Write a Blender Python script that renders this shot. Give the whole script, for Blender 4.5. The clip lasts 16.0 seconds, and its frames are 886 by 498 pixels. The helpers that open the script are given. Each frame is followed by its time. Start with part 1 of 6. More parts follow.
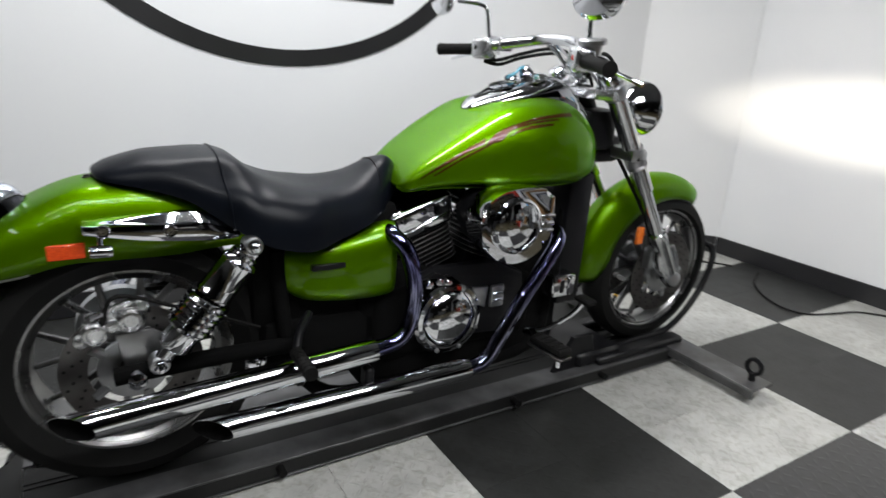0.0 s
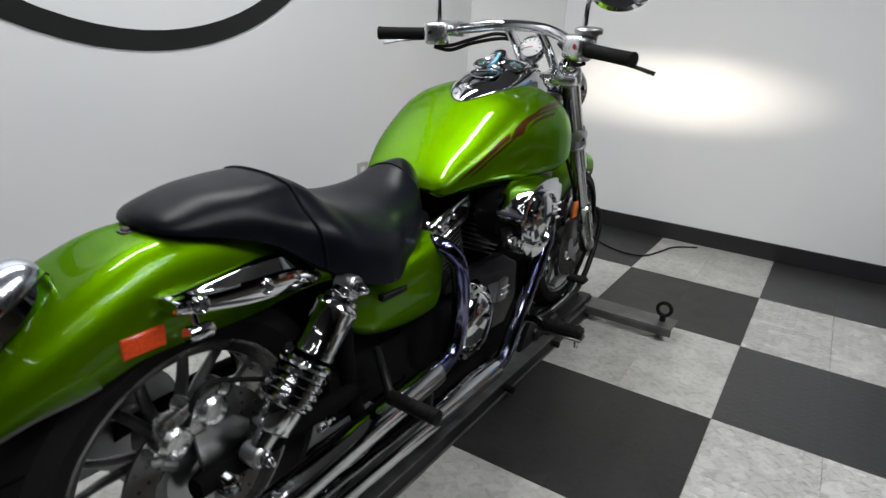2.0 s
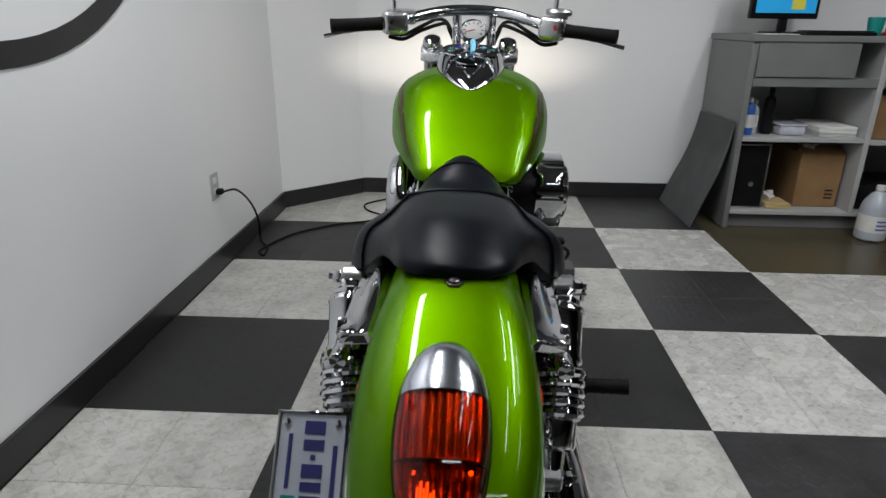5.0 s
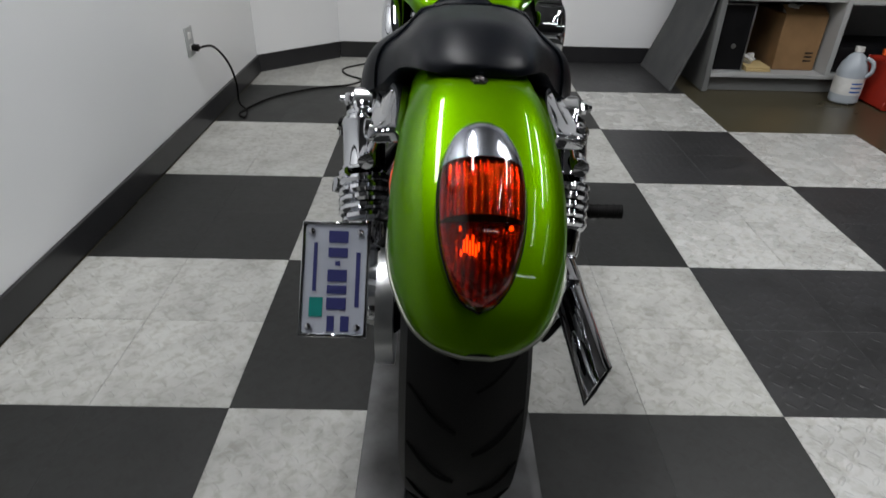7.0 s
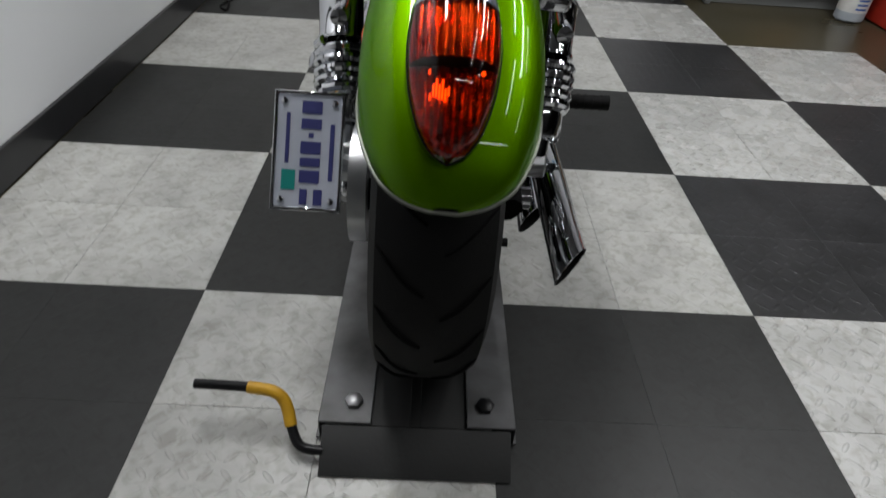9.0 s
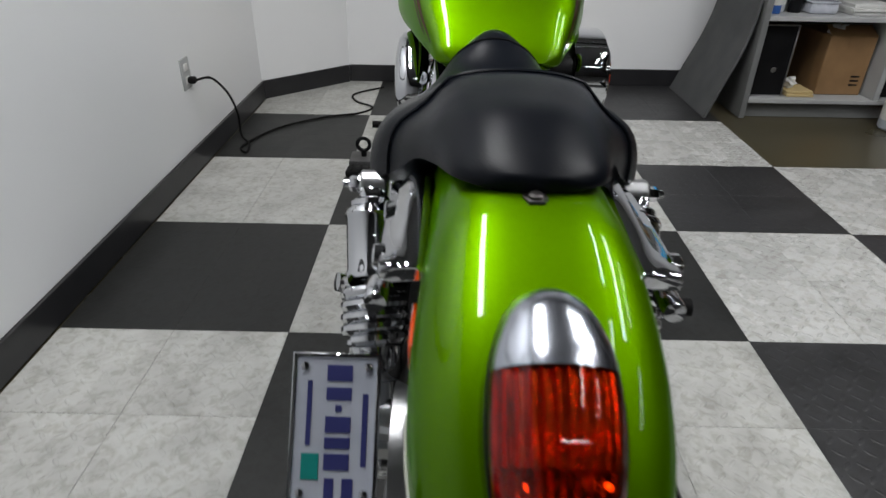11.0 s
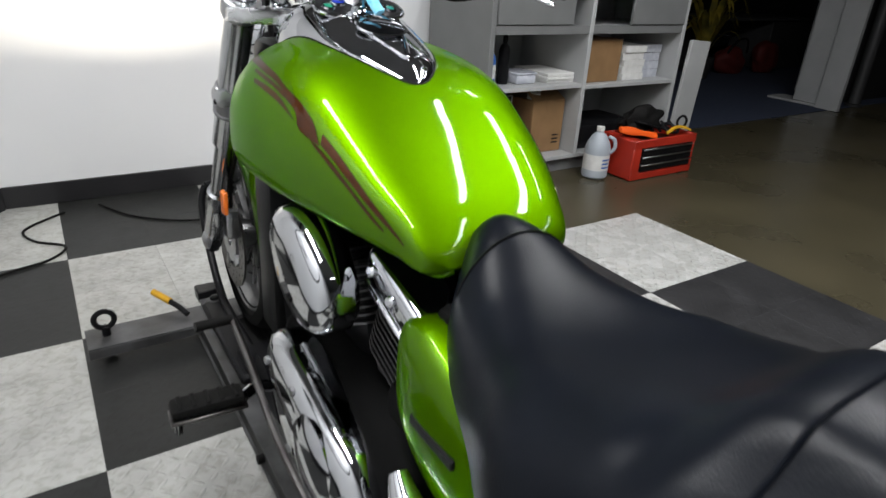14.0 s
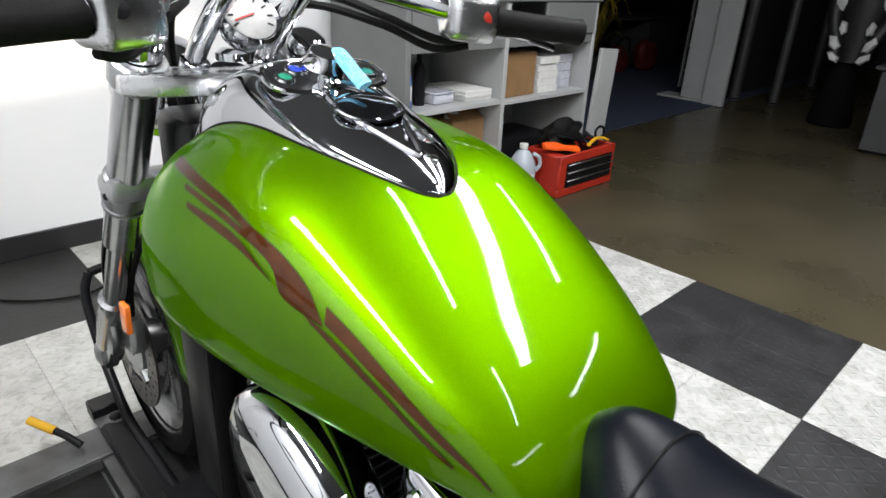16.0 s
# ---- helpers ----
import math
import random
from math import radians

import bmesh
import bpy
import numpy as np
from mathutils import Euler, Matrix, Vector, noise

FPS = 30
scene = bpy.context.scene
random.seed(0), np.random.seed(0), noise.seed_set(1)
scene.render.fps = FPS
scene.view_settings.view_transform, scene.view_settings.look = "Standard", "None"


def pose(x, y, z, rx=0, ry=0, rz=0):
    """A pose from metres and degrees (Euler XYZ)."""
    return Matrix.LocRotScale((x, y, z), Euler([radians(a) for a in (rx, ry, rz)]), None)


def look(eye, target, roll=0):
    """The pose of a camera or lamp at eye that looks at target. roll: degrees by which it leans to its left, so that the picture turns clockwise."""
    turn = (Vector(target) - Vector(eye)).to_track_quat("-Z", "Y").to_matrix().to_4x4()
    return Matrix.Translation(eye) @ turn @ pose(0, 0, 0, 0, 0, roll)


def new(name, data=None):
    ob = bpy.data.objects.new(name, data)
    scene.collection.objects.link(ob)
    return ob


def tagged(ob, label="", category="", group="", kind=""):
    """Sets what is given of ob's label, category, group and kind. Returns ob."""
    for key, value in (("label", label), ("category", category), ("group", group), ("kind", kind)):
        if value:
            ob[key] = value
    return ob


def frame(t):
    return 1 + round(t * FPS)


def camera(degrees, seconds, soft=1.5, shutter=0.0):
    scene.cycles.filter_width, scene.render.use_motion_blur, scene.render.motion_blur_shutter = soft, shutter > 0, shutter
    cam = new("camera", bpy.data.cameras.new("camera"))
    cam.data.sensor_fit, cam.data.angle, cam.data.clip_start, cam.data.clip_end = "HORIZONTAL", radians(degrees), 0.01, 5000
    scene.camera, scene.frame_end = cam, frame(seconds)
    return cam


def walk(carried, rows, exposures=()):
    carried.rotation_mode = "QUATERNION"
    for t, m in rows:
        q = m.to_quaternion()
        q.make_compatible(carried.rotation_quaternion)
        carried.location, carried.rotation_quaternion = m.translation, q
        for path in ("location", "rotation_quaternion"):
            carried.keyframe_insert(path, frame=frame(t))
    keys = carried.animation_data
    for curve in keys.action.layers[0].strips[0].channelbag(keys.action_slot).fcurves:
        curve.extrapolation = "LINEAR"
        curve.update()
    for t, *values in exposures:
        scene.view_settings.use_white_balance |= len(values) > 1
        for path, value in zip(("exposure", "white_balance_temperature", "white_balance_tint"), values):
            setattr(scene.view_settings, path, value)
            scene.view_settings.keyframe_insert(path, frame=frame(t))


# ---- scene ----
cam = camera(71.7, 16.0, 1.5, 0.5)
PATH = [
    (0, (1.943, -0.195, 1.066), (0.335, 0.82, 0.449), 3.7),
    (0.5, (1.759, -0.293, 1.055), (0.347, 0.956, 0.387), 4.3),
    (1, (1.625, -0.392, 1.066), (0.282, 0.939, 0.414), 4.3),
    (1.5, (1.5, -0.571, 1.069), (0.381, 0.942, 0.391), 3.8),
    (2, (1.339, -0.645, 1.072), (0.353, 0.967, 0.416), 3.9),
    (2.5, (1.13, -0.648, 1.074), (0.316, 1.04, 0.375), 2.2),
    (3, (0.994, -0.726, 1.073), (0.46, 1.072, 0.378), 1.5),
    (3.5, (0.847, -0.814, 1.085), (0.491, 1.031, 0.401), 2.0),
    (3.7, (0.78, -0.802, 1.084), (0.476, 1.053, 0.401), 1.8),
    (6, (0.456, -0.948, 1.078), (0.44, 0.904, 0.324), 0.4),
    (6.5, (0.448, -0.96, 1.031), (0.449, 0.818, 0.115), 0.7),
    (7, (0.444, -0.969, 0.995), (0.468, 0.746, -0.033), 1.5),
    (7.5, (0.455, -0.979, 0.969), (0.514, 0.695, -0.123), 2.0),
    (8, (0.458, -0.995, 0.937), (0.521, 0.611, -0.253), 3.5),
    (8.5, (0.462, -1.011, 0.911), (0.534, 0.529, -0.362), 5.6),
    (9, (0.471, -0.997, 0.922), (0.535, 0.58, -0.306), 4.3),
    (9.5, (0.482, -0.955, 0.953), (0.507, 0.693, -0.179), 2.3),
    (10, (0.492, -0.86, 0.973), (0.444, 0.835, -0.087), 0.8),
    (10.2, (0.501, -0.826, 0.992), (0.416, 0.886, -0.038), 0.1),
    (12.3, (0.119, -0.43, 1.026), (0.749, 1.206, 0.063), 4.1),
    (12.5, (0.077, -0.398, 1.031), (0.87, 1.172, 0.08), 4.7),
    (13, (-0.022, -0.333, 1.059), (0.988, 1.142, 0.161), 5.6),
    (13.5, (-0.028, -0.197, 1.049), (1.001, 1.264, 0.152), 4.7),
    (14, (0.037, -0.046, 1.076), (1.044, 1.465, 0.238), 3.2),
    (14.5, (0.07, 0.038, 1.09), (1.198, 1.469, 0.264), 2.3),
    (15, (0.064, 0.185, 1.111), (1.415, 1.423, 0.31), 1.9),
    (15.5, (0.076, 0.279, 1.124), (1.399, 1.539, 0.31), 2.6),
    (16, (0.1, 0.332, 1.119), (1.377, 1.634, 0.297), 2.4),
]
walk(cam, [(t, look(eye, target, roll)) for t, eye, target, roll in PATH], ((0, -0.25), (1, -0.4), (2, -0.66), (3.5, -0.92), (7, -0.81), (8.5, -0.87), (10, -0.79), (13, -0.55), (14.5, -0.14), (16, 0.12)))

# ---------- light ----------
world = bpy.data.worlds.new("room_dark")
scene.world = world
world.use_nodes = True
world.node_tree.nodes["Background"].inputs[0].default_value = (0.5, 0.55, 0.6, 1)
world.node_tree.nodes["Background"].inputs[1].default_value = 0.02


def tube_light(x, y, z, lx, ly, power, colour=(0.98, 0.985, 1.0)):
    d = bpy.data.lights.new("fluorescent_light", "AREA")
    d.shape, d.size, d.size_y, d.energy, d.color = "RECTANGLE", lx, ly, power, colour
    ob = new("fluorescent_light", d)
    ob.location = (x, y, z)
    return ob


FIXTURES = [(0.0, 0.50, 0.14, 1.7, 68), (1.74, 0.72, 0.05, 1.15, 17), (1.80, -0.75, 0.05, 1.0, 9),
            (2.34, 0.50, 0.15, 1.7, 54), (2.95, 0.62, 0.06, 1.1, 15), (3.25, -0.95, 0.06, 1.0, 9), (1.60, -2.05, 1.9, 0.05, 8)]
CEIL = 2.75
for fx, fy, flx, fly, fp in FIXTURES:
    tube_light(fx, fy, CEIL - 0.075, flx, fly, fp)

beam = bpy.data.lights.new("headlight_beam", "SPOT")
beam.energy, beam.spot_size, beam.spot_blend, beam.color, beam.shadow_soft_size = 125, radians(64), 1.0, (1.0, 0.9, 0.74), 0.03
beam_ob = new("headlight_beam", beam)
beam_ob.matrix_world = look((0.492, 1.56, 0.915), (0.45, 3.1, 0.85)) @ Matrix.Diagonal((1.1, 0.28, 1, 1))


# ---------- materials ----------
def mat(name, col, rough=0.5, metal=0.0, col2=None, scale=8.0, fine=120.0, bump=0.05, coat=0.0, rvar=0.1, mix=1.0, spec=0.5):
    m = bpy.data.materials.new(name)
    m.use_nodes = True
    nt = m.node_tree
    b = nt.nodes["Principled BSDF"]
    b.inputs["Metallic"].default_value = metal
    b.inputs["Coat Weight"].default_value = coat
    b.inputs["Coat Roughness"].default_value = 0.03
    b.inputs["Specular IOR Level"].default_value = spec
    tc = nt.nodes.new("ShaderNodeTexCoord")
    n1 = nt.nodes.new("ShaderNodeTexNoise")
    n1.inputs["Scale"].default_value, n1.inputs["Detail"].default_value = scale, 5
    n2 = nt.nodes.new("ShaderNodeTexNoise")
    n2.inputs["Scale"].default_value, n2.inputs["Detail"].default_value = fine, 3
    for n in (n1, n2):
        nt.links.new(tc.outputs["Object"], n.inputs["Vector"])
    ramp = nt.nodes.new("ShaderNodeValToRGB")
    c2 = col2 or tuple(c * 0.82 for c in col)
    ramp.color_ramp.elements[0].color, ramp.color_ramp.elements[0].position = (*c2, 1), 0.5 - 0.22 * mix
    ramp.color_ramp.elements[1].color, ramp.color_ramp.elements[1].position = (*col, 1), 0.5 + 0.18 * mix
    nt.links.new(n1.outputs["Fac"], ramp.inputs["Fac"])
    nt.links.new(ramp.outputs["Color"], b.inputs["Base Color"])
    mr = nt.nodes.new("ShaderNodeMapRange")
    mr.inputs["To Min"].default_value, mr.inputs["To Max"].default_value = max(0.0, rough - rvar), min(1.0, rough + rvar)
    nt.links.new(n1.outputs["Fac"], mr.inputs["Value"])
    nt.links.new(mr.outputs["Result"], b.inputs["Roughness"])
    if bump:
        bp = nt.nodes.new("ShaderNodeBump")
        bp.inputs["Strength"].default_value, bp.inputs["Distance"].default_value = bump, 0.002
        nt.links.new(n2.outputs["Fac"], bp.inputs["Height"])
        nt.links.new(bp.outputs["Normal"], b.inputs["Normal"])
    return m


def glow(name, col, power):
    m = mat(name, col, 0.4)
    b = m.node_tree.nodes["Principled BSDF"]
    b.inputs["Emission Color"].default_value = (*col, 1)
    b.inputs["Emission Strength"].default_value = power
    return m


GREEN = mat("lime_paint", (0.100, 0.230, 0.0), 0.45, 0.85, (0.078, 0.192, 0.0), 900, 1500, 0.0, 0.42, 0.04, 1.0, 0.0)
GREEN.node_tree.nodes["Principled BSDF"].inputs["Coat IOR"].default_value = 1.5
GREEN.node_tree.nodes["Principled BSDF"].inputs["Specular Tint"].default_value = (0.42, 0.85, 0.03, 1)
CHROME = mat("chrome", (0.68, 0.69, 0.71), 0.05, 1.0, (0.60, 0.61, 0.64), 14, 60, 0.0, 0, 0.03)
CHROME_BLUE = mat("heat_blued_chrome", (0.30, 0.31, 0.40), 0.07, 1.0, (0.10, 0.10, 0.26), 6, 60, 0.0, 0, 0.04)
ALU = mat("cast_aluminium", (0.55, 0.56, 0.57), 0.33, 1.0, (0.42, 0.43, 0.44), 18, 300, 0.12)
BRIGHTALU = mat("polished_cast_alloy", (0.80, 0.81, 0.82), 0.26, 1.0, (0.55, 0.56, 0.57), 30, 200, 0.15)
RIMALU = mat("rim_aluminium", (0.34, 0.34, 0.34), 0.28, 1.0, (0.22, 0.22, 0.22), 12, 300, 0.12)
FORKALU = mat("polished_fork_alloy", (0.60, 0.61, 0.62), 0.20, 1.0, (0.46, 0.47, 0.48), 25, 300, 0.06)
# Bag red, toned down in the colour because its room is dim.
DIMRED = mat("dimmed_red_nylon", (0.11, 0.008, 0.006), 0.7, 0, (0.07, 0.005, 0.004), 9, 200, 0.2)
GREYWALL = mat("unseen_wall_grey", (0.30, 0.30, 0.30), 0.6, 0, (0.26, 0.26, 0.26), 2, 120, 0.05)
DARKCEIL = mat("dark_ceiling", (0.06, 0.06, 0.06), 0.8, 0, (0.04, 0.04, 0.04), 3, 120, 0.1)
WHEELALU = mat("wheel_aluminium", (0.26, 0.26, 0.265), 0.3, 1.0, (0.10, 0.10, 0.10), 12, 300, 0.12)
DECKSTEEL = mat("worn_deck_steel", (0.155, 0.155, 0.16), 0.46, 0.6, (0.06, 0.06, 0.058), 11, 120, 0.15, 0, 0.14)
DARKPLATE = mat("dark_steel_plate", (0.011, 0.0115, 0.011), 0.6, 0.1, (0.007, 0.007, 0.007), 9, 150, 0.15)
LIPMAT = mat("dull_lip", (0.17, 0.18, 0.15), 0.4, 0.6)
REFLECTOR = mat("orange_red_reflector", (0.85, 0.10, 0.015), 0.15, 0, (0.65, 0.05, 0.01), 260, 90, 0.0, 1.0)
SILVERREF = mat("silver_reflector", (0.74, 0.74, 0.74), 0.20, 1.0, (0.58, 0.58, 0.58), 60, 90, 0.1)
# Matte black for innards; also stands for shade in grooves and undersides.
SHADEBLACK = mat("shade_and_matte_black", (0.004, 0.004, 0.004), 0.9, 0, None, 30, 200, 0.2, 0, 0.05, 1.0, 0.1)
FINMAT = mat("dark_fin", (0.055, 0.055, 0.055), 0.32, 0.8, (0.02, 0.02, 0.02), 20, 200, 0.1)
DARKREF = mat("dull_reflector", (0.55, 0.50, 0.45), 0.2, 1.0, (0.02, 0.02, 0.02), 130, 300, 0.6)
STEEL = mat("brushed_steel", (0.42, 0.42, 0.43), 0.38, 0.9, (0.25, 0.25, 0.26), 9, 250, 0.1)
BLACK = mat("satin_black", (0.005, 0.005, 0.006), 0.36, 0, (0.009, 0.009, 0.01), 12, 300, 0.1, 0, 0.1, 1.0, 0.2)
RUBBER = mat("rubber", (0.006, 0.006, 0.006), 0.65, 0, (0.011, 0.0105, 0.01), 10, 260, 0.2, 0, 0.1, 1.0, 0.11)
TYRE = mat("worn_tyre_rubber", (0.009, 0.009, 0.0088), 0.62, 0, (0.006, 0.006, 0.0058), 9, 260, 0.2, 0, 0.1, 1.0, 0.18)
LEATHER = mat("black_vinyl", (0.003, 0.004, 0.0065), 0.33, 0, (0.0045, 0.006, 0.0095), 11, 420, 0.15, 0, 0.06, 1.0, 0.14)
DISC = mat("brake_disc_steel", (0.16, 0.155, 0.15), 0.35, 1.0, (0.10, 0.09, 0.088), 20, 200, 0.1)
AMBER = mat("amber_lens", (0.9, 0.22, 0.03), 0.2, 0, (0.75, 0.15, 0.02), 30, 80, 0.0, 0.6)
WHITEPAINT = mat("white_wall_paint", (0.80, 0.81, 0.82), 0.42, 0, (0.765, 0.78, 0.80), 1.3, 160, 0.05)
BASEBLACK = mat("black_vinyl_base", (0.012, 0.012, 0.014), 0.35, 0, (0.02, 0.02, 0.022), 5, 90, 0.08)
LOGOBLACK = mat("black_paint", (0.008, 0.008, 0.009), 0.45, 0, None, 6, 120, 0.05)
GREYLAM = mat("grey_laminate", (0.175, 0.18, 0.18), 0.5, 0, (0.15, 0.155, 0.155), 6, 200, 0.05)
WHITELAM = mat("white_laminate", (0.42, 0.43, 0.43), 0.45, 0, (0.37, 0.38, 0.38), 5, 200, 0.05)
CARD = mat("cardboard", (0.27, 0.155, 0.068), 0.8, 0, (0.21, 0.12, 0.05), 9, 200, 0.15)
PAPER = mat("paper", (0.72, 0.72, 0.70), 0.7, 0, (0.6, 0.6, 0.58), 25, 300, 0.1)
REDPLAST = mat("red_plastic", (0.45, 0.028, 0.012), 0.42, 0, (0.34, 0.02, 0.01), 8, 200, 0.08)
ORANGE = mat("orange_plastic", (0.95, 0.13, 0.012), 0.4, 0, (0.8, 0.1, 0.01), 9, 200, 0.05)
YELLOW = mat("yellow_paint", (0.72, 0.40, 0.015), 0.5, 0, (0.5, 0.26, 0.012), 25, 220, 0.1)
MATGREY = mat("foam_mat", (0.085, 0.088, 0.09), 0.85, 0, (0.06, 0.062, 0.064), 7, 180, 0.5)
CARPET = mat("blue_carpet", (0.035, 0.05, 0.09), 0.95, 0, (0.022, 0.03, 0.06), 30, 500, 0.6)
JUG = mat("milky_plastic", (0.42, 0.46, 0.50), 0.35, 0, (0.34, 0.38, 0.43), 8, 120, 0.03)
BLUEPRINT = mat("blue_plastic", (0.03, 0.12, 0.42), 0.35, 0, None, 10, 200, 0.03)
CYAN = mat("blue_cord", (0.12, 0.42, 0.62), 0.8, 0, (0.25, 0.6, 0.75), 160, 400, 0.5)
CONCRETE = mat("sealed_concrete", (0.076, 0.065, 0.038), 0.30, 0, (0.050, 0.044, 0.027), 1.6, 60, 0.1, 0, 0.14)
CEILGREY = mat("dark_ceiling_panel", (0.12, 0.12, 0.125), 0.8, 0, (0.10, 0.10, 0.10), 40, 200, 0.2)
SATINCHROME = mat("satin_chrome", (0.62, 0.65, 0.72), 0.20, 1.0, (0.54, 0.57, 0.64), 14, 60, 0.0, 0, 0.03)
# Chrome toned down in the colour for the dark it reflects.
DIMCHROME = mat("chrome_toned_dark", (0.22, 0.23, 0.26), 0.06, 1.0, (0.18, 0.19, 0.22), 14, 60, 0.0, 0, 0.03)
# Grey steel with the dimness of the workshop put into the colour.
DIMSTEEL = mat("dimmed_grey_steel", (0.048, 0.049, 0.051), 0.5, 0, (0.036, 0.037, 0.038), 4, 120, 0.05)
# Grey darkened in the colour for the dim rooms beyond.
DIMROOM = mat("dimmed_room_grey", (0.022, 0.022, 0.023), 0.7, 0, (0.015, 0.015, 0.016), 2, 60, 0.1)
PLATEMAT = mat("plate_white", (0.50, 0.53, 0.60), 0.35, 0, (0.42, 0.45, 0.52), 20, 200, 0.05)
INK = mat("dark_blue_ink", (0.03, 0.035, 0.16), 0.5)
TEAL = mat("teal_sticker", (0.0, 0.25, 0.22), 0.5)
CLEAR = mat("clear_plastic", (0.55, 0.57, 0.62), 0.12, 0, (0.4, 0.42, 0.48), 30, 100, 0.05)
REDGLASS = bpy.data.materials.new("red_clear_lens")
REDGLASS.use_nodes = True
_n = REDGLASS.node_tree
_n.nodes.remove(_n.nodes["Principled BSDF"])
_t, _g, _f, _m = _n.nodes.new("ShaderNodeBsdfTransparent"), _n.nodes.new("ShaderNodeBsdfGlossy"), _n.nodes.new("ShaderNodeFresnel"), _n.nodes.new("ShaderNodeMixShader")
_t.inputs["Color"].default_value, _g.inputs["Roughness"].default_value = (0.88, 0.06, 0.004, 1), 0.03
_n.links.new(_f.outputs[0], _m.inputs[0])
_n.links.new(_t.outputs[0], _m.inputs[1])
_n.links.new(_g.outputs[0], _m.inputs[2])
_n.links.new(_m.outputs[0], _n.nodes["Material Output"].inputs[0])
TUBEGLOW = glow("lit_diffuser", (1.0, 0.98, 0.94), 3.0)
LAMPGLOW = glow("lit_headlight", (1.0, 0.9, 0.75), 70.0)
TAILGLOW = glow("bulb_glint_glow", (1.0, 0.55, 0.2), 6.0)


# ---------- mesh helpers ----------
def part(name, bm, material, parent=None, label="", angle=38.0):
    bmesh.ops.remove_doubles(bm, verts=bm.verts, dist=1e-5)
    bmesh.ops.recalc_face_normals(bm, faces=bm.faces)
    for f in bm.faces:
        f.smooth = True
    for e in bm.edges:
        if len(e.link_faces) == 2 and e.calc_face_angle(0.0) > radians(angle):
            e.smooth = False
    me = bpy.data.meshes.new(name)
    bm.to_mesh(me)
    bm.free()
    for m in material if isinstance(material, (list, tuple)) else [material]:
        me.materials.append(m)
    ob = new(name, me)
    if parent:
        ob.parent = parent
        base = parent
        while base.parent:
            base = base.parent
        ob.matrix_parent_inverse = Matrix.Translation(-Vector(base.location)) if parent is base else Matrix()
    if label:
        ob["label"] = label
    return ob


def thing(name, at, label, category, group="", kind=""):
    ob = new(name)
    ob.empty_display_size = 0.05
    ob.location = at
    return tagged(ob, label, category, group, kind)


def B():
    return bmesh.new()


def box(bm, x0, x1, y0, y1, z0, z1, bev=0.0, m=None, seg=1):
    r = bmesh.ops.create_cube(bm, size=1.0)
    vs = r["verts"]
    bmesh.ops.transform(bm, verts=vs, matrix=Matrix.Translation(((x0 + x1) / 2, (y0 + y1) / 2, (z0 + z1) / 2)) @ Matrix.Diagonal((abs(x1 - x0), abs(y1 - y0), abs(z1 - z0), 1)))
    if m is not None:
        bmesh.ops.transform(bm, verts=vs, matrix=m)
    if bev:
        es = list({e for v in vs for e in v.link_edges})
        bmesh.ops.bevel(bm, geom=es, offset=bev, segments=seg, affect="EDGES", profile=0.5)
    return bm


def spline(pts, sub):
    """Points along a smooth curve through pts."""
    p = [np.array(q, float) for q in pts]
    if sub <= 1 or len(p) < 3:
        return p
    out = []
    for i in range(len(p) - 1):
        a, b, c, d = p[max(i - 1, 0)], p[i], p[i + 1], p[min(i + 2, len(p) - 1)]
        for k in range(sub):
            t = k / sub
            out.append(0.5 * (2 * b + (c - a) * t + (2 * a - 5 * b + 4 * c - d) * t * t + (3 * b - a - 3 * c + d) * t ** 3))
    return out + [p[-1]]


def loft(bm, rings, closed=True, cap=True):
    vr = [[bm.verts.new(tuple(p)) for p in r] for r in rings]
    n = len(vr[0])
    for a, b in zip(vr, vr[1:]):
        for i in range(n if closed else n - 1):
            k = (i + 1) % n
            try:
                bm.faces.new((a[i], a[k], b[k], b[i]))
            except ValueError:
                pass
    if cap and closed:
        for r in (vr[0], vr[-1]):
            try:
                bm.faces.new(r)
            except ValueError:
                pass
    return bm


def tube(bm, pts, r, n=12, sub=6, flat=1.0, cap=True):
    """A tube through pts; a point may carry its own radius as a fourth number."""
    q = [tuple(p) + ((r,) if len(p) == 3 else ()) for p in pts]
    q = [tuple(float(v) for v in p) for p in spline(q, sub)]
    rings, side = [], None
    for i, p in enumerate(q):
        d = Vector(q[min(i + 1, len(q) - 1)][:3]) - Vector(q[max(i - 1, 0)][:3])
        d.normalize()
        if side is None:
            side = d.orthogonal().normalized()
        side = (side - d * side.dot(d)).normalized()
        up = d.cross(side)
        rings.append([Vector(p[:3]) + p[3] * (math.cos(2 * math.pi * k / n) * side + flat * math.sin(2 * math.pi * k / n) * up) for k in range(n)])
    return loft(bm, rings, True, cap)


def lathe(bm, prof, at, axis=(0, 0, 1), n=32, closed=False):
    """Turns (radius, height) pairs about an axis through at."""
    m = Matrix.Translation(at) @ Vector(axis).to_track_quat("Z", "Y").to_matrix().to_4x4()
    rings = [[m @ Vector((max(r, 1e-4) * math.cos(2 * math.pi * k / n), max(r, 1e-4) * math.sin(2 * math.pi * k / n), h)) for k in range(n)] for r, h in prof]
    if closed:
        rings.append(rings[0])
    return loft(bm, rings, True, not closed)


def rod(bm, a, b, r, n=10, r2=None):
    return tube(bm, [tuple(a) + (r,), tuple(b) + (r if r2 is None else r2,)], r, n, 1)


def ring(bm, at, axis, R, r, n=28, k=8):
    return lathe(bm, [(R + r * math.cos(2 * math.pi * i / k), r * math.sin(2 * math.pi * i / k)) for i in range(k)], at, axis, n, True)


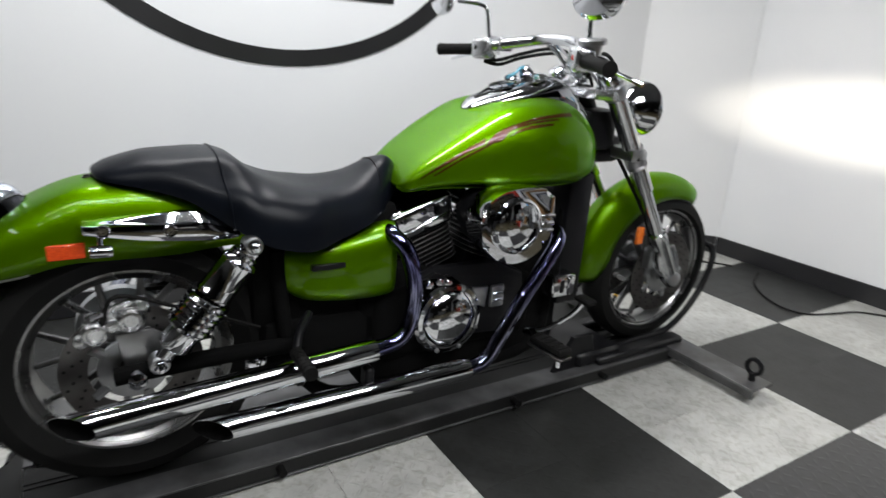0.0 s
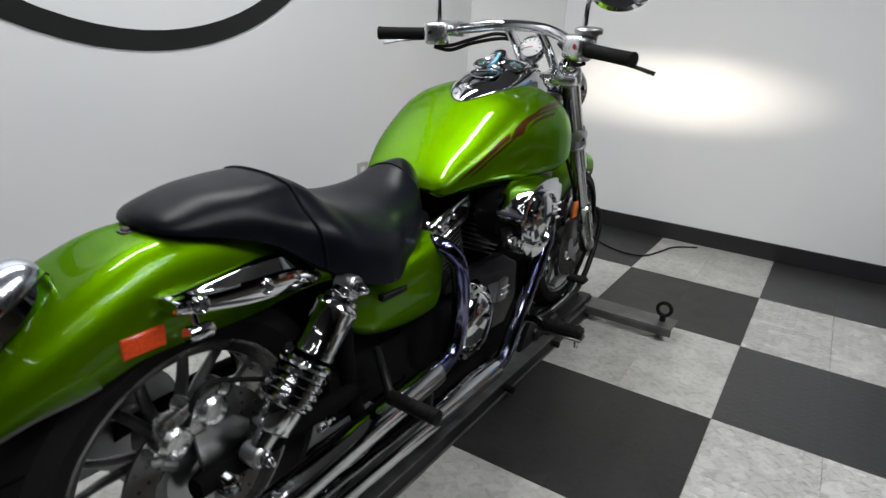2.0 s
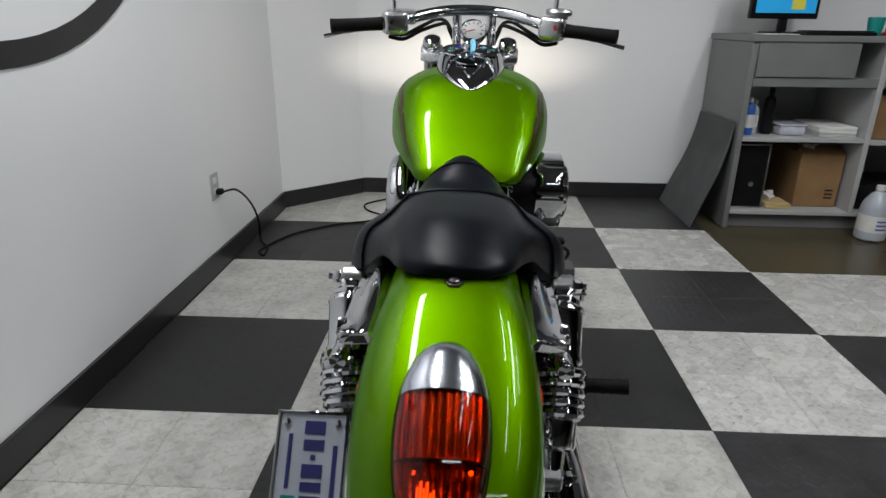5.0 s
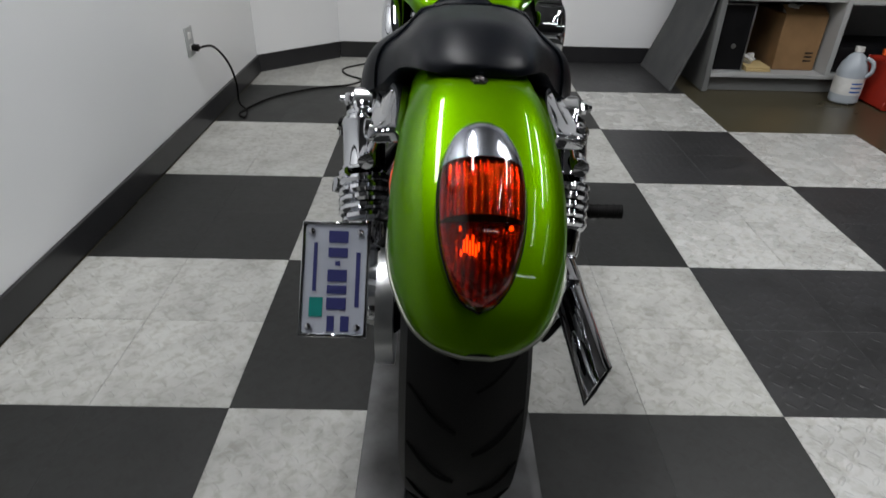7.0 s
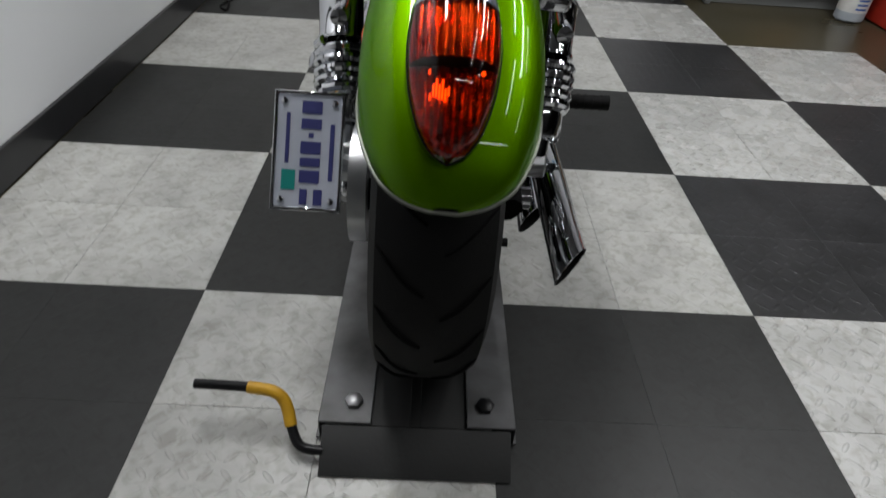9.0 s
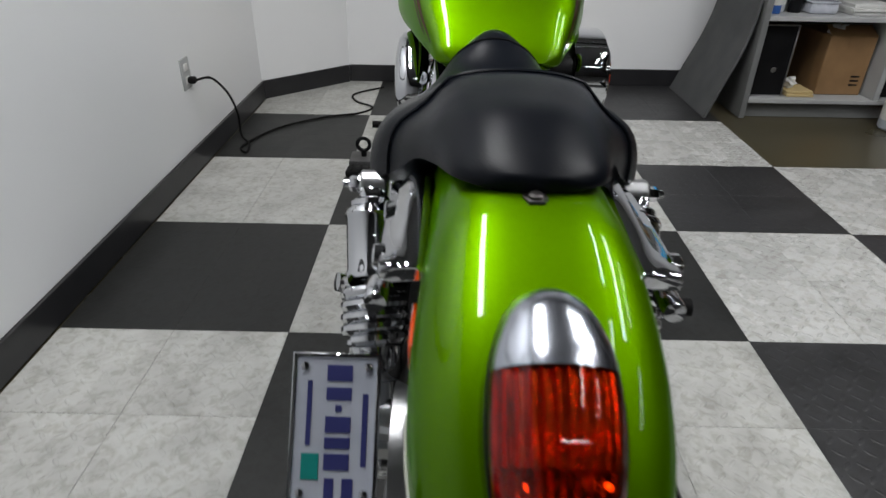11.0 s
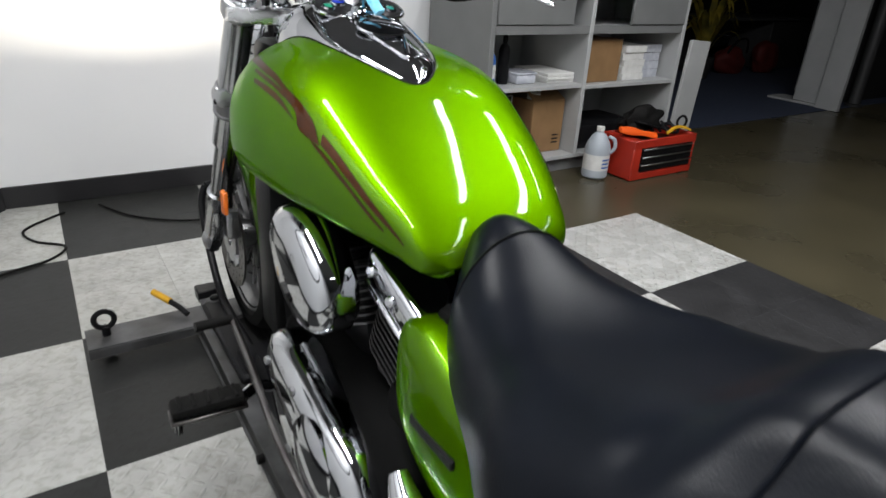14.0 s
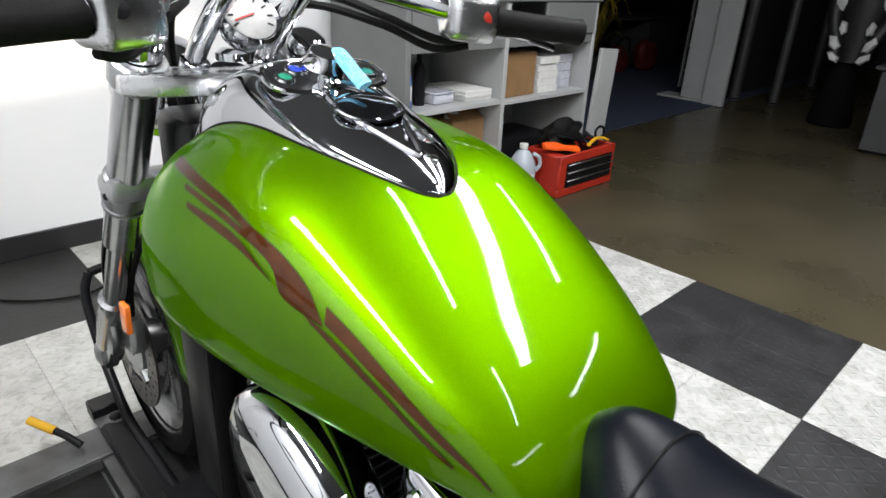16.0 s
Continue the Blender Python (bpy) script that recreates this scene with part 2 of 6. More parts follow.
def plate(bm, outline, axis, h0, h1, bev=0.0):
    """An outline of 2D points pushed out along x, y or z from h0 to h1."""
    def p3(a, b, h):
        return {"x": (h, a, b), "y": (a, h, b), "z": (a, b, h)}[axis]
    lo = [bm.verts.new(p3(a, b, h0)) for a, b in outline]
    hi = [bm.verts.new(p3(a, b, h1)) for a, b in outline]
    n = len(lo)
    fs = [bm.faces.new(lo), bm.faces.new(hi)] + [bm.faces.new((lo[i], lo[(i + 1) % n], hi[(i + 1) % n], hi[i])) for i in range(n)]
    if bev:
        es = list({e for f in fs[:2] for e in f.edges})
        bmesh.ops.bevel(bm, geom=es, offset=bev, segments=2, affect="EDGES", profile=0.5)
    return bm


def turn(bm, m):
    bmesh.ops.transform(bm, verts=bm.verts, matrix=m)
    return bm


# ---------- the room ----------
S = 0.6096
WX, EY = -0.625, 3.11
CH = ((-0.625, 2.70), (-0.20, 3.10))


def structure(name, bm, material, label, category):
    return tagged(part(name, bm, material), label, category, kind="structure")


ground = structure("floor", box(B(), -0.9, 13.0, -7.0, 9.0, -0.15, -0.004), CONCRETE, "worn brown sealed concrete workshop floor with a chequered tile area", "floor")
wall_west = structure("wall_west", box(B(), WX - 0.12, WX, -7.0, 2.70, 0, CEIL), WHITEPAINT, "plain white painted wall with a black base", "wall")
wb = B()
plate(wb, [(WX, 2.70), CH[1], (-0.20, 3.22), (WX - 0.12, 3.22), (WX - 0.12, 2.70)], "z", 0, CEIL)
wall_corner = structure("wall_corner", wb, WHITEPAINT, "narrow slanted white wall cutting off the corner", "wall")
wall_north = structure("wall_north", box(B(), -0.20, 3.60, EY, EY + 0.12, 0, CEIL), WHITEPAINT, "white painted end wall lit by the headlamp", "wall")
structure("wall_north_east", box(B(), 6.62, 13.0, EY, EY + 0.12, 0, CEIL), DIMROOM, "wall in shade, its dimness put into the colour", "wall")
structure("wall_header", box(B(), 3.60, 6.62, EY, EY + 0.12, 2.35, CEIL), WHITEPAINT, "white wall strip over the wide opening", "wall")
# Unseen wall behind the camera, added grey to keep chrome reflections low.
structure("wall_south", box(B(), WX - 0.12, 13.0, -7.12, -7.0, 0, CEIL), GREYWALL, "unseen south wall, grey to dim reflections", "wall")
structure("wall_east", box(B(), 13.0, 13.12, -7.0, 9.0, 0, CEIL), DIMROOM, "workshop wall in shade, its dimness put into the colour", "wall")
structure("wall_far", box(B(), 3.0, 13.0, 9.0, 9.12, 0, CEIL), DIMROOM, "far wall of the room beyond, darkened in the colour", "wall")
structure("wall_beyond", box(B(), 3.48, 3.60, EY + 0.12, 9.0, 0, CEIL), DIMROOM, "side wall of the room beyond", "wall")
structure("ceiling", box(B(), WX - 0.12, 3.60, -7.12, 3.23, CEIL, CEIL + 0.1), CEILGREY, "dark grey ceiling over the tiled bay", "ceiling")
# Ceiling out of view, made dark so that the chrome mirrors less brightness.
structure("ceiling_workshop", box(B(), 3.604, 13.12, -7.12, 9.12, CEIL + 0.004, CEIL + 0.1), DARKCEIL, "unseen workshop ceiling, dark to dim reflections", "ceiling")
structure("carpet", box(B(), 3.62, 12.9, 2.95, 8.9, -0.004, 0.004, 0.002), CARPET, "dark blue carpet in the room beyond", "carpet")

BH, BT = 0.099, 0.012
bb = B()
box(bb, WX, WX + BT, -7.0, 2.70, 0, BH, 0.003)
structure("baseboard", bb, BASEBLACK, "black vinyl base along the wall", "baseboard")
bb = B()
d = (Vector(CH[1]) - Vector(CH[0])).normalized()
nrm = Vector((d.y, -d.x)) * BT
plate(bb, [CH[0], CH[1], (CH[1][0] + nrm.x * 0.4, CH[1][1] - BT), (CH[0][0] + BT, CH[0][1] + nrm.y * 0.4)], "z", 0, BH)
structure("baseboard_corner", bb, BASEBLACK, "black vinyl base on the slanted wall", "baseboard")
bb = B()
box(bb, -0.198, 1.95, EY - BT, EY, 0, BH, 0.003)
structure("baseboard_north", bb, BASEBLACK, "black vinyl base along the end wall", "baseboard")

# painted oval on the wall: centre, half axes, band
bm = B()
oc_y, oc_z, oa, ob_ = 0.61, 1.824, 1.0, 0.862
outer, inner = [], []
for k in range(72):
    a = 2 * math.pi * k / 72
    outer.append((oc_y + oa * math.cos(a), oc_z + ob_ * math.sin(a)))
    inner.append((oc_y + (oa - 0.09) * math.cos(a), oc_z + (ob_ - 0.065) * math.sin(a)))
for k in range(72):
    j = (k + 1) % 72
    bm.faces.new([bm.verts.new((WX + 0.003, *p)) for p in (outer[k], outer[j], inner[j], inner[k])])
sign = thing("wall_sign", (WX, oc_y, oc_z - ob_), "large black oval band painted on the white wall", "wall sign")
part("oval_band", bm, LOGOBLACK, sign)
part("inner_mark", box(B(), WX, WX + 0.003, 0.76, 1.09, 1.240, 1.32, 0.0), LOGOBLACK, sign, "black painted shape inside the oval")

outlet = thing("wall_outlet", (WX, 1.73, 0.385), "white wall outlet with a black plug in it", "outlet")
part("cover_plate", box(B(), WX, WX + 0.006, 1.69, 1.77, 0.325, 0.445, 0.002), WHITELAM, outlet)
for z in (0.36, 0.41):
    part("socket", box(B(), WX + 0.005, WX + 0.009, 1.713, 1.747, z - 0.014, z + 0.014, 0.003), PAPER, outlet)
part("plug", box(B(), WX + 0.008, WX + 0.04, 1.716, 1.746, 0.347, 0.373, 0.006), RUBBER, outlet, "black power plug")


# ---------- motorcycle ----------
CX = 0.484
bike = thing("motorcycle", (CX, 0.75, 0.055), "lime green cruiser motorcycle with black seat and chrome parts", "motorcycle")
bike.rotation_euler = (0, radians(1.05), 0)  # leans a little to its right
RW, FW = Vector((CX - 0.005, -0.118, 0.360)), Vector((CX, 1.628, 0.340))


def P(u, y, z):
    return (CX + u, y, z)


# steering: the front end is turned very slightly to its right about the raked head
AX0, AX1 = Vector(P(0, 1.172, 1.0)), Vector(P(0, 1.585, 0.33))
STEER = Matrix.Translation(AX0) @ Matrix.Rotation(radians(1.0), 4, (AX1 - AX0).normalized()) @ Matrix.Translation(-AX0)


def fpart(name, bm, material, parent=None, label=""):
    return part(name, turn(bm, STEER), material, parent or bike, label)


def arch_rings(stations, sub, n, k=22):
    """Rings of an open arch from stations (top y, top z, edge y, edge z, half width)."""
    rings = []
    for ty, tz, ey, ez, w in spline(stations, sub):
        r = []
        for i in range(k + 1):
            a = math.pi * i / k
            c, s = math.cos(a), math.sin(a)
            u = w * math.copysign(abs(c) ** (2 / n), c)
            v = abs(s) ** (2 / n)
            r.append(P(u, ey + (ty - ey) * v, ez + (tz - ez) * v))
        rings.append(r)
    return rings


def wheel(name, c, R, width, rim_r, spokes, fn, label):
    w = fn(name, lathe(B(), [(rim_r - 0.012, -width * 0.36), (rim_r + 0.012, -width * 0.43), (rim_r + 0.03, -width * 0.47), (R * 0.83, -width * 0.5), (R * 0.93, -width * 0.44),
                             (R * 0.985, -width * 0.26), (R, -width * 0.1), (R, width * 0.1), (R * 0.985, width * 0.26), (R * 0.93, width * 0.44), (R * 0.83, width * 0.5),
                             (rim_r + 0.03, width * 0.47), (rim_r + 0.012, width * 0.43), (rim_r - 0.012, width * 0.36)], c, (1, 0, 0), 64, True), TYRE, None, label)
    rb = B()
    hw = width * 0.40
    lathe(rb, [(rim_r + 0.008, -hw), (rim_r + 0.008, -hw + 0.008), (rim_r - 0.008, -hw + 0.014), (rim_r - 0.018, -hw * 0.4), (rim_r - 0.018, hw * 0.4), (rim_r - 0.008, hw - 0.014),
               (rim_r + 0.008, hw - 0.008), (rim_r + 0.008, hw), (rim_r - 0.004, hw), (rim_r - 0.024, hw - 0.018), (rim_r - 0.03, 0), (rim_r - 0.024, -hw + 0.018), (rim_r - 0.004, -hw)], c, (1, 0, 0), 64, True)
    fn("rim", rb, RIMALU, w, "grey cast aluminium rim")
    fn("hub", lathe(B(), [(0.012, -0.075), (0.032, -0.07), (0.045, -0.045), (0.038, 0), (0.045, 0.045), (0.032, 0.07), (0.012, 0.075)], c, (1, 0, 0), 28), WHEELALU, w)
    for s in range(spokes):
        a = 2 * math.pi * (s + 0.3) / spokes
        sb = B()
        for off in (-0.2, 0.2):
            p = [Vector((0, math.cos(a + o) * r, math.sin(a + o) * r)) for r, o in ((0.03, off * 0.6), (rim_r * 0.55, off * 0.75), (rim_r - 0.02, off * 1.1))]
            tube(sb, [tuple(Vector(c) + q) + (0.014 - 0.003 * i,) for i, q in enumerate(p)], 0.012, 8, 4, 0.7)
        fn("spoke", sb, WHEELALU, w)
    return w


def disc(c, x, R, fn, parent):
    db = B()
    lathe(db, [(R * 0.62, -0.0025), (R, -0.0025), (R, 0.0025), (R * 0.62, 0.0025)], (c[0] + x, c[1], c[2]), (1, 0, 0), 48, True)
    d_ = fn("brake_disc", db, DISC, parent, "drilled steel brake disc")
    cb = B()
    lathe(cb, [(0.03, -0.006), (R * 0.5, -0.006), (R * 0.5, 0.006), (0.03, 0.006)], (c[0] + x, c[1], c[2]), (1, 0, 0), 30, True)
    for k in range(5):
        a = 2 * math.pi * k / 5
        rod(cb, (c[0] + x, c[1] + R * 0.45 * math.cos(a), c[2] + R * 0.45 * math.sin(a)), (c[0] + x, c[1] + R * 0.68 * math.cos(a), c[2] + R * 0.68 * math.sin(a)), 0.011, 8)
    fn("disc_carrier", cb, ALU, d_)
    for k in range(18):
        for q in range(3):
            a = 2 * math.pi * (k + 0.33 * q) / 18
            rr = R * (0.72 + 0.1 * q)
            fn("drill_hole", rod(B(), (c[0] + x - 0.0032, c[1] + rr * math.cos(a), c[2] + rr * math.sin(a)), (c[0] + x + 0.0032, c[1] + rr * math.cos(a), c[2] + rr * math.sin(a)), 0.0036, 8), BLACK, d_)


def bpart(name, bm, material, parent=None, label="", angle=38.0):
    return part(name, bm, material, parent or bike, label, angle)


# wheels
rear = wheel("rear_wheel", RW, 0.309, 0.174, 0.218, 7, bpart, "wide worn rear tyre on a cast wheel")
disc(RW, 0.088, 0.145, bpart, rear)
# Tread grooves as thin dark tubes, the shade in them put into the colour.
for k in range(20):
    a = 2 * math.pi * k / 20
    for sgn in (-1, 1):
        pts = []
        for q in range(5):
            f = q / 4
            u = sgn * (0.012 + 0.062 * f)
            rr = 0.3095 - 0.0 if f < 0.3 else 0.3095 - 0.020 * ((f - 0.3) / 0.7) ** 2 * 1.1
            aa = a - (0.20 * f ** 1.3 if sgn > 0 else 0.20 * f ** 1.3 + 0.12)
            pts.append((RW[0] + u, RW[1] + rr * math.cos(aa), RW[2] + rr * math.sin(aa)))
        bpart("tread_groove", tube(B(), pts, 0.0022, 5, 2), SHADEBLACK, rear)
front = wheel("front_wheel", FW, 0.288, 0.118, 0.228, 7, fpart, "front tyre on a cast aluminium wheel")
for sx in (-0.072, 0.072):
    disc(FW, sx, 0.15, fpart, front)

# rear mudguard
FEND = [(0.169, 0.681, 0.169, 0.623, 0.104), (0.070, 0.747, 0.090, 0.626, 0.104), (-0.019, 0.768, -0.019, 0.617, 0.103), (-0.108, 0.774, -0.128, 0.619, 0.104), (-0.187, 0.767, -0.217, 0.621, 0.108),
        (-0.266, 0.736, -0.296, 0.606, 0.111), (-0.335, 0.695, -0.360, 0.597, 0.104), (-0.394, 0.648, -0.402, 0.580, 0.090), (-0.434, 0.603, -0.432, 0.566, 0.072), (-0.452, 0.571, -0.449, 0.555, 0.046), (-0.457, 0.556, -0.457, 0.549, 0.014)]
fb = loft(B(), arch_rings(FEND, 5, 3.3, 30), False)
fender = bpart("rear_mudguard", fb, GREEN, None, "glossy lime green rear mudguard")
sol = fender.modifiers.new("thick", "SOLIDIFY")
sol.thickness, sol.offset = 0.004, -1
eb = B()
edge = arch_rings(FEND, 5, 3.3, 30)
tube(eb, [r[0] for r in edge[24:]] + [r[-1] for r in reversed(edge[24:-1])], 0.0026, 6, 1)
bpart("mudguard_lip", eb, LIPMAT, fender, "pale rolled edge")
# seat bolt on its tab
sb = B()
plate(sb, [(CX - 0.011, -0.142), (CX + 0.011, -0.142), (CX + 0.012, -0.165), (CX + 0.007, -0.174), (CX - 0.007, -0.174), (CX - 0.012, -0.165)], "z", 0.769, 0.773, 0.001)
lathe(sb, [(0.0075, 0), (0.0075, 0.003), (0.0055, 0.005), (0.001, 0.0055)], P(0, -0.164, 0.7725), (0, 0, 1), 16)
bpart("seat_bolt", sb, DISC, None, "steel bolt and tab behind the seat")

# tail lamp on the mudguard
LAMP_Y = [-0.275, -0.303, -0.331, -0.361, -0.390, -0.417, -0.442]
LAMP_Z = [0.735, 0.719, 0.702, 0.680, 0.656, 0.629, 0.600]


def lamp_width(f):
    g = math.sqrt(max(0.0, 1 - (2 * f - 1) ** 2))
    return 0.0475 * g ** (0.95 if f < 0.5 else 1.05)


def lamp_axis(f):
    """The lamp's middle line on the mudguard at f of its length, and the way out of it."""
    ks = np.linspace(0, 1, 7)
    at = Vector((-0.003 + CX, float(np.interp(f, ks, LAMP_Y)), float(np.interp(f, ks, LAMP_Z))))
    lo_, hi_ = max(f - 0.03, 0), min(f + 0.03, 1)
    d_ = Vector((0, float(np.interp(hi_, ks, LAMP_Y) - np.interp(lo_, ks, LAMP_Y)), float(np.interp(hi_, ks, LAMP_Z) - np.interp(lo_, ks, LAMP_Z)))).normalized()
    n = Vector((0, d_.z, -d_.y))
    return at, n if n.z > 0 else -n


def lamp_lift(f):
    return 0.024 * math.sqrt(max(0.0, 1 - (2 * f - 1) ** 2)) ** 0.5


def oval_lens(bm, f0, f1, hh=0.040, flute=0.0):
    """Part of the long bulging lens, raised over the mudguard, from f0 to f1 of its length."""
    rings = []
    for i in range(19):
        f = f0 + (f1 - f0) * i / 18
        at, n = lamp_axis(f)
        g = math.sqrt(max(0.0, 1 - (2 * f - 1) ** 2))
        w, h = lamp_width(f) + 0.0005, hh * g ** 0.7 + 0.0005
        nk = 112 if flute else 28
        r = []
        for k in range(nk + 1):
            a = math.pi * k / nk
            h2 = h + flute * abs(math.sin(w * math.cos(a) * math.pi / 0.0085)) * min(1.0, g * 1.6)
            r.append(at + Vector((w * math.cos(a), 0, 0)) + n * (lamp_lift(f) + h2 * math.sin(a) ** 0.85))
        rings.append(r)
    loft(bm, rings, False)
    return bm


tail = bpart("tail_lamp", oval_lens(B(), 0.0, 0.35), SATINCHROME, None, "oval tail lamp with a chrome hood")
bpart("reflector", oval_lens(B(), 0.20, 0.62, 0.033, 0.0030), SILVERREF, tail, "fluted silver reflector")
bpart("lower_reflector", oval_lens(B(), 0.62, 1.0, 0.012, 0.0028), DARKREF, tail, "dull reflector")
lens = bpart("lens", oval_lens(B(), 0.35, 1.0), REDGLASS, tail, "clear red lens")
lens.visible_shadow = False
rim_b, skirt = B(), B()
edge, foot = [[], []], [[], []]
for k in range(41):
    f = k / 40
    at, n = lamp_axis(f)
    for s_ in (0, 1):
        side = Vector(((1 if s_ else -1), 0, 0))
        edge[s_].append(at + side * (lamp_width(f) + 0.0008) + n * lamp_lift(f))
        foot[s_].append(at + side * (lamp_width(f) + 0.0040) - n * 0.012)
tube(rim_b, edge[0] + edge[1][::-1], 0.0014, 6, 1)
bpart("lamp_gasket", rim_b, RUBBER, tail, "thin dark gasket")
loft(skirt, [edge[0] + edge[1][::-1], foot[0] + foot[1][::-1]], True, False)
bpart("lamp_housing", skirt, DIMCHROME, tail, "chrome housing under the lens, its dark reflection put into the colour")
# Glints of the lit bulb drawn as thin glowing strips and one small spot.
bb = B()
for du, dn, ln in ((-0.0105, -0.004, 0.003), (-0.0075, 0.001, 0.006), (-0.0045, 0.003, 0.009), (-0.0015, 0.000, 0.007), (0.0015, 0.002, 0.010), (0.0045, -0.002, 0.006), (0.0075, 0.001, 0.004), (-0.012, 0.013, 0.002)):
    at, n = lamp_axis(0.74 - dn * 6)
    d_ = Vector((0, -n.z, n.y))
    c_ = at + n * (lamp_lift(0.74) + 0.022) + Vector((-0.012 + du, 0, 0))
    tube(bb, [c_ - d_ * ln, c_, c_ + d_ * ln], 0.0010, 6, 2)
bulb = bpart("bulb", bb, TAILGLOW, tail, "bulb glints behind the lens, drawn as thin glowing strips")
bpart("small_glint", lathe(B(), [(0.001, 0), (0.0025, 0.001), (0.001, 0.004)], P(0.026, -0.416, 0.690), (0, -0.75, 0.65), 8), TAILGLOW, tail)

# mudguard struts, chrome, with two bolts and a signal stub
for sgn in (-1, 1):
    rings = []
    for y, zr, zo, zb_, uo in spline([(0.114, 0.660, 0.658, 0.654, 0.124), (0.108, 0.667, 0.663, 0.652, 0.134), (0.085, 0.686, 0.675, 0.653, 0.145), (0.05, 0.706, 0.690, 0.655, 0.150), (0.015, 0.717, 0.697, 0.658, 0.152), (-0.03, 0.718, 0.699, 0.662, 0.152),
                                      (-0.08, 0.715, 0.701, 0.668, 0.151), (-0.135, 0.711, 0.704, 0.678, 0.149), (-0.180, 0.709, 0.707, 0.686, 0.147), (-0.187, 0.706, 0.704, 0.690, 0.143)], 5):
        outline = [(0.100, zr - 0.010), (0.108, zr - 0.001), (0.114, zr), (0.122, zr - 0.001)]
        for q in range(4):
            f_ = q / 3
            outline.append((0.126 + (uo - 0.0125 - 0.126) * f_, zr - 0.002 + (zo - zr + 0.0025) * f_))
        for q in range(9):
            f_ = q / 8
            outline.append((uo - 0.005 + 0.005 * math.sin(math.pi * (0.15 + 0.62 * f_)), zo - 0.001 - (zo - zb_ - 0.003) * f_))
        outline += [(uo - 0.010, zb_), (0.104, zb_ + 0.002)]
        rings.append([P(sgn * u_, y, z_) for u_, z_ in outline])
    strut = bpart("mudguard_strut", loft(B(), rings), CHROME, None, "chrome mudguard strut with two bolts", 34)
    for y, z in ((-0.032, 0.686), (-0.152, 0.696)):
        bpart("bolt", lathe(B(), [(0.0135, -0.008), (0.0135, 0.0005), (0.011, 0.0025), (0.0095, 0.001), (0.008, 0.003), (0.004, 0.003), (0.003, 0.001), (0.001, 0.001)], P(sgn * 0.1515, y, z), (sgn, 0, 0.05), 18), CHROME, strut)
    stub = B()
    lathe(stub, [(0.001, -0.021), (0.011, -0.020), (0.0125, -0.016), (0.0125, 0.016), (0.011, 0.020), (0.001, 0.021)], P(sgn * 0.150, -0.158, 0.656), (0, -1, 0.05), 18)
    rod(stub, P(sgn * 0.148, -0.158, 0.656), P(sgn * 0.138, -0.158, 0.684), 0.006, 12)
    bpart("signal_stub", stub, CHROME, strut)
    bpart("side_reflector", box(B(), CX + sgn * 0.104, CX + sgn * 0.1125, -0.250, -0.184, 0.632, 0.664, 0.002), REFLECTOR, None, "orange-red side reflector")
    # shock absorber
    top, bot = Vector(P(sgn * 0.187, 0.122, 0.650)), Vector(P(sgn * 0.165, -0.075, 0.400))
    ax = (bot - top).normalized()
    L = (bot - top).length
    sb = lathe(B(), [(0.001, 0.0), (0.022, 0.0), (0.037, 0.010), (0.040, 0.018), (0.0375, 0.024), (0.0375, 0.095), (0.040, 0.10), (0.040, 0.107), (0.030, 0.112), (0.001, 0.112)], top + ax * 0.028, ax, 28)
    shock = bpart("shock_absorber", sb, CHROME, None, "chrome covered shock absorber with an open spring")
    cb = B()
    pts = []
    for k in range(61):
        a = 2 * math.pi * k / 12
        s_ = ax.orthogonal().normalized()
        pts.append(tuple(top + ax * (0.140 + 0.080 * k / 60) + 0.0400 * (math.cos(a) * s_ + math.sin(a) * ax.cross(s_))))
    bpart("spring", tube(cb, pts, 0.0086, 8, 1), CHROME, shock, "chrome coil spring")
    bpart("damper_rod", rod(B(), top + ax * 0.13, bot, 0.013, 14), BLACK, shock)
    bpart("lower_cup", lathe(B(), [(0.001, 0), (0.041, 0), (0.042, 0.006), (0.036, 0.010), (0.036, 0.050), (0.033, 0.055), (0.020, 0.058), (0.018, 0.088), (0.001, 0.088)], bot - ax * 0.100, ax, 24), CHROME, shock)
    clv = B()
    box(clv, -0.017, 0.017, -0.020, 0.020, 0.006, 0.034, 0.006, None, 2)
    lathe(clv, [(0.026, 0.022), (0.031, 0.026), (0.031, 0.033), (0.022, 0.036)], (0, 0, 0), (0, 0, 1), 24)
    fwd_ = Vector((1, 0, 0)) - ax * ax.x
    fwd_.normalize()
    mm = Matrix((fwd_, ax.cross(fwd_), ax)).transposed().to_4x4()
    bpart("clevis", turn(clv, Matrix.Translation(top) @ mm), CHROME, shock, "cast clevis")
    for q in (top, bot):
        bpart("eye", lathe(B(), [(0.001, -0.022), (0.018, -0.022), (0.0205, -0.019), (0.0205, 0.013), (0.018, 0.016), (0.015, 0.0165), (0.014, 0.015), (0.001, 0.015)], q, (sgn, 0, 0), 24), ALU, shock)
        nut = lathe(B(), [(0.014, 0.014), (0.014, 0.019), (0.0115, 0.020)], q, (sgn, 0, 0), 20)
        lathe(nut, [(0.0115, 0.019), (0.0115, 0.030), (0.009, 0.033), (0.006, 0.033)], q, (sgn, 0, 0), 6)
        lathe(nut, [(0.006, 0.032), (0.006, 0.040), (0.004, 0.042), (0.001, 0.042)], q, (sgn, 0, 0), 12)
        bpart("eye_bolt", nut, CHROME, shock)

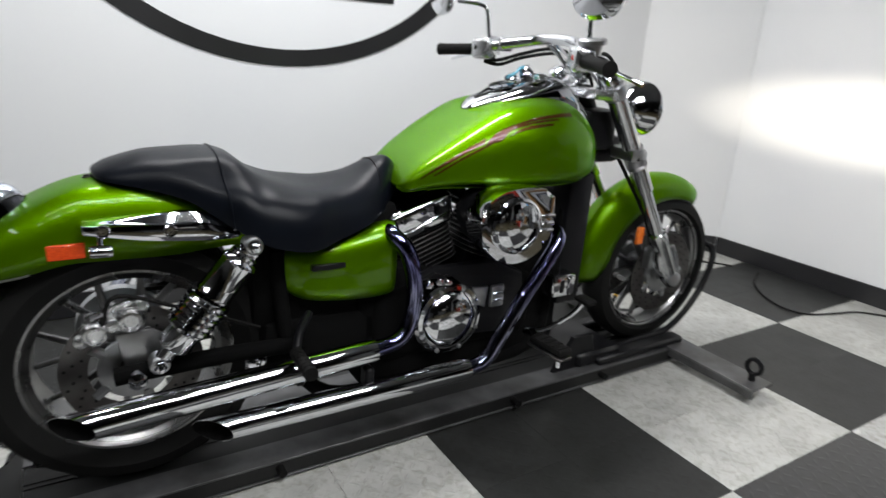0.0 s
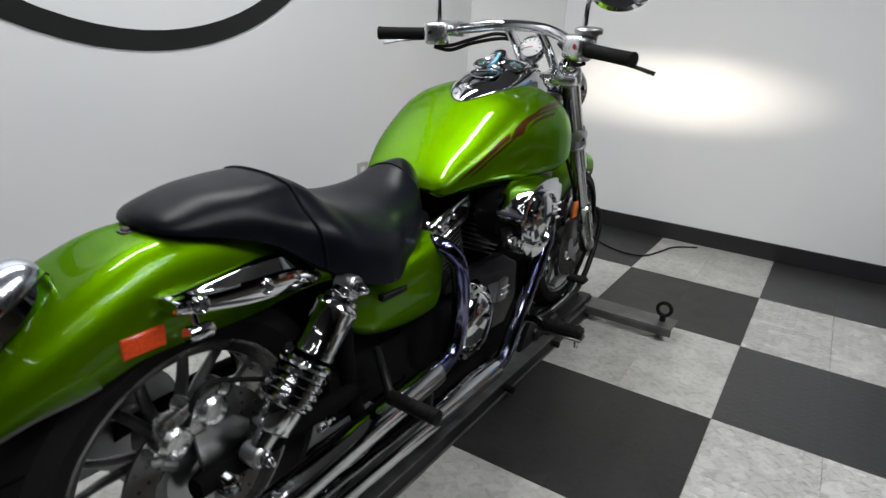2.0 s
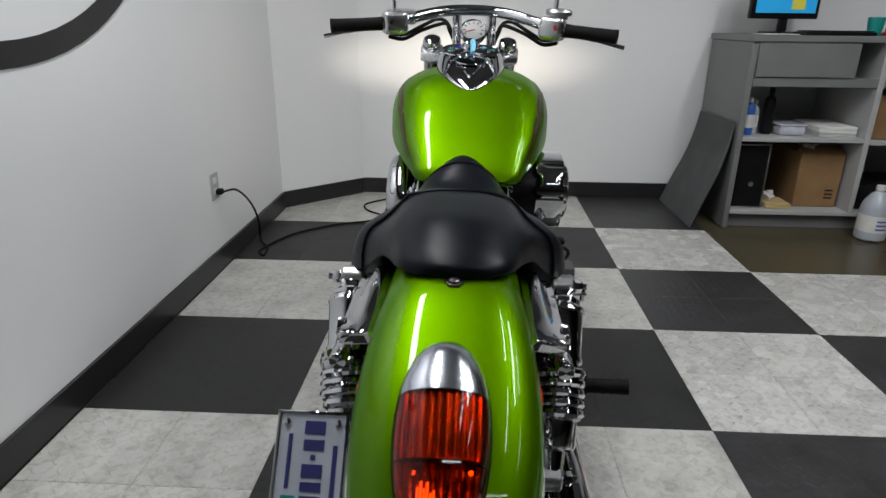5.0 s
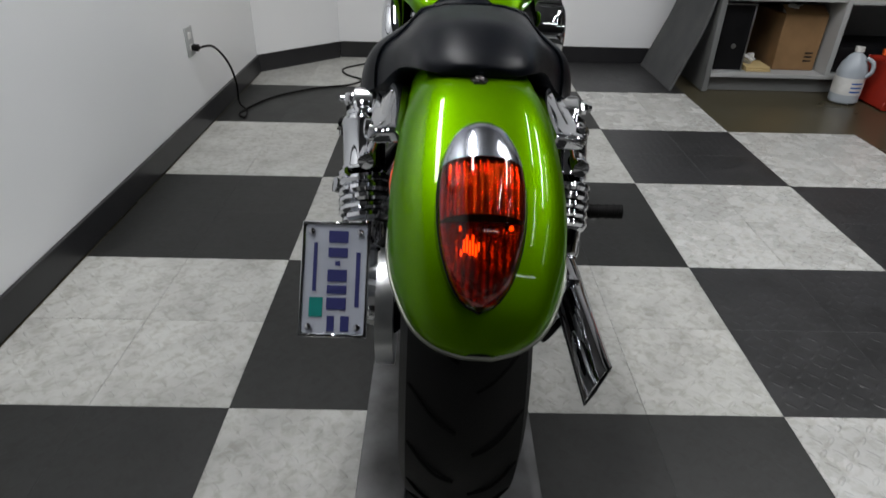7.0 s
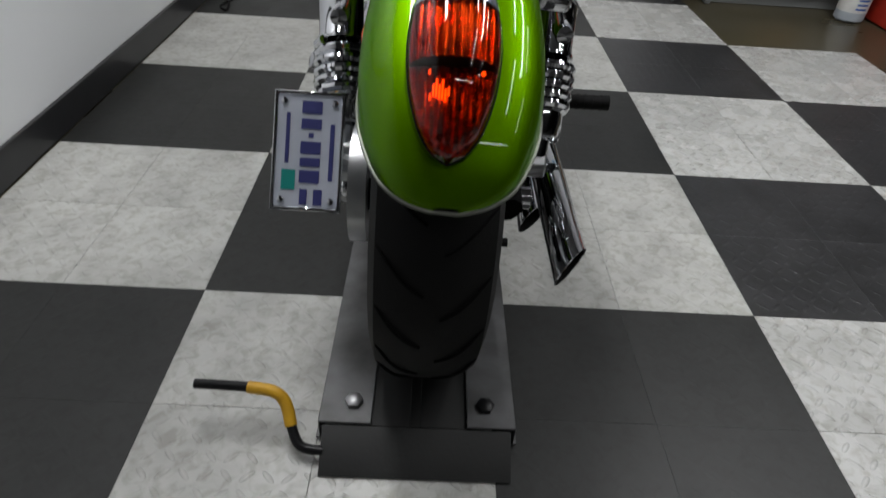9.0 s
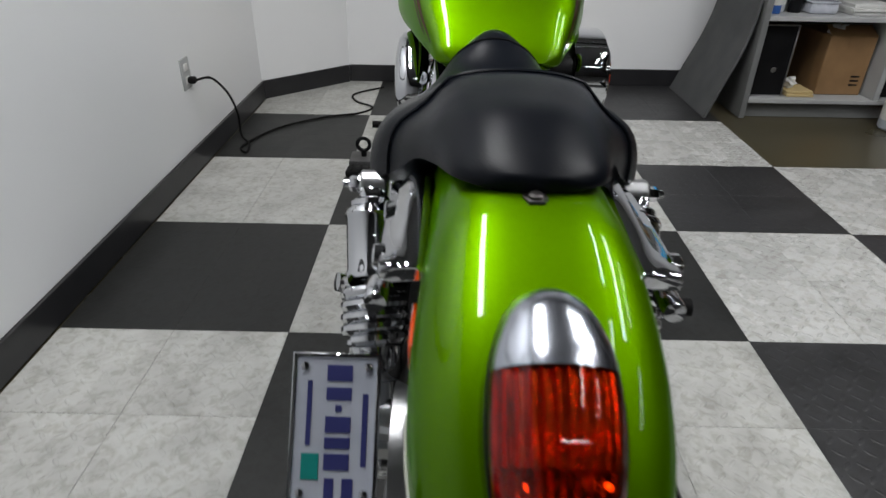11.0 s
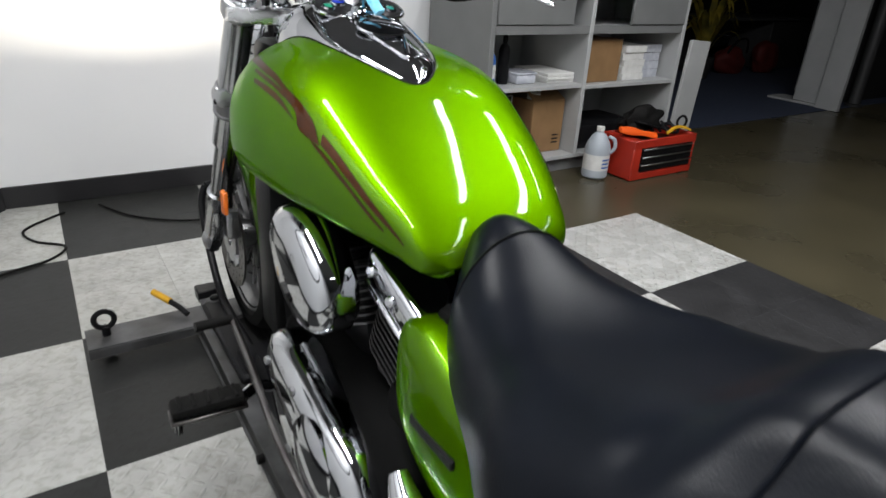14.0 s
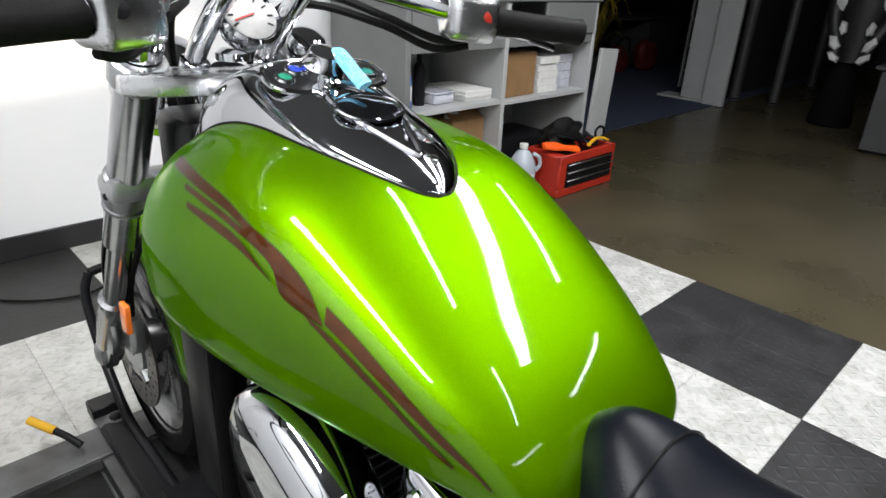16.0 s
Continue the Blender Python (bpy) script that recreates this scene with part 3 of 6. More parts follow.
# seat: saddle and pillion pad with a stitched seam
SEAT = [(-0.158, 0.786, -0.156, 0.778, 0.012), (-0.152, 0.793, -0.148, 0.775, 0.050), (-0.126, 0.806, -0.121, 0.772, 0.077), (-0.066, 0.823, -0.056, 0.758, 0.097), (-0.006, 0.827, 0.014, 0.735, 0.121), (0.064, 0.828, 0.074, 0.693, 0.150),
        (0.114, 0.817, 0.124, 0.662, 0.183), (0.169, 0.776, 0.174, 0.638, 0.197), (0.254, 0.744, 0.254, 0.622, 0.198), (0.334, 0.738, 0.334, 0.632, 0.163), (0.414, 0.756, 0.414, 0.648, 0.132), (0.474, 0.787, 0.469, 0.670, 0.102), (0.519, 0.794, 0.509, 0.693, 0.064), (0.554, 0.762, 0.539, 0.712, 0.042), (0.584, 0.735, 0.576, 0.715, 0.012)]


def seat_rings(i0, i1):
    st = spline(SEAT, 6)[i0:i1]
    rings = []
    for ty, tz, ey, ez, w in st:
        r = []
        hollow = 0.17 * max(0.0, 1 - abs(ty - 0.075) / 0.10) ** 0.7
        dish = 0.016 * max(0.0, 1 - abs(ty - 0.29) / 0.13)
        for k in range(29):
            a = math.pi * k / 28
            c, s = math.cos(a), math.sin(a)
            n = float(np.interp(ty, (-0.16, 0.0, 0.1, 0.2, 0.3, 0.45, 0.58), (1.9, 2.4, 2.5, 2.9, 3.2, 2.1, 1.8)))
            u = w * math.copysign(abs(c) ** (2 / n), c)
            v = abs(s) ** (2 / n)
            side = max(0.0, min(1.0, (abs(u) - 0.085) / max(0.01, w - 0.085)))
            r.append(P(u, ey + (ty - ey) * v, ez + (tz - ez) * (v - hollow * math.sin(math.pi * side) * v) + dish * (u / w) ** 2 * v))
        r += [P(w * 0.8 * (1 - 2 * q / 8), ey, ez - 0.004) for q in range(9)][::-1]
        rings.append(r)
    return rings


n_st = len(spline(SEAT, 6))
seat = bpart("saddle", loft(B(), seat_rings(32, n_st)), LEATHER, None, "black vinyl rider saddle with a raised nose")
bpart("pillion_pad", loft(B(), seat_rings(0, 33)), LEATHER, seat, "black vinyl pillion pad")
seam = B()
sr = seat_rings(32, 33)[0][:29]
tube(seam, [tuple(Vector(p) + (Vector(p) - Vector(P(0, 0.1, 0.69))).normalized() * 0.0012) for p in sr], 0.0028, 6, 1)
bpart("seat_piping", seam, LEATHER, seat, "raised seam across the seat")
seam = B()
st = spline(SEAT, 6)
sr = seat_rings(66, 67)[0][:29]
tube(seam, [tuple(Vector(p) + Vector((0, -0.001, 0.001))) for p in sr[4:25]], 0.0018, 5, 1)
bpart("seat_stitching", seam, BLACK, seat)

# tank
TANK = [(0.509, 0.738, 0.735, 0.085), (0.525, 0.764, 0.723, 0.118), (0.565, 0.802, 0.727, 0.137), (0.621, 0.840, 0.730, 0.160), (0.696, 0.887, 0.728, 0.182), (0.790, 0.936, 0.722, 0.205), (0.884, 0.957, 0.723, 0.220),
        (0.968, 0.964, 0.723, 0.221), (1.043, 0.952, 0.729, 0.204), (1.099, 0.924, 0.737, 0.169), (1.138, 0.893, 0.754, 0.124), (1.158, 0.863, 0.777, 0.079), (1.165, 0.830, 0.802, 0.028)]
TST = spline(TANK, 8)


def tank_point(f, a, off=0.0):
    """The tank's skin at f of its stations and angle a (0: right side, 90: top)."""
    i = min(int(f * (len(TST) - 1)), len(TST) - 2)
    y, zt, zb, w = TST[i] + (TST[i + 1] - TST[i]) * (f * (len(TST) - 1) - i)
    zm = zb + 0.293 * (zt - zb)
    c, s = math.cos(a), math.sin(a)
    nn = (4.2 - 1.76 * max(0.0, min(1.0, (y - 0.60) / 0.45))) if s > 0 else 3.1
    u = 0.010 + (w + off) * math.copysign(abs(c) ** (2 / nn), c)
    z = zm + ((zt - zm) if s > 0 else (zm - zb)) * math.copysign(abs(s) ** (2 / nn), s) + off * s
    return P(u, y, z)


tank = bpart("fuel_tank", loft(B(), [[tank_point(i / 96, 2 * math.pi * k / 80) for k in range(80)] for i in range(97)]), GREEN, None, "glossy lime green fuel tank with red flame stripes")
# Black sheet added under the tank; its shade put into the colour.
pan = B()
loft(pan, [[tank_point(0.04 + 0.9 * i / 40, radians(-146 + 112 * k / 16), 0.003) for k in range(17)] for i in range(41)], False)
bpart("tank_shade_sheet", pan, SHADEBLACK, tank, "added black sheet standing for the shade under the tank")
tr = B()
tube(tr, [tank_point(0.03 + 0.90 * k / 40, math.radians(-44), 0.002) for k in range(41)], 0.004, 6, 1)
tube(tr, [tank_point(0.03 + 0.90 * k / 40, math.radians(224), 0.002) for k in range(41)], 0.004, 6, 1)
bpart("tank_seam", tr, GREEN, tank)
# flame stripes: upper and lower edge of each tongue as (station, angle) on the tank's skin
GREEN_EDGE = mat("dark_green_pinstripe", (0.045, 0.10, 0.004), 0.4, 0.4, None, 60, 300, 0.0, 0.6, 0.05, 1.0, 0.1)
FLAME = mat("red_flame_stripe", (0.078, 0.022, 0.004), 0.40, 0.6, (0.050, 0.014, 0.003), 60, 300, 0.0, 0.5, 0.05, 1.0, 0.1)
TONGUES = [([(0.600, 46.0), (0.531, 43.6), (0.475, 42.0), (0.438, 38.8), (0.411, 37.9)], [(0.595, 41.5), (0.526, 39.8), (0.470, 38.6), (0.435, 36.2), (0.411, 36.8)]),
           [[(0.540, 38.0), (0.478, 37.2), (0.438, 35.6), (0.411, 34.9)], [(0.536, 36.6), (0.475, 35.2), (0.438, 33.6), (0.411, 32.6)]],
           [[(0.520, 32.5), (0.467, 32.6), (0.432, 30.6), (0.396, 25.3)], [(0.515, 31.0), (0.458, 29.2), (0.426, 27.7), (0.394, 25.1)]],
           [[(0.443, 35.9), (0.411, 37.9), (0.382, 36.3), (0.362, 32.9), (0.344, 25.2)], [(0.443, 33.6), (0.417, 32.6), (0.397, 30.2), (0.379, 22.8), (0.342, 24.2)]],
           [[(0.346, 33.2), (0.307, 30.9), (0.257, 25.4), (0.196, 16.1), (0.138, 7.0)], [(0.341, 25.8), (0.309, 23.5), (0.257, 18.1), (0.199, 10.9), (0.139, 6.0)]],
           [[(0.361, 23.2), (0.318, 21.1), (0.269, 15.8), (0.222, 8.6), (0.190, 4.2)], [(0.353, 21.5), (0.318, 17.7), (0.269, 12.7), (0.222, 5.9), (0.191, 3.4)]]]
for sgn in (-1, 1):
    for up_, low_ in TONGUES:
        for mtl, lift, extra, nm in ((GREEN_EDGE, 0.0006, 0.55, "pinstripe"), (FLAME, 0.0011, 0.0, "flame_stripe")):
            sb = B()
            prev = None
            for (fu, au), (fl, al) in zip(spline(up_, 8), spline(low_, 8)):
                row = []
                for e in range(4):
                    t_ = e / 3
                    f, ang = fu + (fl - fu) * t_, au + extra + (al - au - 2 * extra) * t_
                    row.append(sb.verts.new(tank_point(f, radians(ang if sgn > 0 else 180 - ang), lift)))
                if prev:
                    for e in range(3):
                        sb.faces.new((prev[e], prev[e + 1], row[e + 1], row[e]))
                prev = row
            bpart(nm, sb, mtl, tank)

# chrome console on the tank
CON = [(0.747, 0.897, 0.918, 0.004), (0.758, 0.895, 0.930, 0.026), (0.79, 0.90, 0.950, 0.054), (0.835, 0.908, 0.968, 0.075), (0.885, 0.915, 0.985, 0.087), (0.935, 0.918, 1.001, 0.093), (0.985, 0.914, 1.013, 0.098), (1.02, 0.906, 1.014, 0.101), (1.06, 0.894, 0.998, 0.103), (1.10, 0.878, 0.965, 0.102), (1.13, 0.866, 0.925, 0.10)]
rings = []


def tank_top(y, u):
    """Height of the tank's upper skin at y, u metres from its middle."""
    ys = [q[0] for q in TST]
    zt, zb, w = (float(np.interp(y, ys, [q[k] for q in TST])) for k in (1, 2, 3))
    nn = 4.2 - 1.76 * max(0.0, min(1.0, (y - 0.60) / 0.45))
    zm = zb + 0.293 * (zt - zb)
    return zm + (zt - zm) * max(0.0, 1 - min(1.0, abs(u) / w) ** nn) ** (1 / nn)


for y, zb, zt, w in spline(CON, 5):
    r = []
    zb = max(zb, tank_top(y, w) - 0.001) if y < 1.08 else zb
    zt = max(zt, zb + 0.004)
    for k in range(25):
        a = math.pi * k / 24
        c, s = math.cos(a), math.sin(a)
        e_ = 1.10 - 0.45 * max(0.0, min(1.0, (y - 0.84) / 0.14))
        r.append(P(0.006 + w * math.copysign(abs(c) ** e_, c), y, zb + (zt - zb) * abs(s) ** e_))
    rings.append(r)
console = bpart("tank_console", loft(B(), rings), CHROME, None, "chrome teardrop console with ignition switch and warning lamps")
tube_pts = [r[0] for r in rings[1:]][::-1] + [r[-1] for r in rings[1:]]
bpart("console_gasket", tube(B(), tube_pts, 0.0022, 6, 1), RUBBER, console, "black rubber gasket")
slope = Vector((0, -0.40, 1)).normalized()
pb = B()
m_ = Matrix.Translation(P(0.006, 0.952, 1.004)) @ Matrix.Rotation(radians(24), 4, "X")
pts = [(0.076 * math.copysign(abs(math.cos(a)) ** 0.7, math.cos(a)), 0.031 * math.copysign(abs(math.sin(a)) ** 0.7, math.sin(a))) for a in [2 * math.pi * k / 28 for k in range(28)]]
turn(plate(pb, pts, "z", -0.030, 0.0035, 0.001), m_)
panel = bpart("lamp_panel", pb, BLACK, console, "black panel of warning lamps")
prim = B()
tube(prim, [tuple(m_ @ Vector((a * 1.03, b * 1.06, 0.001))) for a, b in pts + pts[:1]], 0.0035, 8, 1)
bpart("panel_rim", prim, CHROME, console)
for u, dy, colr in ((-0.056, -0.002, (0.02, 0.2, 0.12)), (-0.036, 0.012, (0.03, 0.06, 0.45)), (0.036, 0.012, (0.1, 0.3, 0.4)), (0.056, -0.002, (0.02, 0.18, 0.15))):
    c0 = m_ @ Vector((u, dy, 0.003))
    bpart("lamp_bezel", ring(B(), c0, slope, 0.0095, 0.003, 18, 6), CHROME, console)
    bpart("warning_lamp", lathe(B(), [(0.009, 0.0), (0.007, 0.003), (0.001, 0.0045)], c0, slope, 14), mat("lamp_glass", colr, 0.1, 0, None, 30, 60, 0, 1.0), console)
ib = lathe(B(), [(0.026, 0), (0.026, 0.012), (0.021, 0.018), (0.019, 0.028), (0.013, 0.031), (0.001, 0.031)], m_ @ Vector((-0.004, 0.004, 0.001)), slope, 24)
bpart("ignition_switch", ib, CHROME, console, "chrome ignition switch")
lan = B()
k0 = m_ @ Vector((0.0, 0.002, 0.027))
tube(lan, [k0, k0 + Vector((0.003, -0.012, 0.002)), k0 + Vector((0.006, -0.034, -0.014)), k0 + Vector((0.004, -0.060, -0.026))], 0.0085, 8, 5, 0.4)
bpart("key_strap", lan, CYAN, console, "light blue woven key strap")
cp = B()
rings = []
m2 = Matrix.Translation(P(0.006, 0.868, 0.9835)) @ Matrix.Rotation(radians(19), 4, "X")
lathe(cp, [(0.001, 0.004), (0.024, 0.003), (0.030, 0.001), (0.031, -0.006)], (0, 0, 0), (0, 0, 1), 28)
turn(cp, m2 @ Matrix.Diagonal((1.25, 0.92, 0.6, 1)))
bpart("filler_lid", cp, DIMCHROME, console, "flush oval chrome lid")
cr = ring(B(), (0, 0, 0), (0, 0, 1), 0.0325, 0.0022, 32, 6)
bpart("lid_rim", turn(cr, m2 @ Matrix.Diagonal((1.25, 0.92, 0.8, 1))), CHROME, console)

ridge = B()
loop = []
for k in range(41):
    a = 2 * math.pi * k / 40
    yy = 0.858 + 0.072 * math.cos(a)
    uu = 0.046 * math.sin(a) * (0.62 + 0.38 * math.cos(a))
    yq = [q[0] for q in CON]
    zt_, wq = float(np.interp(yy, yq, [q[2] for q in CON])), float(np.interp(yy, yq, [q[3] for q in CON]))
    zb_ = tank_top(yy, wq)
    e_ = 1.10 - 0.45 * max(0.0, min(1.0, (yy - 0.84) / 0.14))
    sn = max(0.0, 1 - (abs(uu) / wq) ** (2 / e_)) ** 0.5
    loop.append(P(0.006 + uu, yy, zb_ + (zt_ - zb_) * sn ** e_ + 0.001))
tube(ridge, loop, 0.0042, 8, 1)
bpart("console_ridge", ridge, CHROME, console, "raised chrome ridge")

# side covers
for sgn in (-1, 1):
    rings = []
    for y, zt, zb, t_ in spline([(0.205, 0.606, 0.545, 0.004), (0.216, 0.620, 0.515, 0.022), (0.27, 0.630, 0.486, 0.044), (0.37, 0.650, 0.472, 0.058), (0.45, 0.668, 0.470, 0.062), (0.488, 0.672, 0.476, 0.054), (0.500, 0.664, 0.486, 0.004)] if sgn > 0 else [(0.285, 0.590, 0.545, 0.004), (0.296, 0.612, 0.500, 0.024), (0.33, 0.640, 0.474, 0.038), (0.40, 0.672, 0.470, 0.046), (0.48, 0.700, 0.500, 0.046), (0.532, 0.690, 0.545, 0.034), (0.545, 0.660, 0.585, 0.004)], 5):
        r = []
        for k in range(24):
            a = 2 * math.pi * k / 24
            r.append(P(sgn * (0.100 + t_ * math.copysign(abs(math.cos(a)) ** 0.55, math.cos(a))), y, (zt + zb) / 2 - 0.02 + (zt - zb) * 0.48 * math.copysign(abs(math.sin(a)) ** 0.6, math.sin(a))))
        rings.append(r)
    cover = bpart("side_cover", loft(B(), rings), GREEN, None, "lime green side cover with a small dark badge")
    by0, by1 = (0.266, 0.350) if sgn > 0 else (0.375, 0.470)
    bpart("badge", box(B(), CX + sgn * 0.139, CX + sgn * (0.1565 if sgn > 0 else 0.149), by0, by1, 0.556, 0.571, 0.002, None), BLACK, cover, "small dark badge")
    if sgn < 0:
        bpart("cover_bolt", lathe(B(), [(0.012, -0.004), (0.013, 0.002), (0.009, 0.004), (0.001, 0.005)], P(-0.140, 0.352, 0.500), (-1, 0, 0), 14), BLACK, cover)

# frame, battery box and swingarm
fb = B()
for sgn in (-1, 1):
    tube(fb, [P(sgn * 0.06, 1.16, 0.86), P(sgn * 0.09, 1.10, 0.66), P(sgn * 0.11, 1.05, 0.40), P(sgn * 0.12, 0.98, 0.20), P(sgn * 0.12, 0.6, 0.185), P(sgn * 0.12, 0.32, 0.20), P(sgn * 0.115, 0.22, 0.36), P(sgn * 0.10, 0.20, 0.60)], 0.019, 10, 5)
tube(fb, [P(0, 1.17, 0.93), P(0, 1.0, 0.77), P(0, 0.6, 0.72), P(0, 0.2, 0.64)], 0.03, 10, 4)
frame_p = bpart("chassis", fb, SHADEBLACK, None, "black tubular frame")
bpart("electrics_box", box(B(), CX - 0.095, CX + 0.095, 0.14, 0.52, 0.40, 0.69, 0.02, None, 2), SHADEBLACK, frame_p)
for sgn in (-1, 1):
    sw = B()
    tube(sw, [P(sgn * 0.125, 0.25, 0.36), P(sgn * 0.130, 0.05, 0.37), P(sgn * 0.118, -0.16, 0.36)], 0.026, 10, 4, 0.75)
    bpart("swingarm", sw, SHADEBLACK, frame_p)
    bpart("axle_nut", lathe(B(), [(0.020, -0.01), (0.020, 0.012), (0.012, 0.018), (0.001, 0.02)], P(sgn * 0.145, -0.118, 0.360), (sgn, 0, 0), 12), CHROME, frame_p)

# engine
eb = B()
box(eb, CX - 0.15, CX + 0.135, 0.44, 0.98, 0.24, 0.47, 0.05, None, 3)
box(eb, CX - 0.11, CX + 0.11, 0.40, 0.62, 0.30, 0.52, 0.03, None, 2)
engine = bpart("engine", eb, SHADEBLACK, None, "black and chrome V-twin engine")
# Blocks added to fill the space under and around the engine with black.
bpart("sump", box(B(), CX - 0.115, CX + 0.12, 0.42, 1.06, 0.165, 0.32, 0.03, None, 2), SHADEBLACK, engine)
bpart("front_case", box(B(), CX - 0.115, CX + 0.115, 0.86, 1.10, 0.19, 0.50, 0.03, None, 2), SHADEBLACK, engine)
bpart("gearbox", box(B(), CX - 0.11, CX + 0.11, 0.16, 0.50, 0.27, 0.42, 0.03, None, 2), SHADEBLACK, engine)
for base, tip, nm in ((Vector(P(0, 0.665, 0.42)), Vector(P(0, 0.56, 0.715)), "rear"), (Vector(P(0, 0.79, 0.42)), Vector(P(0, 0.90, 0.715)), "front")):
    ax = (tip - base).normalized()
    q = ax.to_track_quat("Z", "X").to_matrix().to_4x4()
    # local x lies across the flow of the fins
    cyl = B()
    turn(box(cyl, -0.075, 0.075, -0.075, 0.075, 0.0, 0.24, 0.03, None, 2), Matrix.Translation(base) @ q)
    cy = bpart("cylinder", cyl, BLACK, engine, "black finned cylinder")
    for k in range(3, 11):
        fin = B()
        turn(box(fin, -0.086, 0.086, -0.094, 0.094, 0.045 + k * 0.0135, 0.0495 + k * 0.0135, 0.0), Matrix.Translation(base) @ q)
        es = [e for e in fin.edges if abs((e.verts[0].co - e.verts[1].co).dot(ax)) > 0.003]
        bmesh.ops.bevel(fin, geom=es, offset=0.035, segments=3, affect="EDGES", profile=0.5)
        bpart("fin", fin, FINMAT, cy)
        lip = B()
        turn(box(lip, -0.0867, 0.0867, -0.0947, 0.0947, 0.0464 + k * 0.0135, 0.0479 + k * 0.0135, 0.0), Matrix.Translation(base) @ q)
        es = [e for e in lip.edges if abs((e.verts[0].co - e.verts[1].co).dot(ax)) > 0.001]
        bmesh.ops.bevel(lip, geom=es, offset=0.035, segments=3, affect="EDGES", profile=0.5)
        bpart("fin_edge", lip, STEEL, cy, "bright machined fin edge")
    hd = B()
    box(hd, -0.096, 0.096, -0.122, 0.122, 0.192, 0.285, 0.020, None, 3)
    for v in hd.verts:
        v.co.x *= 0.94 + 0.06 * (v.co.z - 0.192) / 0.093
        v.co.y *= 0.90 + 0.10 * (v.co.z - 0.192) / 0.093
    turn(hd, Matrix.Translation(base) @ q)
    head = bpart("rocker_cover", hd, CHROME, cy, "chrome rocker cover")
    for sx in (-1, 1):
        for sy in (-0.06, 0.0, 0.06):
            bt = lathe(B(), [(0.009, -0.004), (0.009, 0.004), (0.006, 0.007), (0.001, 0.007)], (0, 0, 0), (0, sx, 0.25), 10)
            bpart("cover_bolt", turn(bt, Matrix.Translation(base) @ q @ Matrix.Translation((sy, sx * 0.120, 0.262))), CHROME, head)
        rib = box(B(), -0.080, 0.080, min(sx * 0.108, sx * 0.120), max(sx * 0.108, sx * 0.120), 0.222, 0.230, 0.003)
        bpart("cover_rib", turn(rib, Matrix.Translation(base) @ q), CHROME, head)
# right cover: round chrome with a rim and bolts
rc = lathe(B(), [(0.104, -0.03), (0.106, 0.006), (0.099, 0.016), (0.088, 0.018), (0.084, 0.026), (0.066, 0.038), (0.032, 0.045), (0.001, 0.047)], P(0.150, 0.655, 0.366), (1, 0, 0), 40)
rcv = bpart("clutch_cover", rc, CHROME, engine, "round polished chrome engine cover")
for k in range(8):
    a = 2 * math.pi * (k + 0.5) / 8
    bpart("bolt", lathe(B(), [(0.006, 0), (0.006, 0.006), (0.001, 0.007)], P(0.164, 0.655 + 0.094 * math.cos(a), 0.366 + 0.094 * math.sin(a)), (1, 0, 0), 8), ALU, rcv)
tc_ = B()
plate(tc_, [(0.53, 0.485), (0.60, 0.52), (0.80, 0.52), (0.90, 0.47), (0.92, 0.36), (0.86, 0.29), (0.74, 0.30), (0.72, 0.44), (0.62, 0.515)][:7] + [(0.735, 0.44), (0.66, 0.505)], "x", CX + 0.125, CX + 0.160, 0.012)
tcov = bpart("timing_cover", tc_, BLACK, engine)
wedge = B()
plate(wedge, [(0.722, 0.452), (0.775, 0.446), (0.768, 0.385), (0.752, 0.392)], "x", CX + 0.150, CX + 0.168, 0.004)
bpart("cast_wedge", wedge, ALU, tcov, "small cast alloy bracket")
blk = B()
box(blk, CX + 0.150, CX + 0.170, 0.786, 0.832, 0.380, 0.446, 0.006, None, 2)
bpart("cast_block", blk, ALU, tcov, "small cast alloy block")
for z in (0.400, 0.420):
    bpart("block_rib", box(B(), CX + 0.166, CX + 0.175, 0.790, 0.828, z, z + 0.008, 0.002), CHROME, tcov)
for y, z in ((0.590, 0.474), (0.622, 0.478), (0.648, 0.470)):
    bpart("union_nut", lathe(B(), [(0.013, -0.02), (0.013, 0.006), (0.009, 0.010), (0.001, 0.011)], P(0.150, y, z), (1, 0, 0.1), 8), CHROME, tcov)
# left covers: long chrome case and its round bulge
lc = B()
pts = [(0.525, 0.37), (0.535, 0.31), (0.60, 0.268), (0.70, 0.262), (0.80, 0.285), (0.87, 0.35), (0.905, 0.42), (0.89, 0.465), (0.82, 0.475), (0.70, 0.455), (0.58, 0.425)]
case_o = [(float(a), float(b)) for a, b in spline(pts + [pts[0]], 4)[:-1]]
loft(lc, [[P(-0.13 - h, 0.715 + (a - 0.715) * s_, 0.366 + (b - 0.366) * s_) for a, b in case_o] for h, s_ in ((0.0, 0.96), (0.012, 1.0), (0.045, 1.0), (0.060, 0.96), (0.072, 0.86), (0.080, 0.62), (0.083, 0.3), (0.084, 0.03))])
lcv = bpart("left_case", lc, CHROME, engine, "long polished chrome case cover")
bpart("left_bulge", lathe(B(), [(0.075, -0.02), (0.078, 0.006), (0.06, 0.018), (0.02, 0.022), (0.001, 0.022)], P(-0.20, 0.66, 0.36), (-1, 0, 0), 36), CHROME, lcv)
for y, z in ((0.555, 0.37), (0.62, 0.29), (0.77, 0.30), (0.87, 0.42), (0.74, 0.44)):
    bpart("bolt", lathe(B(), [(0.008, 0), (0.008, 0.006), (0.001, 0.008)], P(-0.203, y, z), (-1, 0, 0), 8), ALU, lcv)
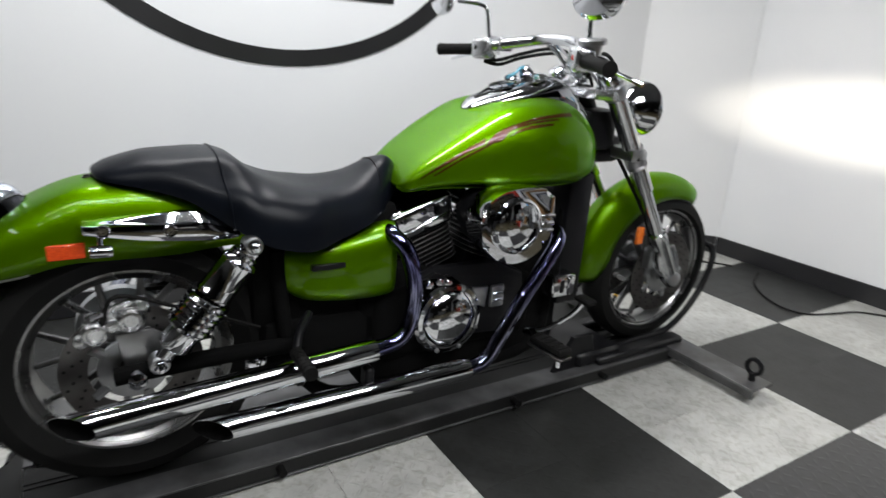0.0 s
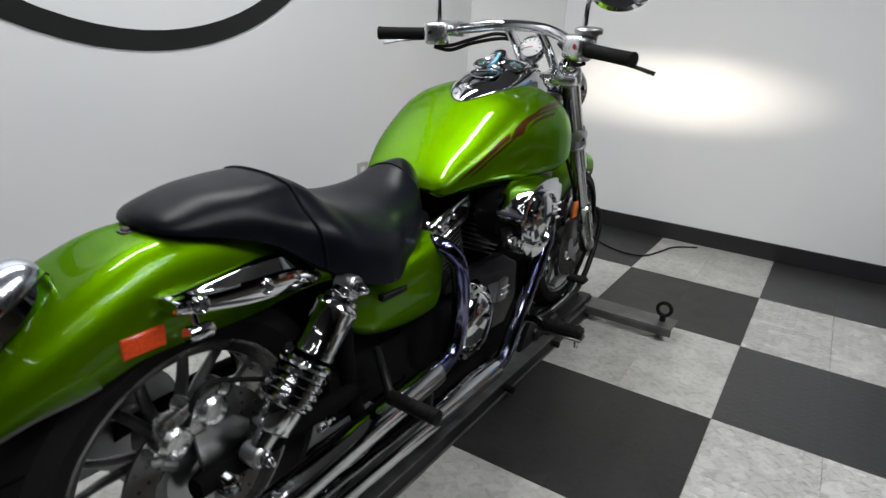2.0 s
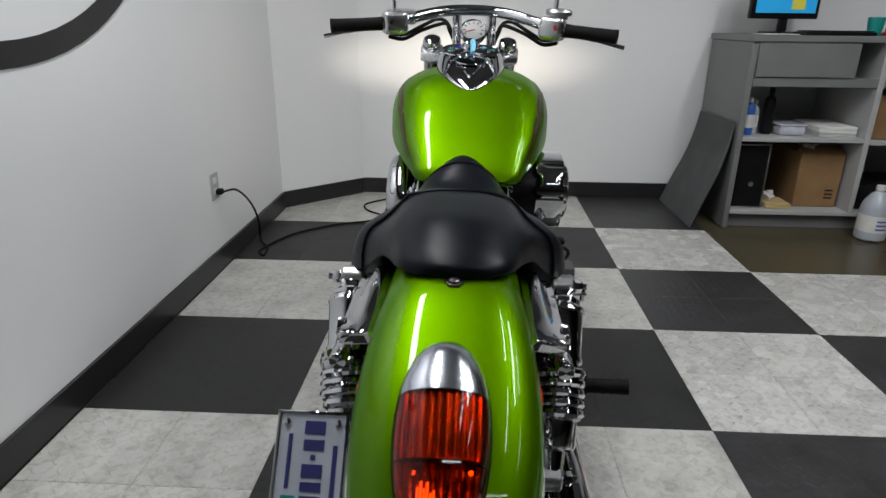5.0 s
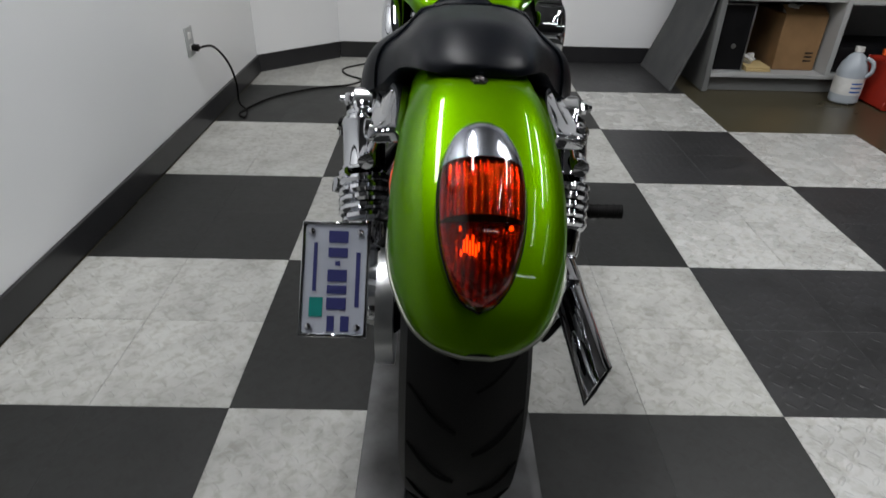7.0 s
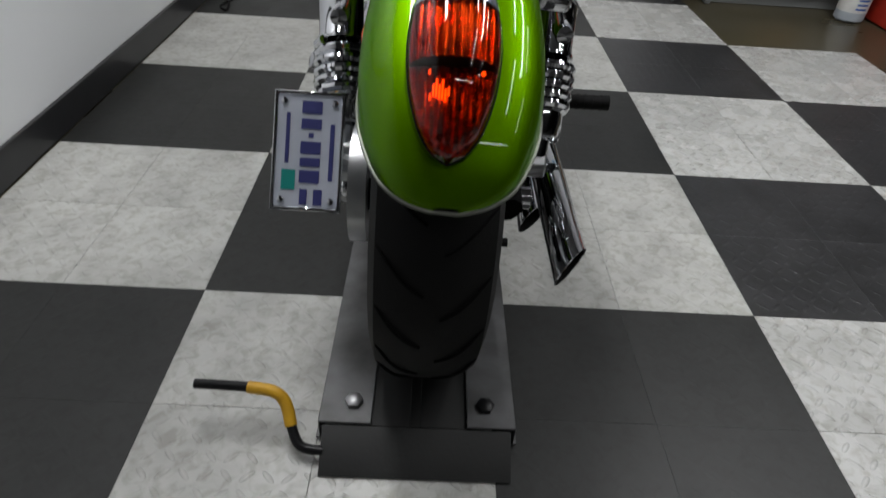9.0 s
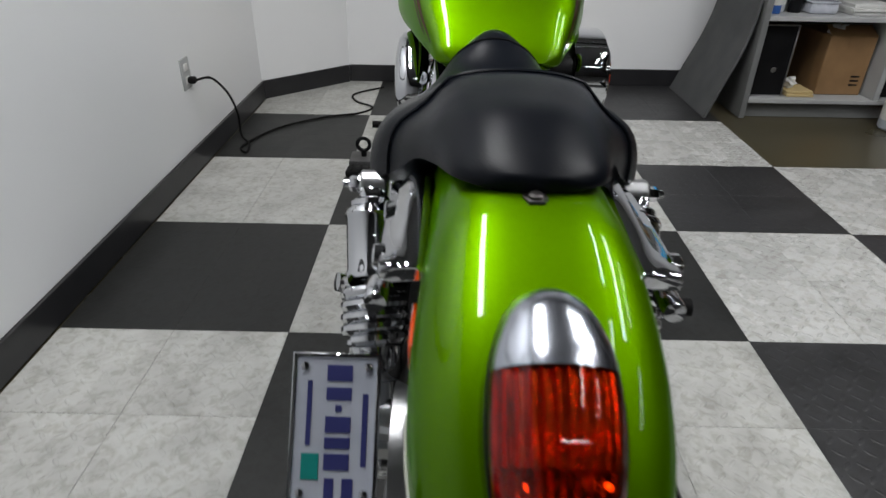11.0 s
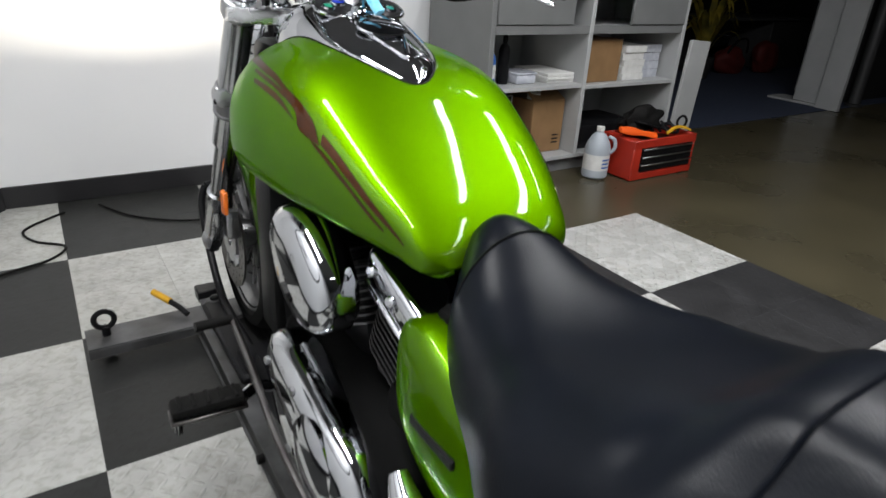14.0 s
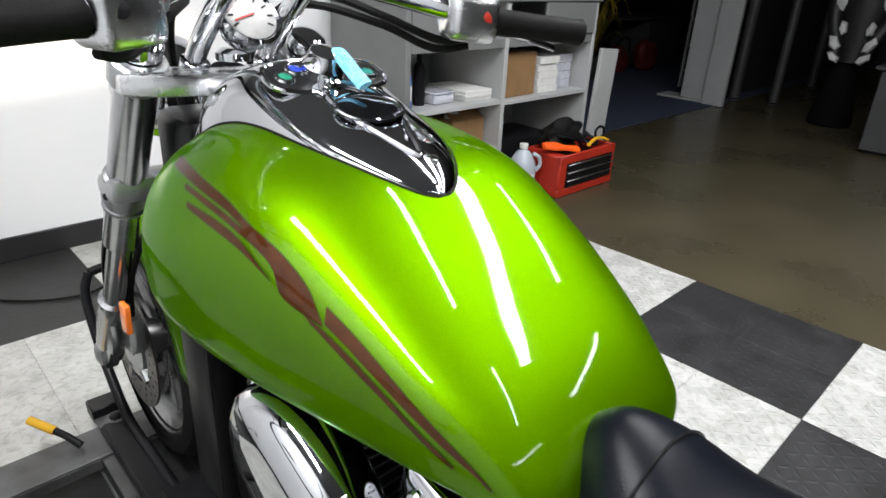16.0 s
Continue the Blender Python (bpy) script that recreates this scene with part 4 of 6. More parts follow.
bpart("case_barrel", lathe(B(), [(0.060, -0.01), (0.098, 0.0), (0.102, 0.006), (0.102, 0.050), (0.098, 0.058)], P(-0.080, 0.700, 0.318), (-1, 0, 0), 40), DIMCHROME, engine, "polished barrel behind the case")
# pulley cover with belt run
pc = B()
pts = [(0.20, 0.43), (0.22, 0.33), (0.34, 0.27), (0.46, 0.31), (0.47, 0.42), (0.38, 0.47)]
plate(pc, [(float(a), float(b)) for a, b in spline(pts + [pts[0]], 4)[:-1]], "x", CX - 0.165, CX - 0.13, 0.01)
bpart("pulley_cover", pc, BLACK, engine)
bl = B()
tube(bl, [P(-0.128, 0.33, 0.43), P(-0.128, -0.10, 0.455)], 0.012, 6, 1, 0.3)
tube(bl, [P(-0.128, 0.33, 0.30), P(-0.128, -0.10, 0.285)], 0.012, 6, 1, 0.3)
bpart("drive_belt", bl, RUBBER, engine)
pul = lathe(B(), [(0.03, -0.012), (0.092, -0.012), (0.098, -0.014), (0.098, 0.014), (0.092, 0.012), (0.03, 0.012)], P(-0.125, -0.125, 0.373), (1, 0, 0), 40, True)
bpart("rear_pulley", pul, ALU, engine)
tube_c = B()
tube(tube_c, [P(-0.160, 0.47, 0.48, ) + (0.014,), P(-0.166, 0.43, 0.455) + (0.025,), P(-0.168, 0.36, 0.43) + (0.027,), P(-0.166, 0.30, 0.405) + (0.022,), P(-0.164, 0.272, 0.395) + (0.012,)], 0.022, 12, 4)
bpart("belt_guard", tube_c, CHROME, None, "chrome belt guard")

# air cleaner (right) and its twin cover (left)
pts = [(0.652, 0.70), (0.668, 0.745), (0.715, 0.775), (0.79, 0.785), (0.865, 0.775), (0.885, 0.745), (0.885, 0.665), (0.86, 0.615), (0.80, 0.585), (0.73, 0.590), (0.675, 0.635)]
out = [(float(a) + 0.007, float(b) - 0.034) for a, b in spline(pts + [pts[0]], 4)[:-1]]
air = bpart("air_cleaner", plate(B(), out, "x", CX + 0.19, CX + 0.262, 0.018), CHROME, None, "chrome air cleaner with a round centre")
bpart("centre_dome", lathe(B(), [(0.075, -0.01), (0.074, 0.012), (0.068, 0.016), (0.064, 0.008), (0.060, 0.010), (0.03, 0.016), (0.001, 0.018)], P(0.262, 0.770, 0.654), (1, 0, 0), 40), CHROME, air)
for z in (0.626, 0.646, 0.666):
    bpart("rib", box(B(), CX + 0.258, CX + 0.268, 0.842, 0.898, z, z + 0.010, 0.003), CHROME, air)
bpart("backing", plate(B(), [(0.76 + (a - 0.76) * 0.85, 0.665 + (b - 0.665) * 0.85) for a, b in out], "x", CX + 0.12, CX + 0.195, 0.01), BLACK, air)
lo = []
for k in range(44):
    a = 2 * math.pi * k / 44
    q1, q2 = 0.119 * math.cos(a), 0.082 * math.sin(a)
    lo.append((0.752 + q1 * 0.90 - q2 * 0.10, 0.650 + q1 * 0.25 + q2))
lco = B()
rings = []
for h, s_ in ((0.0, 0.90), (0.012, 1.0), (0.045, 1.0), (0.060, 0.95), (0.070, 0.82), (0.076, 0.5), (0.078, 0.05)):
    rings.append([P(-0.128 - h, 0.752 + (a - 0.752) * s_, 0.650 + (b - 0.650) * s_) for a, b in lo])
bpart("left_oval_cover", loft(lco, rings), CHROME, None, "tall oval chrome cover")

# radiator and down tubes in front
bpart("radiator", box(B(), CX - 0.125, CX + 0.125, 1.075, 1.170, 0.32, 0.74, 0.012, Matrix.Identity(4), 2), BLACK, None, "black radiator between the frame tubes")
hrn = bpart("horn", box(B(), CX + 0.125, CX + 0.185, 1.000, 1.092, 0.378, 0.448, 0.010, None, 2), CHROME, None, "small chrome box below the engine front")
bpart("horn_slot", box(B(), CX + 0.180, CX + 0.187, 1.030, 1.046, 0.392, 0.434, 0.002), BLACK, hrn)
bpart("horn_rib", box(B(), CX + 0.180, CX + 0.190, 1.058, 1.084, 0.384, 0.442, 0.004), CHROME, hrn)

# exhaust: two slash-cut mufflers and header pipes
def muffler(u0, y0, z0, u1, y1, z1, r, name_label):
    a, b = Vector(P(u0, y0, z0)), Vector(P(u1, y1, z1))
    d_ = (b - a).normalized()
    s_ = d_.cross(Vector((0, 0, 1))).normalized()
    up = s_.cross(d_)
    rings = []
    for t_, rr, slash in ((0.0, r * 0.93, 0), (0.0, r * 0.97, 0), (0.02, r, 0), (0.5, r, 0), (0.97, r, 1), (1.0, r, 1), (1.0, r * 0.94, 1), (0.93, r * 0.92, 1)):
        c = a + (b - a) * t_
        rings.append([c + rr * (math.cos(2 * math.pi * k / 28) * s_ + math.sin(2 * math.pi * k / 28) * up) + d_ * (slash * (0.038 * math.cos(2 * math.pi * k / 28) + 0.008 * math.sin(2 * math.pi * k / 28))) for k in range(28)])
    m = bpart("muffler", loft(B(), rings[:7], True, False), CHROME, None, name_label)
    deep = [[p - d_ * e for p in rings[6]] for e in (0.0, 0.02, 0.10)] + [[b - d_ * 0.16] * 28]
    bpart("muffler_liner", loft(B(), deep, True, False), SHADEBLACK, m, "matte black inside")
    return m


muffler(0.205, 0.41, 0.346, 0.217, -0.246, 0.318, 0.031, "long slash-cut chrome muffler")
muffler(0.220, 0.69, 0.236, 0.200, 0.018, 0.224, 0.030, "lower slash-cut chrome muffler")
hp = B()
tube(hp, [P(0.10, 0.48, 0.62), P(0.150, 0.475, 0.625), P(0.185, 0.500, 0.590), P(0.192, 0.522, 0.50), P(0.196, 0.515, 0.41), P(0.20, 0.48, 0.358), P(0.205, 0.40, 0.346)], 0.0215, 14, 6)
bpart("header_pipe", hp, CHROME_BLUE, None, "heat-blued chrome header pipe")
hp = B()
tube(hp, [P(0.12, 0.985, 0.60), P(0.19, 0.985, 0.590), P(0.215, 0.955, 0.550), P(0.222, 0.870, 0.440), P(0.224, 0.795, 0.325), P(0.222, 0.745, 0.250), P(0.220, 0.68, 0.236)], 0.0215, 14, 6)
bpart("header_pipe", hp, CHROME_BLUE, None, "heat-blued chrome header pipe")
for y, z in ((0.22, 0.32), (0.40, 0.265)):
    bpart("muffler_clamp", box(B(), CX + 0.17, CX + 0.21, y - 0.012, y + 0.012, z - 0.03, z + 0.03, 0.006), BLACK, None)

# foot pegs and levers
def peg(a, b, r, nm, label, capmat=None):
    a, b = Vector(a), Vector(b)
    pg = bpart(nm, rod(B(), a, b, r, 14), RUBBER, None, label)
    d_ = (b - a)
    for k in range(6):
        bpart("peg_rib", lathe(B(), [(r * 1.08, 0), (r * 1.08, 0.004)], a + d_ * (0.12 + 0.15 * k), d_.normalized(), 12), RUBBER, pg)
    bpart("peg_cap", lathe(B(), [(r * 1.05, -0.006), (r * 1.05, 0.004), (0.001, 0.006)], b, d_.normalized(), 14), capmat or CHROME, pg)
    return pg


peg(P(0.235, 0.20, 0.40), P(0.345, 0.195, 0.405), 0.015, "pillion_peg", "black rubber pillion peg", RUBBER)
peg(P(-0.16, 0.165, 0.44), P(-0.245, 0.132, 0.474), 0.0145, "pillion_peg", "black rubber pillion peg with a steel end")
def foot_board(u0, u1, y, z, tilt):
    m = Matrix.Translation(P((u0 + u1) / 2, y, z)) @ Matrix.Rotation(radians(tilt), 4, "Z")
    h = abs(u1 - u0) / 2
    sg = math.copysign(1, u1 - u0)
    fbp = bpart("rider_peg", turn(box(B(), -h, h, -0.024, 0.024, -0.008, 0.014, 0.008, None, 2), m), RUBBER, None, "broad black rubber rider peg on a steel plate")
    bpart("peg_plate", turn(box(B(), -h - 0.003, h + 0.003, -0.027, 0.022, -0.016, -0.009, 0.002), m), DISC, fbp, "bare dark steel plate")
    for k in range(5):
        x = -h * 0.75 + k * h * 0.375
        bpart("peg_rib", turn(box(B(), x - 0.004, x + 0.004, -0.02, 0.02, 0.0135, 0.0165, 0.001), m), RUBBER, fbp)
    bpart("peg_feeler", turn(rod(B(), (sg * h * 0.85, -0.02, -0.014), (sg * h * 0.85, -0.02, -0.034), 0.007, 10), m), CHROME, fbp)
    arm = B()
    tube(arm, [tuple(m @ Vector((-sg * h, 0, -0.004))), P(u0 - sg * 0.03, y + 0.012, z - 0.004), P(u0 - sg * 0.07, y + 0.02, z - 0.02)], 0.012, 10, 3)
    bpart("peg_arm", arm, CHROME, fbp)
    return fbp


foot_board(0.268, 0.388, 0.885, 0.316, 5)
foot_board(-0.235, -0.365, 0.940, 0.312, -3)
br = B()
tube(br, [P(0.15, 0.26, 0.45), P(0.20, 0.22, 0.43), P(0.235, 0.20, 0.40)], 0.0095, 10, 4)
bpart("peg_bracket", br, BLACK, None, "black peg bracket")
br = B()
tube(br, [P(-0.13, 0.28, 0.50), P(-0.165, 0.23, 0.47), P(-0.165, 0.165, 0.44)], 0.014, 10, 4)
bpart("peg_bracket", br, BLACK, None, "black peg bracket")
br = B()
tube(br, [P(0.20, 0.90, 0.31), P(0.245, 0.93, 0.32), P(0.285, 0.985, 0.37), P(0.300, 1.012, 0.410)], 0.007, 8, 5)
bp_ = bpart("brake_pedal", br, CHROME, None, "chrome brake pedal with a black pad")
bpart("pedal_pad", box(B(), CX + 0.276, CX + 0.334, 0.998, 1.036, 0.414, 0.430, 0.005), RUBBER, bp_)
br = B()
tube(br, [P(-0.225, 0.60, 0.31), P(-0.23, 0.75, 0.345), P(-0.225, 0.90, 0.39), P(-0.225, 1.02, 0.43)], 0.007, 8, 5)
sl = bpart("shift_lever", br, DISC, None, "dark steel heel and toe shift lever")
bpart("toe_peg", rod(B(), P(-0.225, 1.02, 0.43), P(-0.295, 1.015, 0.432), 0.010, 12), RUBBER, sl)
bpart("heel_pad", lathe(B(), [(0.013, -0.012), (0.014, 0.012), (0.001, 0.014)], P(-0.228, 0.485, 0.278), (0, -1, -0.3), 12), CHROME, sl)
rod_b = B()
rod(rod_b, P(-0.228, 0.485, 0.278), P(-0.225, 0.61, 0.313), 0.008, 8)
bpart("heel_arm", rod_b, CHROME, sl)
ks = B()
tube(ks, [P(-0.14, 0.74, 0.22), P(-0.20, 0.62, 0.20), P(-0.215, 0.50, 0.215), P(-0.21, 0.44, 0.22)], 0.012, 10, 4)
bpart("side_stand", ks, CHROME, None, "chrome side stand folded up")

# brake calliper at the rear
cal = B()
box(cal, CX + 0.078, CX + 0.112, -0.205, -0.085, 0.452, 0.505, 0.014, None, 2)
box(cal, CX + 0.108, CX + 0.120, -0.192, -0.098, 0.462, 0.490, 0.005, None, 2)
rear_cal = bpart("rear_calliper", cal, BRIGHTALU, None, "cast alloy brake calliper with two bulges")
for y, z, r_ in ((-0.186, 0.466, 0.027), (-0.118, 0.486, 0.027)):
    bpart("piston_bulge", lathe(B(), [(r_, 0), (r_ * 1.04, 0.006), (r_ * 0.8, 0.014), (r_ * 0.62, 0.015), (r_ * 0.5, 0.009), (0.001, 0.009)], P(0.112, y, z), (1, 0, 0), 18), BRIGHTALU, rear_cal)
for y, z in ((-0.212, 0.450), (-0.152, 0.505), (-0.090, 0.512)):
    bpart("lug", lathe(B(), [(0.014, -0.03), (0.014, 0.008), (0.009, 0.012), (0.001, 0.013)], P(0.105, y, z), (1, 0, 0.1), 12), BRIGHTALU, rear_cal)
bpart("bridge_rib", tube(B(), [P(0.118, -0.198, 0.500), P(0.122, -0.150, 0.520), P(0.116, -0.105, 0.532)], 0.008, 8, 3), BRIGHTALU, rear_cal)
br = B()
plate(br, [(-0.150, 0.455), (-0.075, 0.455), (-0.040, 0.425), (-0.048, 0.375), (-0.085, 0.345), (-0.125, 0.350), (-0.140, 0.390)], "x", CX + 0.100, CX + 0.112, 0.004)
bpart("calliper_bracket", br, ALU, None, "flat alloy calliper bracket")
lug = B()
box(lug, CX + 0.118, CX + 0.132, 0.112, 0.162, 0.312, 0.352, 0.008, None, 2)
lathe(lug, [(0.014, 0), (0.014, 0.008), (0.007, 0.009), (0.001, 0.005)], P(0.132, 0.140, 0.336), (1, 0, 0), 14)
bpart("axle_adjuster", lug, CHROME, None, "small chrome adjuster block")
hs = B()
tube(hs, [P(0.122, -0.17, 0.49), P(0.13, -0.14, 0.55), P(0.12, -0.02, 0.50), P(0.12, 0.15, 0.42)], 0.005, 6, 5)
bpart("brake_hose", hs, RUBBER, None)

# number plate on a side bracket
plt_c = Vector((0.272, -0.128, 0.425))
pm = Matrix.Translation(plt_c) @ Matrix.Rotation(radians(-35), 4, "X")
pl = B()
turn(box(pl, -0.0525, 0.0525, -0.002, 0.002, -0.092, 0.092, 0.0), pm)
es = [e for e in pl.edges if abs((e.verts[0].co - e.verts[1].co).length - 0.004) < 1e-4]
bmesh.ops.bevel(pl, geom=es, offset=0.012, segments=3, affect="EDGES", profile=0.5)
npl = bpart("number_plate", pl, PLATEMAT, None, "upright white number plate with dark blue marks")
for (x0, x1, z0, z1, mt) in ((-0.012, 0.020, 0.060, 0.080, INK), (-0.012, 0.020, 0.036, 0.052, INK), (0.0, 0.008, 0.022, 0.030, INK), (-0.012, 0.020, -0.004, 0.016, INK), (-0.012, 0.020, -0.024, -0.010, INK), (-0.012, 0.020, -0.050, -0.030, INK),
                             (0.034, 0.041, -0.045, 0.045, INK), (-0.036, -0.030, -0.02, 0.06, INK), (-0.040, -0.018, -0.062, -0.030, TEAL), (-0.010, 0.002, -0.085, -0.06, INK), (0.012, 0.026, -0.085, -0.06, INK)):
    bb = B()
    turn(box(bb, x0, x1, -0.0032, -0.0015, z0, z1), pm)
    bpart("plate_bar", bb, mt, npl)
fr = B()
for x0, x1, z0, z1 in ((-0.056, -0.050, -0.094, 0.094), (0.050, 0.056, -0.094, 0.094), (-0.056, 0.056, 0.089, 0.095), (-0.056, 0.056, -0.095, -0.089)):
    box(fr, x0, x1, -0.005, 0.004, z0, z1, 0.0015)
bpart("plate_frame", turn(fr, pm), CHROME, npl, "thin chrome plate frame")
for x in (-0.040, 0.040):
    for z in (-0.078, 0.078):
        bpart("screw", lathe(B(), [(0.006, 0), (0.005, 0.003), (0.001, 0.004)], pm @ Vector((x, -0.003, z)), pm.to_3x3() @ Vector((0, -1, 0)), 10), CHROME, npl)
br = B()
box(br, 0.32, 0.375, -0.13, -0.10, 0.33, 0.40, 0.006)
tube(br, [(0.30, -0.115, 0.41), (0.335, -0.11, 0.40), (0.372, -0.11, 0.385)], 0.012, 8, 3)
bpart("plate_bracket", br, ALU, None, "cast bracket of the number plate")

# front end: forks, clamps, mudguard, lamp, bars
for sgn in (-1, 1):
    a, b = Vector(P(sgn * 0.120, 1.184, 1.008)), Vector(P(sgn * 0.120, 1.630, 0.335))
    d_ = (b - a).normalized()
    fk = fpart("fork_leg", rod(B(), a, a + d_ * 0.40, 0.0285, 28), FORKALU, None, "brushed fork leg with alloy slider")
    fpart("fork_cap", lathe(B(), [(0.0285, 0), (0.029, 0.010), (0.026, 0.018), (0.018, 0.022), (0.010, 0.023), (0.001, 0.021)], a - d_ * 0.004, -d_, 24), CHROME, fk)
    fpart("fork_band", lathe(B(), [(0.0285, -0.030), (0.034, -0.027), (0.034, -0.020), (0.0305, -0.018), (0.0305, -0.010), (0.0345, -0.008), (0.0345, 0.022), (0.0305, 0.024), (0.0305, 0.034), (0.033, 0.036), (0.033, 0.042), (0.0285, 0.045)], a + d_ * 0.26, d_, 24), STEEL, fk, "grooved fork collar")
    fpart("collar_bolt", lathe(B(), [(0.006, 0), (0.006, 0.006), (0.001, 0.007)], a + d_ * 0.267 + Vector((sgn * 0.030, -0.018, 0)), (sgn, -0.5, 0), 8), BLACK, fk)
    fpart("slider", lathe(B(), [(0.022, 0), (0.022, 0.20), (0.030, 0.205), (0.031, 0.24), (0.029, 0.245), (0.028, 0.37), (0.022, 0.40), (0.001, 0.405)], a + d_ * 0.385, d_, 24), FORKALU, fk)
    fpart("axle_boss", lathe(B(), [(0.026, -0.02), (0.026, 0.016), (0.015, 0.022), (0.001, 0.023)], b + Vector((sgn * 0.006, 0, 0)), (sgn, 0, 0), 18), ALU, fk)
    fpart("fork_reflector", box(B(), CX + sgn * 0.118 - 0.006 + sgn * 0.012, CX + sgn * 0.118 + 0.006 + sgn * 0.012, 1.398, 1.428, 0.490, 0.550, 0.003), AMBER, fk, "amber reflector")
    foot = B()
    plate(foot, [(1.520, 0.462), (1.598, 0.470), (1.628, 0.420), (1.655, 0.350), (1.668, 0.318), (1.650, 0.300), (1.615, 0.302), (1.590, 0.340), (1.545, 0.372), (1.522, 0.415)], "x", CX + sgn * 0.122 - 0.014, CX + sgn * 0.122 + 0.014, 0.007)
    fpart("fork_foot", foot, FORKALU, fk, "flat cast fork foot")
    cb = B()
    box(cb, CX + sgn * 0.088 - 0.02, CX + sgn * 0.088 + 0.02, 1.515, 1.595, 0.37, 0.455, 0.014, None, 2)
    fpart("front_calliper", cb, ALU, None, "alloy front brake calliper")
    hs = B()
    tube(hs, [P(sgn * 0.09, 1.53, 0.46), P(sgn * 0.10, 1.45, 0.58), P(sgn * 0.085, 1.33, 0.74), P(sgn * 0.04, 1.28, 0.84)], 0.006, 6, 5)
    fpart("brake_hose", hs, RUBBER)
ff = []
for k in range(33):
    deg = 56 + (182 - 56) * k / 32
    a = radians(deg)
    R = float(np.interp(deg, (56, 75, 95, 115, 138, 160, 182), (0.340, 0.350, 0.360, 0.377, 0.394, 0.388, 0.368)))
    Re = float(np.interp(deg, (56, 95, 140, 170, 182), (0.276, 0.274, 0.282, 0.280, 0.292)))
    w = 0.067 * (0.50 + 0.50 * min(1, k / 4, (32 - k) / 4) ** 0.6)
    ff.append((FW[1] + R * math.cos(a), FW[2] + R * math.sin(a), FW[1] + Re * math.cos(a), FW[2] + Re * math.sin(a), w))
ffb = loft(B(), arch_rings(ff, 1, 2.4), False)
ffo = fpart("front_mudguard", ffb, GREEN, None, "glossy lime green front mudguard")
sol = ffo.modifiers.new("thick", "SOLIDIFY")
sol.thickness, sol.offset = 0.004, -1
tcb = B()
pts = [(CX + u, y - 0.022) for u, y in ((-0.154, 1.185), (-0.150, 1.242), (-0.07, 1.236), (0, 1.218), (0.07, 1.236), (0.150, 1.242), (0.154, 1.185), (0.11, 1.160), (0, 1.135), (-0.11, 1.160))]
plate(tcb, pts, "z", 0.958, 0.986, 0.005)
clamp = fpart("top_clamp", tcb, BRIGHTALU, None, "alloy top fork clamp")
for sgn in (-1, 1):
    d_ = (Vector(P(sgn * 0.120, 1.630, 0.335)) - Vector(P(sgn * 0.120, 1.184, 1.008))).normalized()
    fpart("clamp_boss", lathe(B(), [(0.029, 0.000), (0.035, 0.002), (0.0365, 0.006), (0.0365, 0.034), (0.034, 0.039), (0.029, 0.040)], Vector(P(sgn * 0.120, 1.184, 1.008)) + d_ * 0.008, d_, 28), ALU, clamp)
    fpart("pinch_bolt", rod(B(), P(sgn * 0.082, 1.150, 0.968), P(sgn * 0.082, 1.138, 0.966), 0.008, 10), CHROME, clamp)
fpart("stem_nut", lathe(B(), [(0.024, 0), (0.024, 0.010), (0.016, 0.016), (0.001, 0.017)], P(0, 1.172, 0.997), (0, 0, 1), 16), CHROME, clamp)
lcb = B()
box(lcb, CX - 0.155, CX + 0.155, 1.285, 1.355, 0.775, 0.815, 0.012, None, 2)
fpart("lower_clamp", lcb, ALU)
hb = B()
rod(hb, P(0, 1.175, 0.975), P(0, 1.29, 0.78), 0.035, 16)
fpart("steering_head", hb, BLACK)
# Added black blocks fill the dark gap of clamp, horn and cables.
hc = B()
box(hc, CX - 0.085, CX + 0.085, 1.150, 1.275, 0.800, 0.925, 0.02, None, 2)
box(hc, CX - 0.060, CX + 0.060, 1.225, 1.335, 0.755, 0.840, 0.02, None, 2)
bpart("headstock_filler", hc, BLACK, None, "black filler blocks round the steering head")
# head lamp
hl = lathe(B(), [(0.001, -0.078), (0.032, -0.074), (0.059, -0.055), (0.077, -0.023), (0.082, 0.009), (0.088, 0.018), (0.088, 0.031), (0.080, 0.035)], P(0, 1.427, 0.922), (0, 1, -0.05), 40)
lampo = fpart("head_lamp", hl, CHROME, None, "round chrome head lamp, lit")
fpart("lamp_glass", lathe(B(), [(0.080, 0.033), (0.055, 0.043), (0.001, 0.047)], P(0, 1.427, 0.922), (0, 1, -0.05), 32), LAMPGLOW, lampo, "lit clear lens")
fpart("lamp_bracket", box(B(), CX - 0.03, CX + 0.03, 1.30, 1.42, 0.805, 0.835, 0.01), CHROME, lampo)
# bars
def hpart(name, bm, material, parent=None, label=""):
    return fpart(name, turn(bm, Matrix.Translation((0.012, 0, 0))), material, parent, label)


